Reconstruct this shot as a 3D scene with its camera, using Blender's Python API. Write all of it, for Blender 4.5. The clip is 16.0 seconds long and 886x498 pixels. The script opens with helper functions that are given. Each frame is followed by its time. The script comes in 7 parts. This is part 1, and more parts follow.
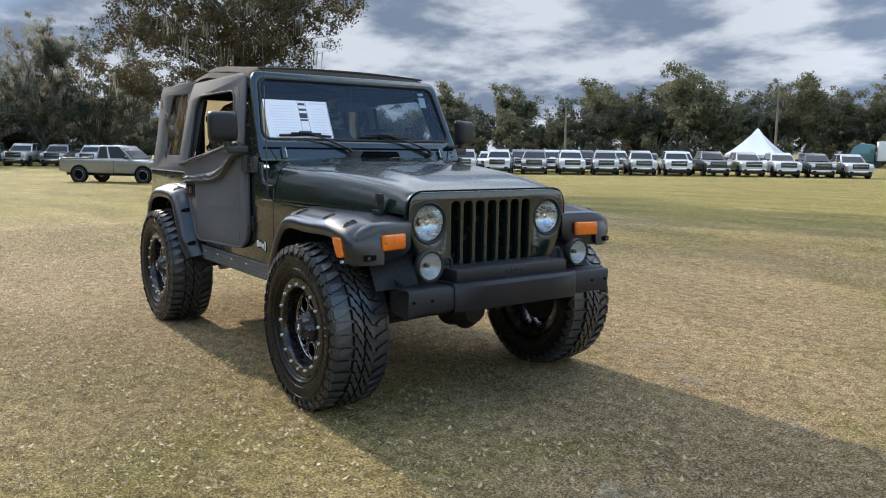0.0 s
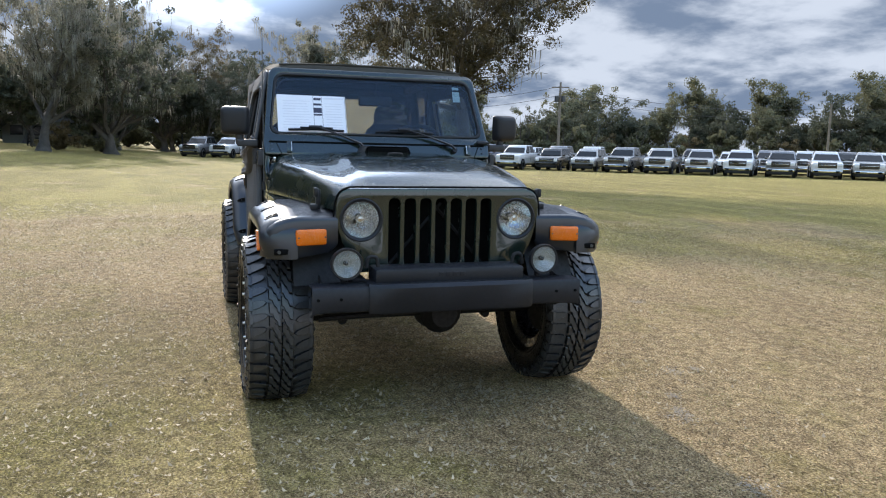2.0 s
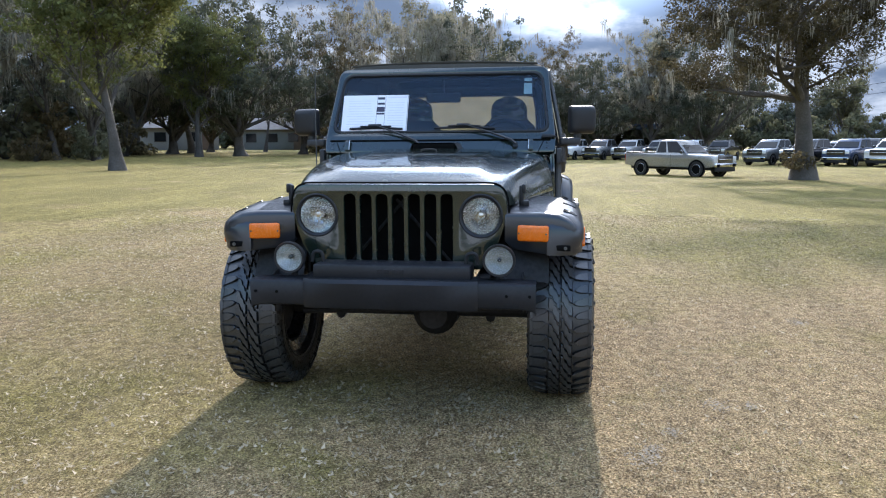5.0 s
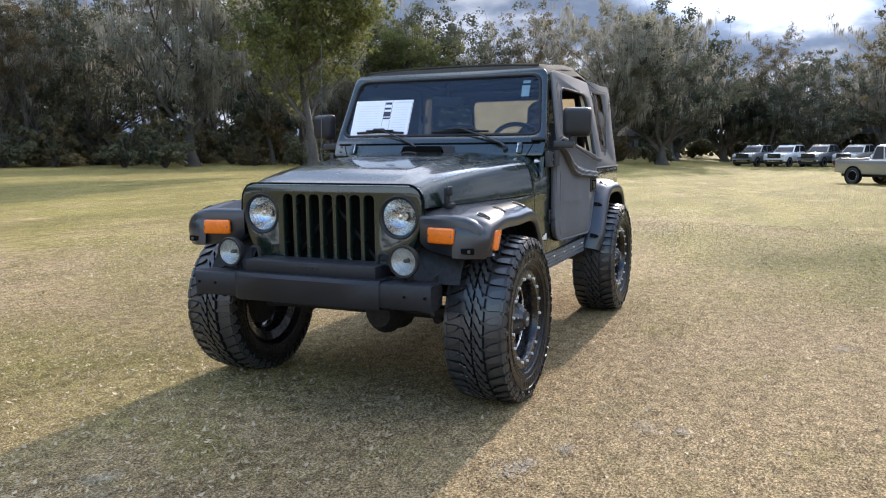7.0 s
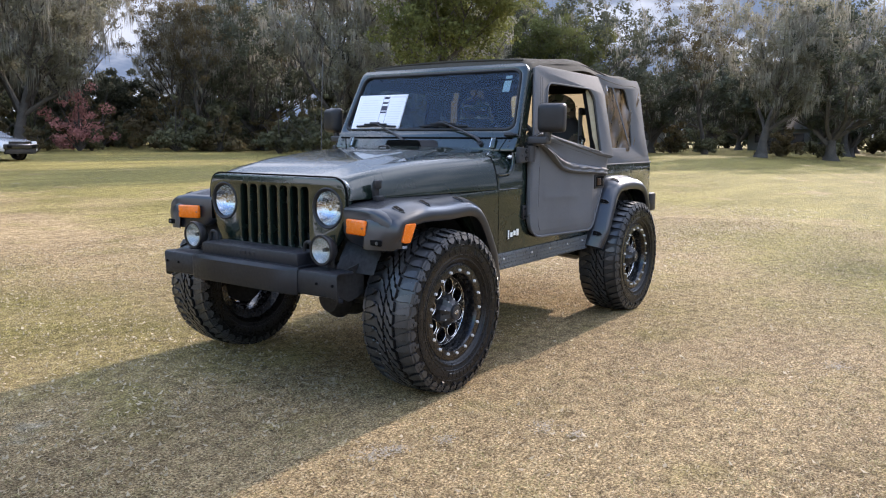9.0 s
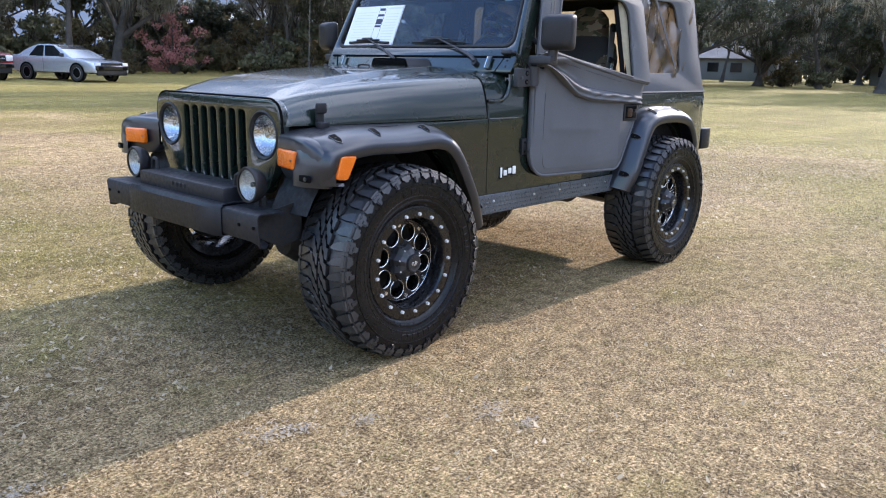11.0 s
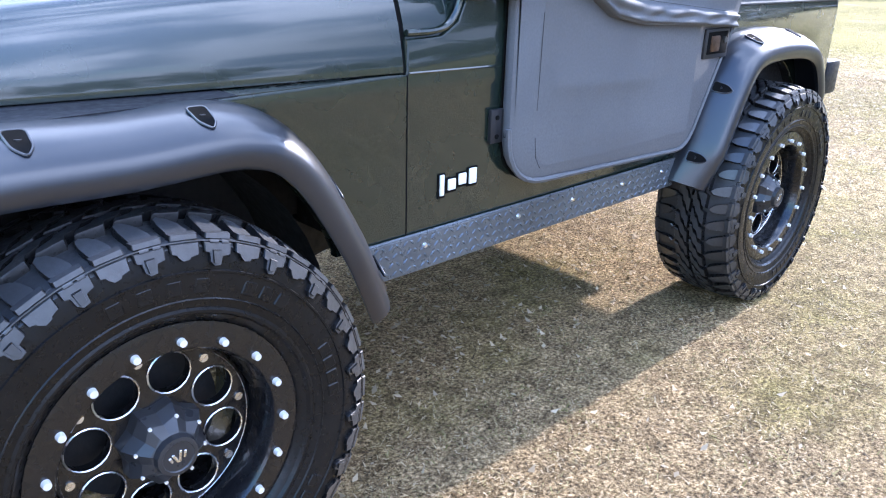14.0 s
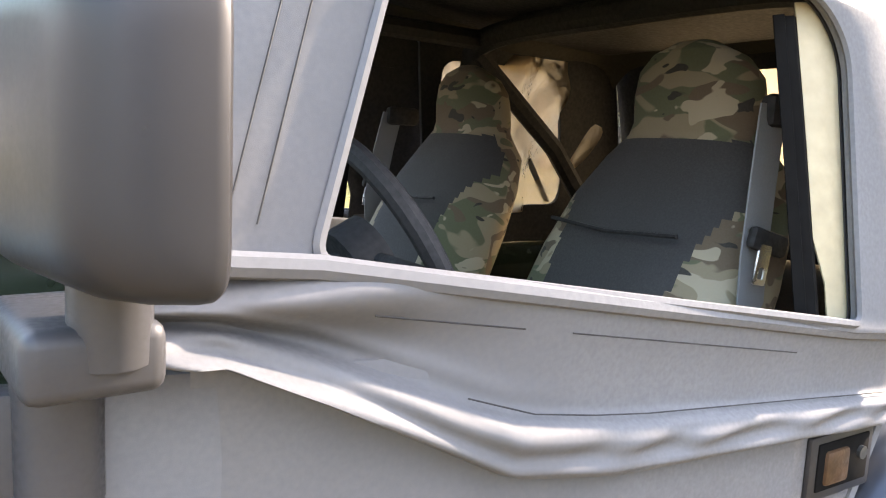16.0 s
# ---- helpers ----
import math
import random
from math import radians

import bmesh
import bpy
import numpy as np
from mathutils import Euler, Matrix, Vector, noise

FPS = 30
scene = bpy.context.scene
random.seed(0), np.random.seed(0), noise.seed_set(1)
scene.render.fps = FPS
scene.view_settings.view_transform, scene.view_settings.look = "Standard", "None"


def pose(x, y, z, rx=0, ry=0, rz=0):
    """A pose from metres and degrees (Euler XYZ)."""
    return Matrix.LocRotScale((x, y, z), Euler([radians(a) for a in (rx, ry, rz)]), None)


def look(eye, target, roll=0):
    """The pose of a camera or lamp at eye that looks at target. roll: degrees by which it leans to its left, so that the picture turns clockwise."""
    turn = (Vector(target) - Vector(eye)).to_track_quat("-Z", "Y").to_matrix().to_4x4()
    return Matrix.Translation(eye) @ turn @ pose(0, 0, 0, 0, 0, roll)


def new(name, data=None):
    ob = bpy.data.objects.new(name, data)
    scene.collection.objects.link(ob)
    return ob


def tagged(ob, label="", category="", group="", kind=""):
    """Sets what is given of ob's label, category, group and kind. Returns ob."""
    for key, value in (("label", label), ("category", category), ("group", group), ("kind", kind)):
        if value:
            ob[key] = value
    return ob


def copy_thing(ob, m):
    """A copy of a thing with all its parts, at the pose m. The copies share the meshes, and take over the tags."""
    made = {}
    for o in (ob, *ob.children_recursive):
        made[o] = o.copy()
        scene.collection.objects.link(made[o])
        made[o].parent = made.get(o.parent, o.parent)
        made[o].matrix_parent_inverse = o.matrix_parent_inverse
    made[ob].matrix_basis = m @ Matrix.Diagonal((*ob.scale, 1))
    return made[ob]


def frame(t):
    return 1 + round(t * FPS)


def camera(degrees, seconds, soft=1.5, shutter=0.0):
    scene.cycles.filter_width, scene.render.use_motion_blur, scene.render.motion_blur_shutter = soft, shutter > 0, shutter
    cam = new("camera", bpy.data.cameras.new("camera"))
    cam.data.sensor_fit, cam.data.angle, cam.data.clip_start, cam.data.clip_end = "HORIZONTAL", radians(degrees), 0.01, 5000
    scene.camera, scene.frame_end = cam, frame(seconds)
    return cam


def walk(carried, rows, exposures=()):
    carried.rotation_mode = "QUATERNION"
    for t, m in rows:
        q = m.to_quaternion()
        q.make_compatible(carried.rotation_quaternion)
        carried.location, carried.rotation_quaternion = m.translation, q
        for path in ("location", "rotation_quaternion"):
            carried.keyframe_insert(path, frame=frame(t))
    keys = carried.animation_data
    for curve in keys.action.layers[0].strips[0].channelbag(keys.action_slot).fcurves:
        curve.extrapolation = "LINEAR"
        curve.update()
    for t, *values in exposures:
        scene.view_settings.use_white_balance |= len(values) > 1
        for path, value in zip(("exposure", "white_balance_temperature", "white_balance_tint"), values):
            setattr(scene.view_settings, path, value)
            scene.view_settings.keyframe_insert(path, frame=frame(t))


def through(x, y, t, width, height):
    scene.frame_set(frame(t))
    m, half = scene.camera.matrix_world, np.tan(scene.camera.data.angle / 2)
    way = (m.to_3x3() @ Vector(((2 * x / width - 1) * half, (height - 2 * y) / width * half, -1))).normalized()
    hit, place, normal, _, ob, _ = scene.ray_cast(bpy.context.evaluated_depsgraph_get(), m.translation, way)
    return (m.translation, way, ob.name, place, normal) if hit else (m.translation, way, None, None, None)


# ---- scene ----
cam = camera(60.2, 16.0, 1.1)
# seconds, eye x y z, yaw, pitch, roll
PATH = [
    (0.0, 3.368, -2.493, 1.279, 53.75, -7.43, -0.70),
    (0.5, 3.551, -2.166, 1.306, 57.95, -7.52, -1.16),
    (1.0, 3.632, -1.813, 1.300, 62.47, -7.58, -1.56),
    (1.5, 3.780, -1.464, 1.293, 67.34, -7.64, -1.59),
    (2.0, 3.865, -1.125, 1.288, 72.02, -7.87, -1.34),
    (2.5, 3.926, -0.819, 1.299, 76.68, -7.98, -0.81),
    (3.0, 4.005, -0.517, 1.306, 81.40, -8.01, -0.32),
    (3.5, 4.007, -0.242, 1.291, 85.98, -8.02, 0.03),
    (4.0, 4.009, 0.067, 1.288, 90.41, -8.00, 0.21),
    (4.5, 3.996, 0.402, 1.295, 94.50, -8.11, 0.21),
    (4.7, 3.948, 0.530, 1.280, 96.04, -8.08, 0.28),
    (7.0, 3.547, 2.011, 1.240, 113.88, -7.42, 0.47),
    (7.5, 3.413, 2.273, 1.243, 117.31, -7.51, 0.47),
    (8.0, 3.308, 2.558, 1.248, 120.40, -7.53, 0.41),
    (8.2, 3.269, 2.666, 1.266, 121.59, -7.57, 0.33),
    (10.3, 2.639, 3.269, 1.257, 130.90, -10.07, -1.00),
    (10.5, 2.533, 3.228, 1.251, 131.50, -10.82, -1.06),
    (11.0, 2.232, 3.102, 1.220, 132.88, -13.40, -1.23),
    (11.5, 1.915, 2.940, 1.186, 134.16, -16.62, -1.31),
    (12.0, 1.627, 2.700, 1.141, 134.95, -19.85, -1.31),
    (12.5, 1.334, 2.493, 1.110, 135.29, -22.44, -1.28),
    (13.0, 1.068, 2.278, 1.097, 135.28, -23.61, -1.23),
    (13.5, 0.792, 2.092, 1.128, 135.10, -22.70, -0.70),
    (14.0, 0.445, 1.986, 1.230, 136.34, -21.25, -1.50),
    (14.5, 0.085, 1.826, 1.278, 138.11, -18.18, -1.62),
    (15.0, -0.297, 1.673, 1.322, 140.08, -13.85, -1.75),
    (15.5, -0.647, 1.525, 1.385, 144.56, -11.35, -2.57),
    (16.0, -0.912, 1.323, 1.397, 147.75, -7.80, -2.65),
]
EXPOSURES = [(0.0, 0.42, 7300, 12), (4.5, 0.58, 6550, 13), (8.0, 0.72, 7100, 18), (10.5, 0.86, 6650, 20), (12.5, 1.11, 5950, 19), (13.5, 1.54, 5650, 20), (14.5, 1.85, 5950, 20), (15.0, 1.98, 6450, 20), (15.5, 2.26, 8000, 20), (16.0, 2.47, 8150, 20)]
walk(cam, [(t, pose(x, y, z, 90 + pitch, roll, yaw)) for t, x, y, z, yaw, pitch, roll in PATH], EXPOSURES)

# ---- sky and sun ----
SUN_EL, SUN_AZ = radians(25.0), radians(180.0)  # azimuth measured from +x towards +y
sun_way = Vector((math.cos(SUN_EL) * math.cos(SUN_AZ), math.cos(SUN_EL) * math.sin(SUN_AZ), math.sin(SUN_EL)))
sun = new("sun", bpy.data.lights.new("sun", "SUN"))
sun.data.energy, sun.data.angle, sun.data.color = 3.8, radians(1.2), (1.0, 0.945, 0.86)
sun.matrix_world = look(sun_way * 50, (0, 0, 0))

world = bpy.data.worlds.new("world")
scene.world = world
world.use_nodes = True
wt = world.node_tree
wt.nodes.clear()


def wnode(kind, **values):
    n = wt.nodes.new(kind)
    for k, v in values.items():
        n.inputs[k].default_value = v
    return n


def wmath(op, a, b=None):
    n = wt.nodes.new("ShaderNodeMath")
    n.operation = op
    for i, v in enumerate((a, b)):
        if v is None:
            continue
        if isinstance(v, (int, float)):
            n.inputs[i].default_value = v
        else:
            wt.links.new(v, n.inputs[i])
    return n.outputs[0]


w_coord = wt.nodes.new("ShaderNodeTexCoord")
w_split = wt.nodes.new("ShaderNodeSeparateXYZ")
wt.links.new(w_coord.outputs["Generated"], w_split.inputs[0])
w_high = wmath("ADD", wmath("MAXIMUM", w_split.outputs[2], 0.0), 0.24)
w_flat = wt.nodes.new("ShaderNodeCombineXYZ")
wt.links.new(wmath("DIVIDE", w_split.outputs[0], w_high), w_flat.inputs[0])
wt.links.new(wmath("DIVIDE", w_split.outputs[1], w_high), w_flat.inputs[1])
w_sky = wt.nodes.new("ShaderNodeTexSky")
w_sky.sky_type, w_sky.sun_disc = "NISHITA", False
w_sky.sun_elevation, w_sky.sun_rotation = SUN_EL, radians(270.0)
w_sky.air_density, w_sky.dust_density, w_sky.ozone_density = 1.0, 0.5, 4.0


def cloud_noise(scale, detail, offset, low, high, more=None):
    m = wt.nodes.new("ShaderNodeMapping")
    m.inputs["Location"].default_value = offset
    wt.links.new(w_flat.outputs[0], m.inputs[0])
    n = wnode("ShaderNodeTexNoise", Scale=scale, Detail=detail, Roughness=0.55, Distortion=0.1)
    wt.links.new(m.outputs[0], n.inputs["Vector"])
    r = wt.nodes.new("ShaderNodeMapRange")
    r.interpolation_type = "SMOOTHSTEP"
    r.inputs["From Min"].default_value, r.inputs["From Max"].default_value = low, high
    wt.links.new(wmath("ADD", n.outputs[0], more) if more else n.outputs[0], r.inputs["Value"])
    return r.outputs[0]


w_cover = cloud_noise(1.05, 9.0, (5.3, 0.4, 0.0), 0.37, 0.52, wmath("MULTIPLY", w_split.outputs[0], -0.36))
w_shade = cloud_noise(2.2, 9.0, (2.4, 6.2, 4.0), 0.42, 0.62)
w_tone = wt.nodes.new("ShaderNodeMix")
w_tone.data_type = "RGBA"
wt.links.new(w_shade, w_tone.inputs[0])
w_tone.inputs[6].default_value = (1.40, 2.02, 3.15, 1)
w_tone.inputs[7].default_value = (4.75, 5.6, 6.95, 1)
w_mix = wt.nodes.new("ShaderNodeMix")
w_mix.data_type = "RGBA"
wt.links.new(w_cover, w_mix.inputs[0])
w_blue = wt.nodes.new("ShaderNodeVectorMath")
w_blue.operation = "SCALE"
w_blue.inputs["Scale"].default_value = 2.3
wt.links.new(w_sky.outputs[0], w_blue.inputs[0])
w_cap = wt.nodes.new("ShaderNodeVectorMath")
w_cap.operation = "MINIMUM"
w_cap.inputs[1].default_value = (4.5, 5.0, 6.0)
wt.links.new(w_blue.outputs[0], w_cap.inputs[0])
wt.links.new(w_cap.outputs[0], w_mix.inputs[6])
# clouds away from the sun show their lit faces
w_lit = wt.nodes.new("ShaderNodeMapRange")
w_lit.interpolation_type = "SMOOTHSTEP"
w_lit.inputs["From Min"].default_value, w_lit.inputs["From Max"].default_value = -0.45, 0.62
w_lit.inputs["To Min"].default_value, w_lit.inputs["To Max"].default_value = 0.45, 2.6
wt.links.new(wmath("ADD", wmath("MULTIPLY", w_split.outputs[0], 0.8), wmath("MULTIPLY", wmath("MINIMUM", w_split.outputs[1], 0.0), 0.5)), w_lit.inputs["Value"])
w_face = wt.nodes.new("ShaderNodeVectorMath")
w_face.operation = "SCALE"
wt.links.new(w_tone.outputs[2], w_face.inputs[0])
# thin cloud glows round the sun
w_dot = wt.nodes.new("ShaderNodeVectorMath")
w_dot.operation = "DOT_PRODUCT"
w_dot.inputs[1].default_value = sun_way
wt.links.new(w_coord.outputs["Generated"], w_dot.inputs[0])
w_glow = wt.nodes.new("ShaderNodeMapRange")
w_glow.interpolation_type = "SMOOTHSTEP"
w_glow.inputs["From Min"].default_value, w_glow.inputs["From Max"].default_value = 0.945, 1.0
w_glow.inputs["To Max"].default_value = 4.5
wt.links.new(w_dot.outputs["Value"], w_glow.inputs["Value"])
# the cloud deck is thinner and brighter overhead
w_over = wt.nodes.new("ShaderNodeMapRange")
w_over.interpolation_type = "SMOOTHSTEP"
w_over.inputs["From Min"].default_value, w_over.inputs["From Max"].default_value = 0.24, 0.62
w_over.inputs["To Max"].default_value = 0.9
wt.links.new(w_split.outputs[2], w_over.inputs["Value"])
wt.links.new(wmath("ADD", wmath("ADD", w_lit.outputs[0], w_over.outputs[0]), w_glow.outputs[0]), w_face.inputs["Scale"])
wt.links.new(w_face.outputs[0], w_mix.inputs[7])
w_back = wnode("ShaderNodeBackground", Strength=0.215)
wt.links.new(w_mix.outputs[2], w_back.inputs[0])
w_out = wt.nodes.new("ShaderNodeOutputWorld")
wt.links.new(w_back.outputs[0], w_out.inputs[0])

# ---- materials ----
def material(name, colour, rough=0.5, metal=0.0, coat=0.0, var=0.25, big=1.5, fine=40.0, bump=0.15, bump_scale=None,
             tint=None, rough_var=0.1, spec=0.5, depth=0.004, island=0.0, per_object=0.0, coat_rough=0.04):
    """A procedural surface: colour with broad and fine variation, roughness variation and relief."""
    m = bpy.data.materials.new(name)
    m.use_nodes = True
    nt = m.node_tree
    b = nt.nodes["Principled BSDF"]
    b.inputs["Metallic"].default_value = metal
    b.inputs["Coat Weight"].default_value = coat
    b.inputs["Coat Roughness"].default_value = coat_rough
    b.inputs["Coat IOR"].default_value = 1.55
    b.inputs["Specular IOR Level"].default_value = spec
    co = nt.nodes.new("ShaderNodeTexCoord")

    def noise_of(scale, detail=5.0):
        n = nt.nodes.new("ShaderNodeTexNoise")
        n.inputs["Scale"].default_value, n.inputs["Detail"].default_value = scale, detail
        nt.links.new(co.outputs["Object"], n.inputs["Vector"])
        return n.outputs[0]

    def blend(fac, a, c, mode="MIX"):
        x = nt.nodes.new("ShaderNodeMix")
        x.data_type, x.blend_type = "RGBA", mode
        for i, v in ((0, fac), (6, a), (7, c)):
            if isinstance(v, (float, int)):
                x.inputs[i].default_value = v
            elif isinstance(v, tuple):
                x.inputs[i].default_value = (*v[:3], 1)
            else:
                nt.links.new(v, x.inputs[i])
        return x.outputs[2]

    def spread(value, low, high):
        r = nt.nodes.new("ShaderNodeMapRange")
        r.inputs["From Min"].default_value, r.inputs["From Max"].default_value = 0.3, 0.7
        r.inputs["To Min"].default_value, r.inputs["To Max"].default_value = low, high
        nt.links.new(value, r.inputs["Value"])
        return r.outputs[0]

    dark = tuple(c * (1 - var) for c in colour)
    light = tuple(min(1.0, c * (1 + var)) for c in (tint or colour))
    broad, grain = noise_of(big), noise_of(fine)
    col = blend(spread(broad, 0, 1), dark, light)
    col = blend(spread(grain, 0, 0.6), col, dark)
    if island:
        geo = nt.nodes.new("ShaderNodeNewGeometry")
        hsv = nt.nodes.new("ShaderNodeHueSaturation")
        r = nt.nodes.new("ShaderNodeMapRange")
        r.inputs["To Min"].default_value, r.inputs["To Max"].default_value = 1 - island, 1 + island
        nt.links.new(geo.outputs["Random Per Island"], r.inputs["Value"])
        nt.links.new(r.outputs[0], hsv.inputs["Value"])
        nt.links.new(col, hsv.inputs["Color"])
        col = hsv.outputs[0]
    if per_object:
        oi = nt.nodes.new("ShaderNodeObjectInfo")
        hsv = nt.nodes.new("ShaderNodeHueSaturation")
        r = nt.nodes.new("ShaderNodeMapRange")
        r.inputs["To Min"].default_value, r.inputs["To Max"].default_value = 1 - per_object, 1 + per_object
        nt.links.new(oi.outputs["Random"], r.inputs["Value"])
        nt.links.new(r.outputs[0], hsv.inputs["Value"])
        nt.links.new(col, hsv.inputs["Color"])
        col = hsv.outputs[0]
    nt.links.new(col, b.inputs["Base Color"])
    nt.links.new(spread(grain, max(0.02, rough - rough_var), min(1, rough + rough_var)), b.inputs["Roughness"])
    if bump:
        bp = nt.nodes.new("ShaderNodeBump")
        bp.inputs["Strength"].default_value, bp.inputs["Distance"].default_value = bump, depth
        nt.links.new(noise_of(bump_scale or fine * 2, 6.0), bp.inputs["Height"])
        nt.links.new(bp.outputs[0], b.inputs["Normal"])
    return m


def principled(m):
    return m.node_tree.nodes["Principled BSDF"]


def leafy(name, colour, tint, through=0.35, var=0.3):
    """Leaves: diffuse with light coming through."""
    m = material(name, colour, rough=0.7, spec=0.12, var=var, tint=tint, big=0.6, fine=6.0, bump=0.0, island=0.4, per_object=0.15)
    nt = m.node_tree
    b, out = principled(m), nt.nodes["Material Output"]
    tr = nt.nodes.new("ShaderNodeBsdfTranslucent")
    tr.inputs[0].default_value = (*[min(1, c * 1.3) for c in tint], 1)
    mx = nt.nodes.new("ShaderNodeMixShader")
    mx.inputs[0].default_value = through
    nt.links.new(b.outputs[0], mx.inputs[1])
    nt.links.new(tr.outputs[0], mx.inputs[2])
    nt.links.new(mx.outputs[0], out.inputs[0])
    return m


def pane(name, colour, clear=0.85, rough=0.02, haze=None, haze_share=0.0, ior=1.5):
    """Clear or hazy sheet: see-through, with gloss by Fresnel and an optional translucent haze."""
    m = bpy.data.materials.new(name)
    m.use_nodes = True
    nt = m.node_tree
    nt.nodes.remove(principled(m))
    out = nt.nodes["Material Output"]
    tp = nt.nodes.new("ShaderNodeBsdfTransparent")
    tp.inputs[0].default_value = (*colour, 1)
    last = tp.outputs[0]
    co = nt.nodes.new("ShaderNodeTexCoord")
    nz = nt.nodes.new("ShaderNodeTexNoise")
    nz.inputs["Scale"].default_value, nz.inputs["Detail"].default_value = 7.0, 5.0
    nt.links.new(co.outputs["Object"], nz.inputs["Vector"])
    if haze:
        tr = nt.nodes.new("ShaderNodeBsdfTranslucent")
        tr.inputs[0].default_value = (*haze, 1)
        df = nt.nodes.new("ShaderNodeBsdfDiffuse")
        df.inputs[0].default_value = (*[c * 0.6 for c in haze], 1)
        half = nt.nodes.new("ShaderNodeMixShader")
        half.inputs[0].default_value = 0.25
        nt.links.new(tr.outputs[0], half.inputs[1])
        nt.links.new(df.outputs[0], half.inputs[2])
        rg = nt.nodes.new("ShaderNodeMapRange")
        rg.inputs["From Min"].default_value, rg.inputs["From Max"].default_value = 0.3, 0.7
        rg.inputs["To Min"].default_value, rg.inputs["To Max"].default_value = haze_share * 0.8, min(1, haze_share * 1.2)
        nt.links.new(nz.outputs[0], rg.inputs["Value"])
        mx = nt.nodes.new("ShaderNodeMixShader")
        nt.links.new(rg.outputs[0], mx.inputs[0])
        nt.links.new(last, mx.inputs[1])
        nt.links.new(half.outputs[0], mx.inputs[2])
        last = mx.outputs[0]
    gl = nt.nodes.new("ShaderNodeBsdfGlossy")
    gl.inputs["Roughness"].default_value = rough
    # thin sheet: Schlick gloss on both faces alike
    lw = nt.nodes.new("ShaderNodeLayerWeight")
    lw.inputs["Blend"].default_value = 0.5
    pw = nt.nodes.new("ShaderNodeMath")
    pw.operation = "POWER"
    pw.inputs[1].default_value = 5.0
    nt.links.new(lw.outputs["Facing"], pw.inputs[0])
    f0 = ((ior - 1) / (ior + 1)) ** 2
    fr = nt.nodes.new("ShaderNodeMath")
    fr.operation = "MULTIPLY_ADD"
    fr.inputs[1].default_value, fr.inputs[2].default_value = 1 - f0, f0
    nt.links.new(pw.outputs[0], fr.inputs[0])
    if haze:
        bp = nt.nodes.new("ShaderNodeBump")
        bp.inputs["Strength"].default_value, bp.inputs["Distance"].default_value = 0.9, 0.05
        nt.links.new(nz.outputs[0], bp.inputs["Height"])
        nt.links.new(bp.outputs[0], gl.inputs["Normal"])
        nt.links.new(bp.outputs[0], lw.inputs["Normal"])
    mx = nt.nodes.new("ShaderNodeMixShader")
    nt.links.new(fr.outputs[0], mx.inputs[0])
    nt.links.new(last, mx.inputs[1])
    nt.links.new(gl.outputs[0], mx.inputs[2])
    nt.links.new(mx.outputs[0], out.inputs[0])
    return m


PAINT = material("green_paint", (0.010, 0.019, 0.0145), rough=0.26, metal=0.15, coat=0.85, coat_rough=0.06, var=0.05, big=0.8, fine=9, bump=0.03, bump_scale=1.6, depth=0.02, rough_var=0.03)
TRIM = material("textured_black_plastic", (0.020, 0.020, 0.022), spec=0.30, rough=0.42, var=0.08, big=3, fine=220, bump=0.02, bump_scale=900, depth=0.0004, rough_var=0.02)
FLARE = material("satin_black_flare", (0.014, 0.016, 0.021), coat=0.5, coat_rough=0.18, rough=0.34, spec=0.4, var=0.05, big=2.5, fine=120, bump=0.0, rough_var=0.01)
BUMPER = material("worn_black_steel", (0.013, 0.014, 0.018), spec=0.35, rough=0.45, var=0.35, big=4, fine=60, bump=0.2, bump_scale=300, depth=0.001)
CANVAS = material("dark_grey_canvas", (0.112, 0.115, 0.122), spec=0.2, rough=0.72, var=0.14, big=3, fine=160, bump=0.25, bump_scale=1400, depth=0.0006)
CANVAS_TOP = material("faded_top_canvas", (0.062, 0.057, 0.048), spec=0.08, rough=0.9, var=0.25, big=2.2, fine=90, bump=0.3, bump_scale=700, depth=0.001)
RUBBER = material("tyre_rubber", (0.0075, 0.0075, 0.008), spec=0.25, rough=0.33, var=0.3, big=8, fine=90, bump=0.2, bump_scale=160, depth=0.002, rough_var=0.14)
# glossy from dressing; also lighter than RUBBER to paint the light on block tops
TREAD = material("dressed_rubber_lit_tops", (0.032, 0.034, 0.038), coat=0.45, coat_rough=0.24, rough=0.45, var=0.4, big=12, fine=90, bump=0.35, bump_scale=120, depth=0.002)
HUB_BLACK = material("satin_black_cap", (0.022, 0.023, 0.026), rough=0.36, spec=0.5, var=0.1, bump=0.0)
THREAD = material("dark_sewing_thread", (0.012, 0.012, 0.013), rough=0.8, var=0.2, bump=0.0)
RIM = material("gloss_black_rim", (0.006, 0.006, 0.007), rough=0.25, spec=0.4, coat=0.25, var=0.2, bump=0.0)
ZINC = material("bright_zinc", (0.78, 0.78, 0.77), rough=0.35, metal=0.35, var=0.05, bump=0.0)
SILVER = material("milled_aluminium", (0.75, 0.75, 0.76), rough=0.28, metal=1.0, var=0.1, bump=0.0)
RUST = material("rusty_latch", (0.10, 0.055, 0.03), rough=0.5, metal=0.5, var=0.5, big=30, fine=90, bump=0.2)
STEEL = material("dull_steel", (0.10, 0.105, 0.11), rough=0.42, metal=0.8, var=0.3, fine=80, bump=0.1)
CHASSIS = material("dirty_chassis", (0.010, 0.010, 0.011), rough=0.7, var=0.5, big=5, fine=50, bump=0.3)
PLATE = material("black_diamond_plate", (0.115, 0.13, 0.145), rough=0.34, metal=0.5, var=0.25, big=5, fine=60, bump=0.15)
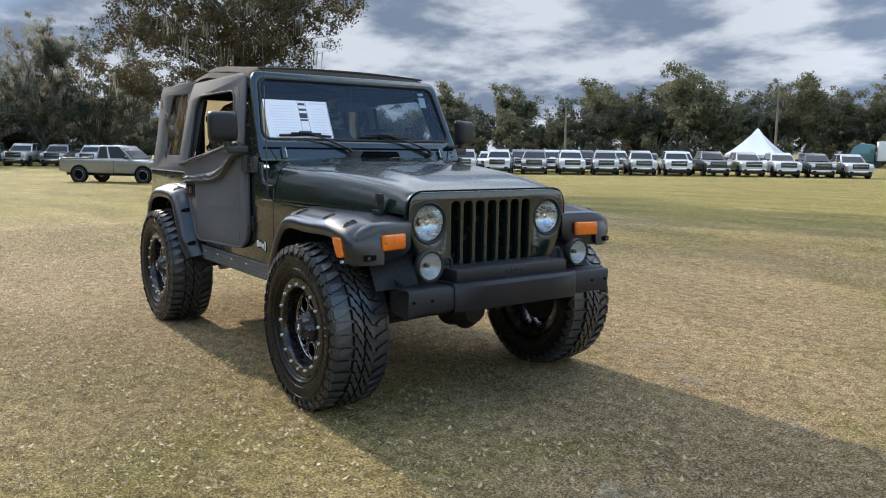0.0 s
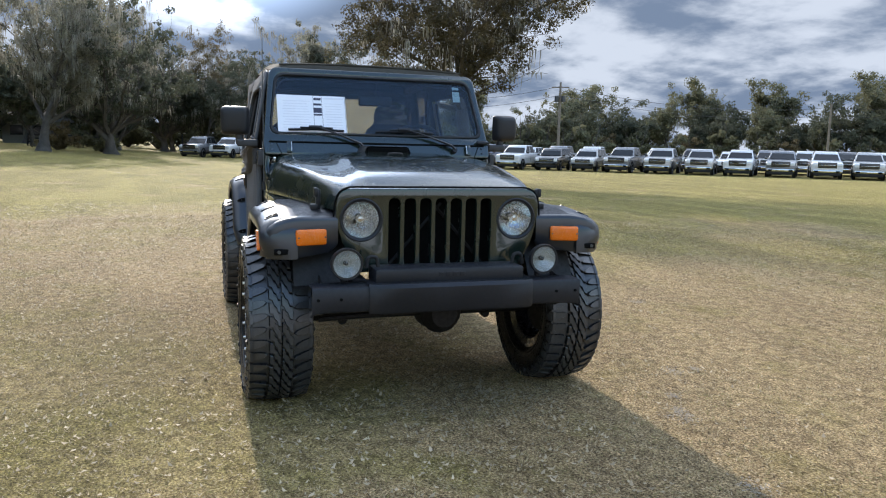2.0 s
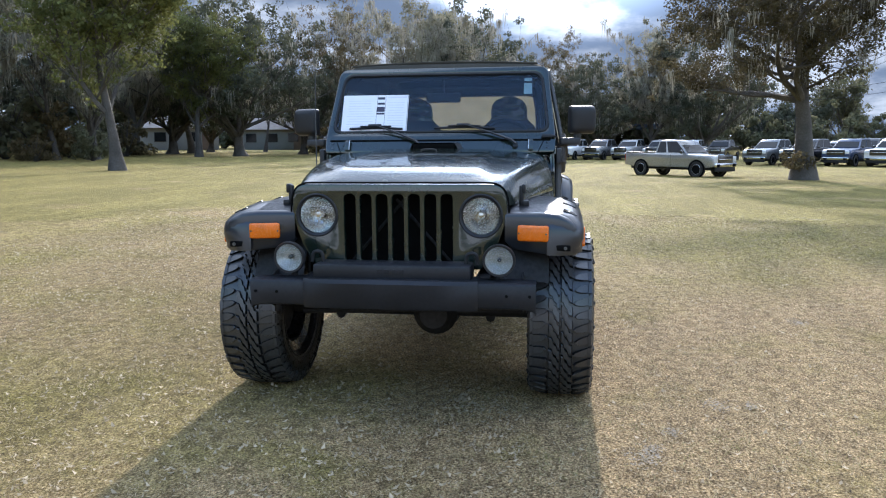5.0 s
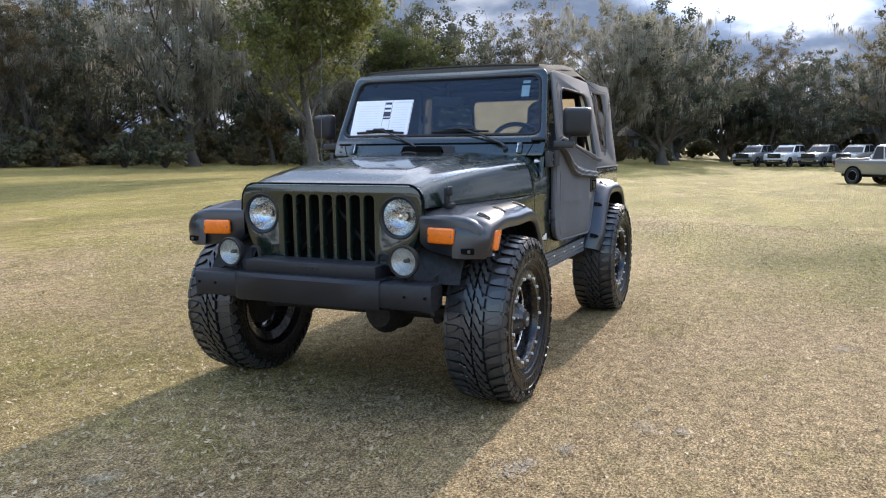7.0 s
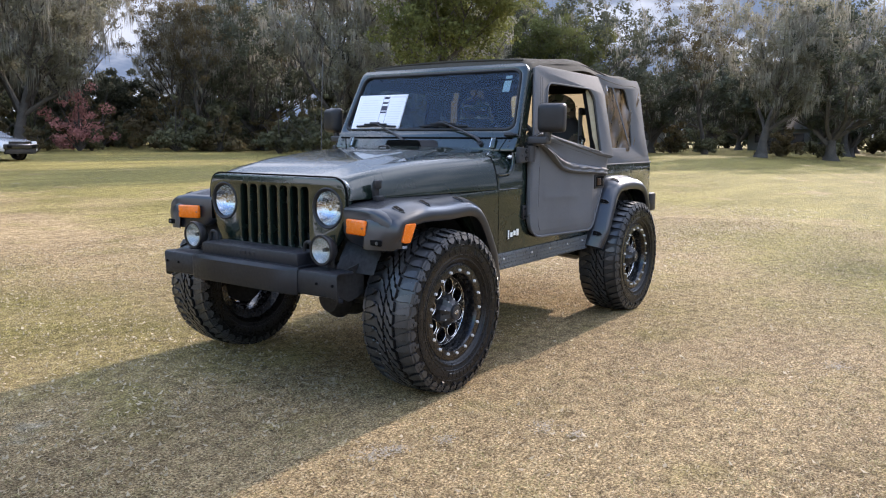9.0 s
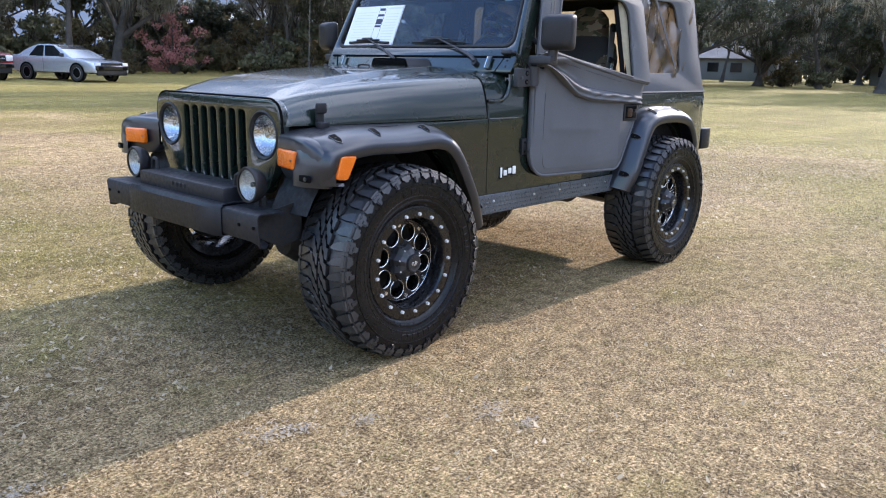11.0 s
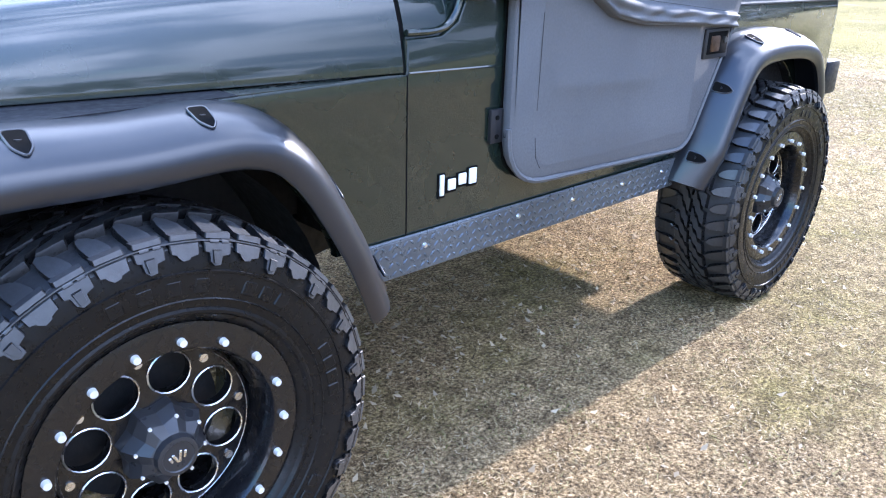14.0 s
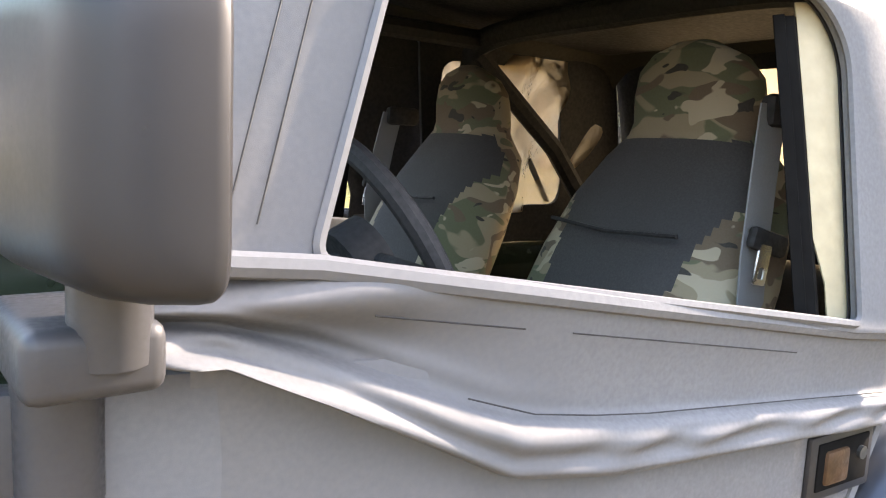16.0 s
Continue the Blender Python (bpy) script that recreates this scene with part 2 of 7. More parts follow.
AMBER = material("amber_lens", (0.82, 0.165, 0.006), rough=0.25, coat=0.3, var=0.12, big=20, fine=200, bump=0.4, bump_scale=220, depth=0.002)
FADED = material("sun_faded_plastic", (0.040, 0.040, 0.043), spec=0.35, rough=0.45, var=0.12, big=5, fine=200, bump=0.03, bump_scale=900, depth=0.0004)
REFLECTOR = material("lamp_reflector", (0.62, 0.62, 0.61), rough=0.22, metal=1.0, var=0.06, big=30, fine=120, bump=0.5, bump_scale=60, depth=0.004)
FOG_GLASS = material("frosted_fog_lens", (0.46, 0.46, 0.43), rough=0.25, metal=0.35, coat=0.5, var=0.12, big=20, fine=200, bump=0.4, bump_scale=110, depth=0.004)
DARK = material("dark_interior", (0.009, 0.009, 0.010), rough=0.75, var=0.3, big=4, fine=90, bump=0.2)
# near-black in which the shade of gaps and openings is put into the colour
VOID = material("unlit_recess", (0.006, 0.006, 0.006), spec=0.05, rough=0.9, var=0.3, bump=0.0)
SEAT_GREY = material("charcoal_seat_cloth", (0.036, 0.036, 0.037), rough=0.9, var=0.12, big=6, fine=300, bump=0.3, bump_scale=900, depth=0.001)
BELT = material("grey_belt_webbing", (0.17, 0.18, 0.19), rough=0.7, var=0.12, fine=400, bump=0.2)
PAPER = material("white_paper", (0.80, 0.80, 0.84), rough=0.7, var=0.03, bump=0.0)
INK = material("printed_ink", (0.04, 0.04, 0.07), rough=0.7, var=0.1, bump=0.0)
FAINT = material("faint_print", (0.68, 0.68, 0.73), rough=0.7, var=0.1, bump=0.0)
BADGE = material("white_badge", (0.78, 0.78, 0.76), rough=0.35, var=0.05, bump=0.0)
WINDSCREEN = pane("windscreen_glass", (0.68, 0.75, 0.78), ior=1.5)
LENS = pane("clear_lens", (0.93, 0.95, 0.97))
TAN_STRIP = material("tan_strip", (0.30, 0.26, 0.17), rough=0.6, bump=0.1)
VINYL = pane("hazy_vinyl_window", (0.80, 0.72, 0.57), rough=0.15, haze=(0.50, 0.44, 0.34), haze_share=0.48)
SIDE_VINYL = pane("creased_clear_vinyl", (0.38, 0.33, 0.27), rough=0.06, haze=(0.40, 0.29, 0.18), haze_share=0.62, ior=1.95)

# camouflage cloth: three colours in irregular blots
CAMO = material("camouflage_cloth", (0.16, 0.14, 0.09), rough=0.9, var=0.1, bump=0.3, fine=300, bump_scale=900, depth=0.001)
_nt = CAMO.node_tree
_co = _nt.nodes.new("ShaderNodeTexCoord")
_mp = _nt.nodes.new("ShaderNodeMapping")
_mp.inputs["Scale"].default_value = (1, 0.7, 1.4)
_nt.links.new(_co.outputs["Object"], _mp.inputs[0])
_last = (0.20, 0.165, 0.11)
for _k, (_sc, _cut, _col) in enumerate(((8.0, 0.50, (0.085, 0.095, 0.055)), (10.0, 0.57, (0.10, 0.075, 0.05)), (13.0, 0.62, (0.30, 0.26, 0.19)), (17.0, 0.66, (0.028, 0.026, 0.022)))):
    _off = _nt.nodes.new("ShaderNodeMapping")
    _off.inputs["Location"].default_value = (3.7 * _k, 1.9 * _k, 5.1 * _k)
    _nt.links.new(_mp.outputs[0], _off.inputs[0])
    _nz = _nt.nodes.new("ShaderNodeTexNoise")
    _nz.inputs["Scale"].default_value, _nz.inputs["Detail"].default_value, _nz.inputs["Distortion"].default_value = _sc, 2.0, 0.6
    _nt.links.new(_off.outputs[0], _nz.inputs["Vector"])
    _st = _nt.nodes.new("ShaderNodeMapRange")
    _st.inputs["From Min"].default_value, _st.inputs["From Max"].default_value = _cut - 0.008, _cut + 0.008
    _nt.links.new(_nz.outputs[0], _st.inputs["Value"])
    _rp = _nt.nodes.new("ShaderNodeMix")
    _rp.data_type = "RGBA"
    _nt.links.new(_st.outputs[0], _rp.inputs[0])
    if isinstance(_last, tuple):
        _rp.inputs[6].default_value = (*_last, 1)
    else:
        _nt.links.new(_last, _rp.inputs[6])
    _rp.inputs[7].default_value = (*_col, 1)
    _last = _rp.outputs[2]
_nt.links.new(_last, principled(CAMO).inputs["Base Color"])

# ---- mesh tools ----
def to_mesh(name, verts, faces):
    me = bpy.data.meshes.new(name)
    me.from_pydata([tuple(v) for v in verts], [], faces)
    return me


def part(name, data, mat_, parent=None, label="", smooth=35.0, at=None):
    """Links a bmesh or mesh as one object under a thing or a part."""
    if isinstance(data, bmesh.types.BMesh):
        me = bpy.data.meshes.new(name)
        bmesh.ops.recalc_face_normals(data, faces=data.faces)
        data.to_mesh(me)
        data.free()
    else:
        me = data
    if not me.materials:
        me.materials.append(mat_)
    if smooth and len(me.polygons):
        me.polygons.foreach_set("use_smooth", [True] * len(me.polygons))
        me.set_sharp_from_angle(angle=radians(smooth))
    ob = new(name, me)
    if parent is not None:
        ob.parent = parent
    if at is not None:
        ob.matrix_basis = at
    if label:
        ob["label"] = label
    return ob


def fix_normals(me):
    bm = bmesh.new()
    bm.from_mesh(me)
    bmesh.ops.remove_doubles(bm, verts=bm.verts, dist=1e-5)
    bmesh.ops.recalc_face_normals(bm, faces=bm.faces)
    bm.to_mesh(me)
    bm.free()
    return me


def box(c, s, bev=0.008, seg=2, m=None):
    bm = bmesh.new()
    bmesh.ops.create_cube(bm, size=1)
    bmesh.ops.scale(bm, vec=s, verts=bm.verts)
    if bev:
        bmesh.ops.bevel(bm, geom=bm.edges[:], offset=min(bev, min(s) * 0.45), segments=seg, affect="EDGES", profile=0.5)
    if m is not None:
        bmesh.ops.transform(bm, matrix=m, verts=bm.verts)
    bmesh.ops.translate(bm, vec=c, verts=bm.verts)
    return bm


def join(*bms):
    out = bmesh.new()
    for b in bms:
        me = bpy.data.meshes.new("tmp")
        b.to_mesh(me)
        b.free()
        out.from_mesh(me)
        bpy.data.meshes.remove(me)
    return out


def moved(bm, m):
    bmesh.ops.transform(bm, matrix=m, verts=bm.verts)
    return bm


def cyl(r, depth, n=24, r2=None, m=None, bev=0.0):
    """A cylinder or cone along z, centred."""
    bm = bmesh.new()
    bmesh.ops.create_cone(bm, cap_ends=True, segments=n, radius1=r, radius2=r if r2 is None else r2, depth=depth)
    if bev:
        bmesh.ops.bevel(bm, geom=[e for e in bm.edges if len(e.link_faces) == 2 and any(len(f.verts) > 4 for f in e.link_faces)], offset=bev, segments=2, affect="EDGES")
    if m is not None:
        bmesh.ops.transform(bm, matrix=m, verts=bm.verts)
    return bm


def smooth_path(pts, n=6):
    """Points of a Catmull-Rom curve through pts."""
    p = [Vector(q) for q in pts]
    p = [2 * p[0] - p[1]] + p + [2 * p[-1] - p[-2]]
    out = []
    for i in range(1, len(p) - 2):
        for k in range(n):
            t = k / n
            a, b, c, d = p[i - 1], p[i], p[i + 1], p[i + 2]
            out.append(0.5 * (2 * b + (c - a) * t + (2 * a - 5 * b + 4 * c - d) * t * t + (3 * b - a - 3 * c + d) * t ** 3))
    out.append(p[-2])
    return out


def tube(pts, r, n=8, closed=False, flat=1.0):
    """A round (or flattened) tube along points; r is a number or one for each point."""
    pts = [Vector(p) for p in pts]
    rs = r if isinstance(r, (list, tuple)) else [r] * len(pts)
    bm = bmesh.new()
    rings, up = [], None
    for i, p in enumerate(pts):
        a = pts[i - 1] if i or closed else p
        b = pts[(i + 1) % len(pts)] if i + 1 < len(pts) or closed else p
        d = (b - a).normalized()
        if up is None:
            up = Vector((0, 0, 1)) if abs(d.z) < 0.9 else Vector((1, 0, 0))
        side = d.cross(up).normalized()
        up = side.cross(d).normalized()
        rings.append([bm.verts.new(p + (side * math.cos(2 * math.pi * k / n) + up * flat * math.sin(2 * math.pi * k / n)) * rs[i]) for k in range(n)])
    for i in range(len(rings) - (0 if closed else 1)):
        a, b = rings[i], rings[(i + 1) % len(rings)]
        for k in range(n):
            bm.faces.new((a[k], a[(k + 1) % n], b[(k + 1) % n], b[k]))
    if not closed:
        bm.faces.new(rings[0][::-1])
        bm.faces.new(rings[-1])
    return bm


def grid(rows, thick=0.0, close=False):
    """A sheet through rows of points; thick gives it a second skin along -normal."""
    bm = bmesh.new()
    v = [[bm.verts.new(p) for p in row] for row in rows]
    for i in range(len(v) - 1):
        m = len(v[i])
        for k in range(m if close else m - 1):
            bm.faces.new((v[i][k], v[i][(k + 1) % m], v[i + 1][(k + 1) % m], v[i + 1][k]))
    if thick:
        bmesh.ops.recalc_face_normals(bm, faces=bm.faces)
        bmesh.ops.solidify(bm, geom=bm.faces[:], thickness=thick)
    return bm


def revolve(profile, n=48):
    """Turns (radius, y) points round the y axis."""
    bm = bmesh.new()
    rings = [[bm.verts.new((r * math.cos(2 * math.pi * k / n), y, r * math.sin(2 * math.pi * k / n))) for k in range(n)] for r, y in profile]
    for a, b in zip(rings, rings[1:]):
        for k in range(n):
            bm.faces.new((a[k], a[(k + 1) % n], b[(k + 1) % n], b[k]))
    return bm


def rounded(pts, r, n=5):
    """A polygon with its corners rounded; r is one radius or one for each corner."""
    out = []
    k = len(pts)
    for i, p in enumerate(pts):
        rad = r[i] if isinstance(r, (list, tuple)) else r
        p, a, b = Vector((*p, 0)), Vector((*pts[i - 1], 0)), Vector((*pts[(i + 1) % k], 0))
        if rad <= 0:
            out.append((p.x, p.y))
            continue
        da, db = (a - p), (b - p)
        t = min(rad, da.length * 0.48, db.length * 0.48)
        s, e = p + da.normalized() * t, p + db.normalized() * t
        for j in range(n + 1):
            u = j / n
            q = s * (1 - u) ** 2 + p * 2 * u * (1 - u) + e * u * u
            out.append((q.x, q.y))
    return out


def ring_pts(cx, cy, r, n=24, ry=None):
    return [(cx + r * math.cos(2 * math.pi * k / n), cy + (ry or r) * math.sin(2 * math.pi * k / n)) for k in range(n)]


def plate(outline, holes=(), thick=0.01, m=None, bevel=0.0):
    """A flat sheet with holes, cut in x and y, thick along z, then moved by m."""
    cu = bpy.data.curves.new("tmp", "CURVE")
    cu.dimensions, cu.fill_mode, cu.extrude = "2D", "BOTH", max(1e-4, thick / 2 - bevel)
    cu.bevel_depth, cu.bevel_resolution, cu.offset = bevel, 1, -bevel
    for pts in (outline, *holes):
        s = cu.splines.new("POLY")
        s.points.add(len(pts) - 1)
        for q, (x, y) in zip(s.points, pts):
            q.co = (x, y, 0, 1)
        s.use_cyclic_u = True
    ob = bpy.data.objects.new("tmp", cu)
    scene.collection.objects.link(ob)
    dg = bpy.context.evaluated_depsgraph_get()
    dg.update()
    me = bpy.data.meshes.new_from_object(ob.evaluated_get(dg))
    bpy.data.objects.remove(ob)
    bpy.data.curves.remove(cu)
    me.materials.clear()
    if m is not None:
        me.transform(m)
    return fix_normals(me)


# plate axes: (u, v, w) to the world
YZ = Matrix(((0, 0, 1, 0), (1, 0, 0, 0), (0, 1, 0, 0), (0, 0, 0, 1)))   # u = y, v = z, thick along x
XZ = Matrix(((1, 0, 0, 0), (0, 0, 1, 0), (0, 1, 0, 0), (0, 0, 0, 1)))   # u = x, v = z, thick along y


def shift(x=0, y=0, z=0):
    return Matrix.Translation((x, y, z))


def turned(deg, axis):
    return Matrix.Rotation(radians(deg), 4, axis)


def lerp(a, b, t):
    return a + (b - a) * t


def along(x, table):
    """Straight interpolation in a table of (x, value), x rising."""
    if x <= table[0][0]:
        return table[0][1]
    for (a, va), (b, vb) in zip(table, table[1:]):
        if x <= b:
            return lerp(va, vb, (x - a) / (b - a))
    return table[-1][1]


def empty(name, label, category, group="", kind="", at=None):
    ob = tagged(new(name), label, category, group, kind)
    if at is not None:
        ob.matrix_basis = at
    return ob


def ground_z(x, y):
    """The field falls gently to one side and rises to the other."""
    def soft(d):
        return 0.0 if d < 5 else min(0.016 * (d - 5), 1.0)
    across = min(1.0, max(0.0, (y + 12) / 12)) * min(1.0, max(0.0, (55 - y) / 40))
    dip = min(0.015 * max(0.0, -x - 8), 0.55) * across
    return -0.72 * soft(y) + 0.8 * soft(-y) - dip


# ---- ground ----
GRASS = material("mown_dry_grass", (0.16, 0.145, 0.065), rough=0.9, bump=0.0)


def ground_material(m):
    nt = m.node_tree
    b = principled(m)
    co = nt.nodes.new("ShaderNodeTexCoord")

    def nz(scale, detail=6.0, rough=0.6, stretch=None):
        n = nt.nodes.new("ShaderNodeTexNoise")
        n.inputs["Scale"].default_value, n.inputs["Detail"].default_value, n.inputs["Roughness"].default_value = scale, detail, rough
        if stretch:
            mp = nt.nodes.new("ShaderNodeMapping")
            mp.inputs["Scale"].default_value = stretch
            nt.links.new(co.outputs["Object"], mp.inputs[0])
            nt.links.new(mp.outputs[0], n.inputs["Vector"])
        else:
            nt.links.new(co.outputs["Object"], n.inputs["Vector"])
        return n.outputs[0]

    def ramp(v, stops):
        r = nt.nodes.new("ShaderNodeValToRGB")
        for i, (p, c) in enumerate(stops):
            e = r.color_ramp.elements[i] if i < 2 else r.color_ramp.elements.new(p)
            e.position, e.color = p, (*c, 1)
        nt.links.new(v, r.inputs[0])
        return r.outputs[0]

    def mix(f, a, c, mode="MIX"):
        x = nt.nodes.new("ShaderNodeMix")
        x.data_type, x.blend_type = "RGBA", mode
        for i, v in ((0, f), (6, a), (7, c)):
            if isinstance(v, float):
                x.inputs[i].default_value = v
            elif isinstance(v, tuple):
                x.inputs[i].default_value = (*v, 1)
            else:
                nt.links.new(v, x.inputs[i])
        return x.outputs[2]

    def sel(v, lo, hi):
        r = nt.nodes.new("ShaderNodeMapRange")
        r.inputs["From Min"].default_value, r.inputs["From Max"].default_value = lo, hi
        nt.links.new(v, r.inputs["Value"])
        return r.outputs[0]

    straw = ramp(nz(85, 9, 0.75), [(0.39, (0.085, 0.063, 0.040)), (0.5, (0.44, 0.315, 0.180)), (0.62, (0.80, 0.63, 0.42))])
    green = ramp(nz(88, 9, 0.75), [(0.39, (0.058, 0.052, 0.022)), (0.5, (0.30, 0.252, 0.085)), (0.63, (0.55, 0.475, 0.20))])
    far = nt.nodes.new("ShaderNodeVectorMath")
    far.operation = "LENGTH"
    nt.links.new(co.outputs["Object"], far.inputs[0])
    worn = nt.nodes.new("ShaderNodeMapRange")
    worn.inputs["From Min"].default_value, worn.inputs["From Max"].default_value = 3.0, 18.0
    worn.inputs["To Min"].default_value, worn.inputs["To Max"].default_value = -0.06, 0.24
    nt.links.new(far.outputs["Value"], worn.inputs["Value"])
    patch = nt.nodes.new("ShaderNodeMath")
    patch.operation = "ADD"
    nt.links.new(nz(0.16, 6, 0.6), patch.inputs[0])
    nt.links.new(worn.outputs[0], patch.inputs[1])
    col = mix(sel(patch.outputs[0], 0.44, 0.60), straw, green)
    col = mix(sel(nz(1.3, 7, 0.65), 0.52, 0.74), col, green)
    col = mix(sel(nz(0.55, 7, 0.65), 0.58, 0.72), col, straw)
    col = mix(sel(nz(0.9, 7, 0.65), 0.66, 0.74), col, ramp(nz(30, 6), [(0.3, (0.28, 0.25, 0.21)), (0.7, (0.52, 0.48, 0.42))]))
    streak = mix(sel(nz(0.5, 6, 0.6, (0.35, 1.6, 1)), 0.40, 0.62), (0.78, 0.77, 0.74), (1.05, 1.05, 1.0))
    col = mix(1.0, col, streak, "MULTIPLY")
    tuft = mix(sel(nz(13, 7, 0.7), 0.40, 0.58), (0.62, 0.60, 0.56), (1.20, 1.19, 1.14))
    col = mix(1.0, col, tuft, "MULTIPLY")
    clump = mix(sel(nz(68, 6, 0.85), 0.43, 0.57), (0.48, 0.45, 0.40), (1.34, 1.31, 1.25))
    col = mix(1.0, col, clump, "MULTIPLY")
    nt.links.new(col, b.inputs["Base Color"])
    b.inputs["Roughness"].default_value = 1.0
    b.inputs["Specular IOR Level"].default_value = 0.15
    bp = nt.nodes.new("ShaderNodeBump")
    bp.inputs["Strength"].default_value, bp.inputs["Distance"].default_value = 0.9, 0.03
    nt.links.new(nz(70, 8, 0.75), bp.inputs["Height"])
    bp2 = nt.nodes.new("ShaderNodeBump")
    bp2.inputs["Strength"].default_value, bp2.inputs["Distance"].default_value = 0.7, 0.035
    nt.links.new(nz(9, 7, 0.7), bp2.inputs["Height"])
    nt.links.new(bp.outputs[0], bp2.inputs["Normal"])
    nt.links.new(bp2.outputs[0], b.inputs["Normal"])


ground_material(GRASS)
# one sheet: fine near the car, wide cells to the horizon
ax_ = sorted({round(v, 3) for v in [k * 0.5 for k in range(-24, 25)] + [s * (12 + 1.6 ** k * 1.5) for k in range(1, 15) for s in (1, -1)]})
ax_ = [v for v in ax_ if abs(v) <= 2500]
gv, gf = [], []
for i, x in enumerate(ax_):
    for j, y in enumerate(ax_):
        z = ground_z(x, y)
        if max(abs(x), abs(y)) < 40:
            z += 0.012 * noise.noise(Vector((x * 0.35, y * 0.35, 0.3))) * min(1, max(0, (math.hypot(x + 1.2, y) - 3) / 4))
        gv.append((x, y, z))
n_ = len(ax_)
for i in range(n_ - 1):
    for j in range(n_ - 1):
        gf.append((i * n_ + j, (i + 1) * n_ + j, (i + 1) * n_ + j + 1, i * n_ + j + 1))
ground = part("ground", to_mesh("ground", gv, gf), GRASS, smooth=180)
tagged(ground, "wide mown field of dry straw-coloured and green grass", "ground", kind="structure")

# ---- grass blades and fallen leaves near the car ----
rng = np.random.default_rng(5)


def quick_mesh(name, co, tri_count, corners):
    """A mesh of separate faces with the same number of corners each."""
    me = bpy.data.meshes.new(name)
    n = tri_count
    me.vertices.add(len(co))
    me.vertices.foreach_set("co", np.ascontiguousarray(co, dtype=np.float32).ravel())
    me.loops.add(n * corners)
    me.loops.foreach_set("vertex_index", np.arange(n * corners, dtype=np.int32))
    me.polygons.add(n)
    me.polygons.foreach_set("loop_start", np.arange(0, n * corners, corners, dtype=np.int32))
    me.update(calc_edges=True)
    return me


def blade_material():
    m = material("grass_blades", (0.3, 0.25, 0.13), rough=0.8, bump=0.0)
    nt = m.node_tree
    geo = nt.nodes.new("ShaderNodeNewGeometry")
    co = nt.nodes.new("ShaderNodeTexCoord")
    nz = nt.nodes.new("ShaderNodeTexNoise")
    nz.inputs["Scale"].default_value, nz.inputs["Detail"].default_value = 2.2, 8.0
    nt.links.new(co.outputs["Object"], nz.inputs["Vector"])
    ramp = nt.nodes.new("ShaderNodeValToRGB")
    stops = ((0.0, (0.09, 0.066, 0.040)), (0.24, (0.31, 0.23, 0.125)), (0.48, (0.66, 0.52, 0.33)), (0.72, (0.42, 0.335, 0.17)), (1.0, (0.22, 0.205, 0.070)))
    for i, (p, c) in enumerate(stops):
        e = ramp.color_ramp.elements[i] if i < 2 else ramp.color_ramp.elements.new(p)
        e.position, e.color = p, (*c, 1)
    add = nt.nodes.new("ShaderNodeMath")
    add.operation = "MULTIPLY_ADD"
    add.inputs[1].default_value = 1.2
    add.inputs[2].default_value = -0.6
    nt.links.new(nz.outputs[0], add.inputs[0])
    sm = nt.nodes.new("ShaderNodeMath")
    sm.operation = "ADD"
    nt.links.new(add.outputs[0], sm.inputs[0])
    nt.links.new(geo.outputs["Random Per Island"], sm.inputs[1])
    nt.links.new(sm.outputs[0], ramp.inputs[0])
    b, out = principled(m), nt.nodes["Material Output"]
    b.inputs["Specular IOR Level"].default_value = 0.25
    nt.links.new(ramp.outputs[0], b.inputs["Base Color"])
    tr = nt.nodes.new("ShaderNodeBsdfTranslucent")
    nt.links.new(ramp.outputs[0], tr.inputs[0])
    mx = nt.nodes.new("ShaderNodeMixShader")
    mx.inputs[0].default_value = 0.35
    nt.links.new(b.outputs[0], mx.inputs[1])
    nt.links.new(tr.outputs[0], mx.inputs[2])
    nt.links.new(mx.outputs[0], out.inputs[0])
    return m


def scatter(n, reach):
    """Points round the car, thinning outwards."""
    r = reach * rng.random(n) ** 0.66
    a = rng.random(n) * 2 * np.pi
    return np.stack([0.3 + r * np.cos(a) * 1.05, 0.3 + r * np.sin(a)], 1)


def grass_blades(n, reach):
    p = scatter(n, reach)
    tuft = scatter(n // 24, reach)
    some = rng.random(n) < 0.55
    near = tuft[rng.integers(0, len(tuft), n)]
    p = np.where(some[:, None], near + rng.normal(0, 0.022, (n, 2)) * (1 + 0.12 * np.hypot(near[:, 0], near[:, 1]))[:, None], p)
    yaw = rng.random(n) * 2 * np.pi
    lean = np.radians(rng.uniform(28, 88, n))
    size = rng.uniform(0.010, 0.030, n) * (1 + 0.09 * np.hypot(p[:, 0], p[:, 1]))
    wide = rng.uniform(0.0010, 0.0021, n) * (1 + 0.22 * np.hypot(p[:, 0], p[:, 1]))
    d = np.stack([np.cos(yaw), np.sin(yaw)], 1)
    side = np.stack([-d[:, 1], d[:, 0]], 1)
    co = np.zeros((n, 3, 3))
    co[:, 0, :2] = p + side * wide[:, None]
    co[:, 1, :2] = p - side * wide[:, None]
    co[:, 2, :2] = p + d * (size * np.sin(lean))[:, None]
    co[:, 2, 2] = size * np.cos(lean) * 0.62
    co[:, :2, 2] = rng.uniform(-0.004, 0.012, n)[:, None]
    return quick_mesh("grass", co.reshape(-1, 3), n, 3)


tagged(part("grass", grass_blades(560000, 9.5), blade_material(), smooth=0), "short dry mown grass, straw and green", "grass", kind="stuff")

DEAD_LEAF = leafy("fallen_leaves", (0.36, 0.27, 0.17), (0.55, 0.46, 0.32), 0.25)


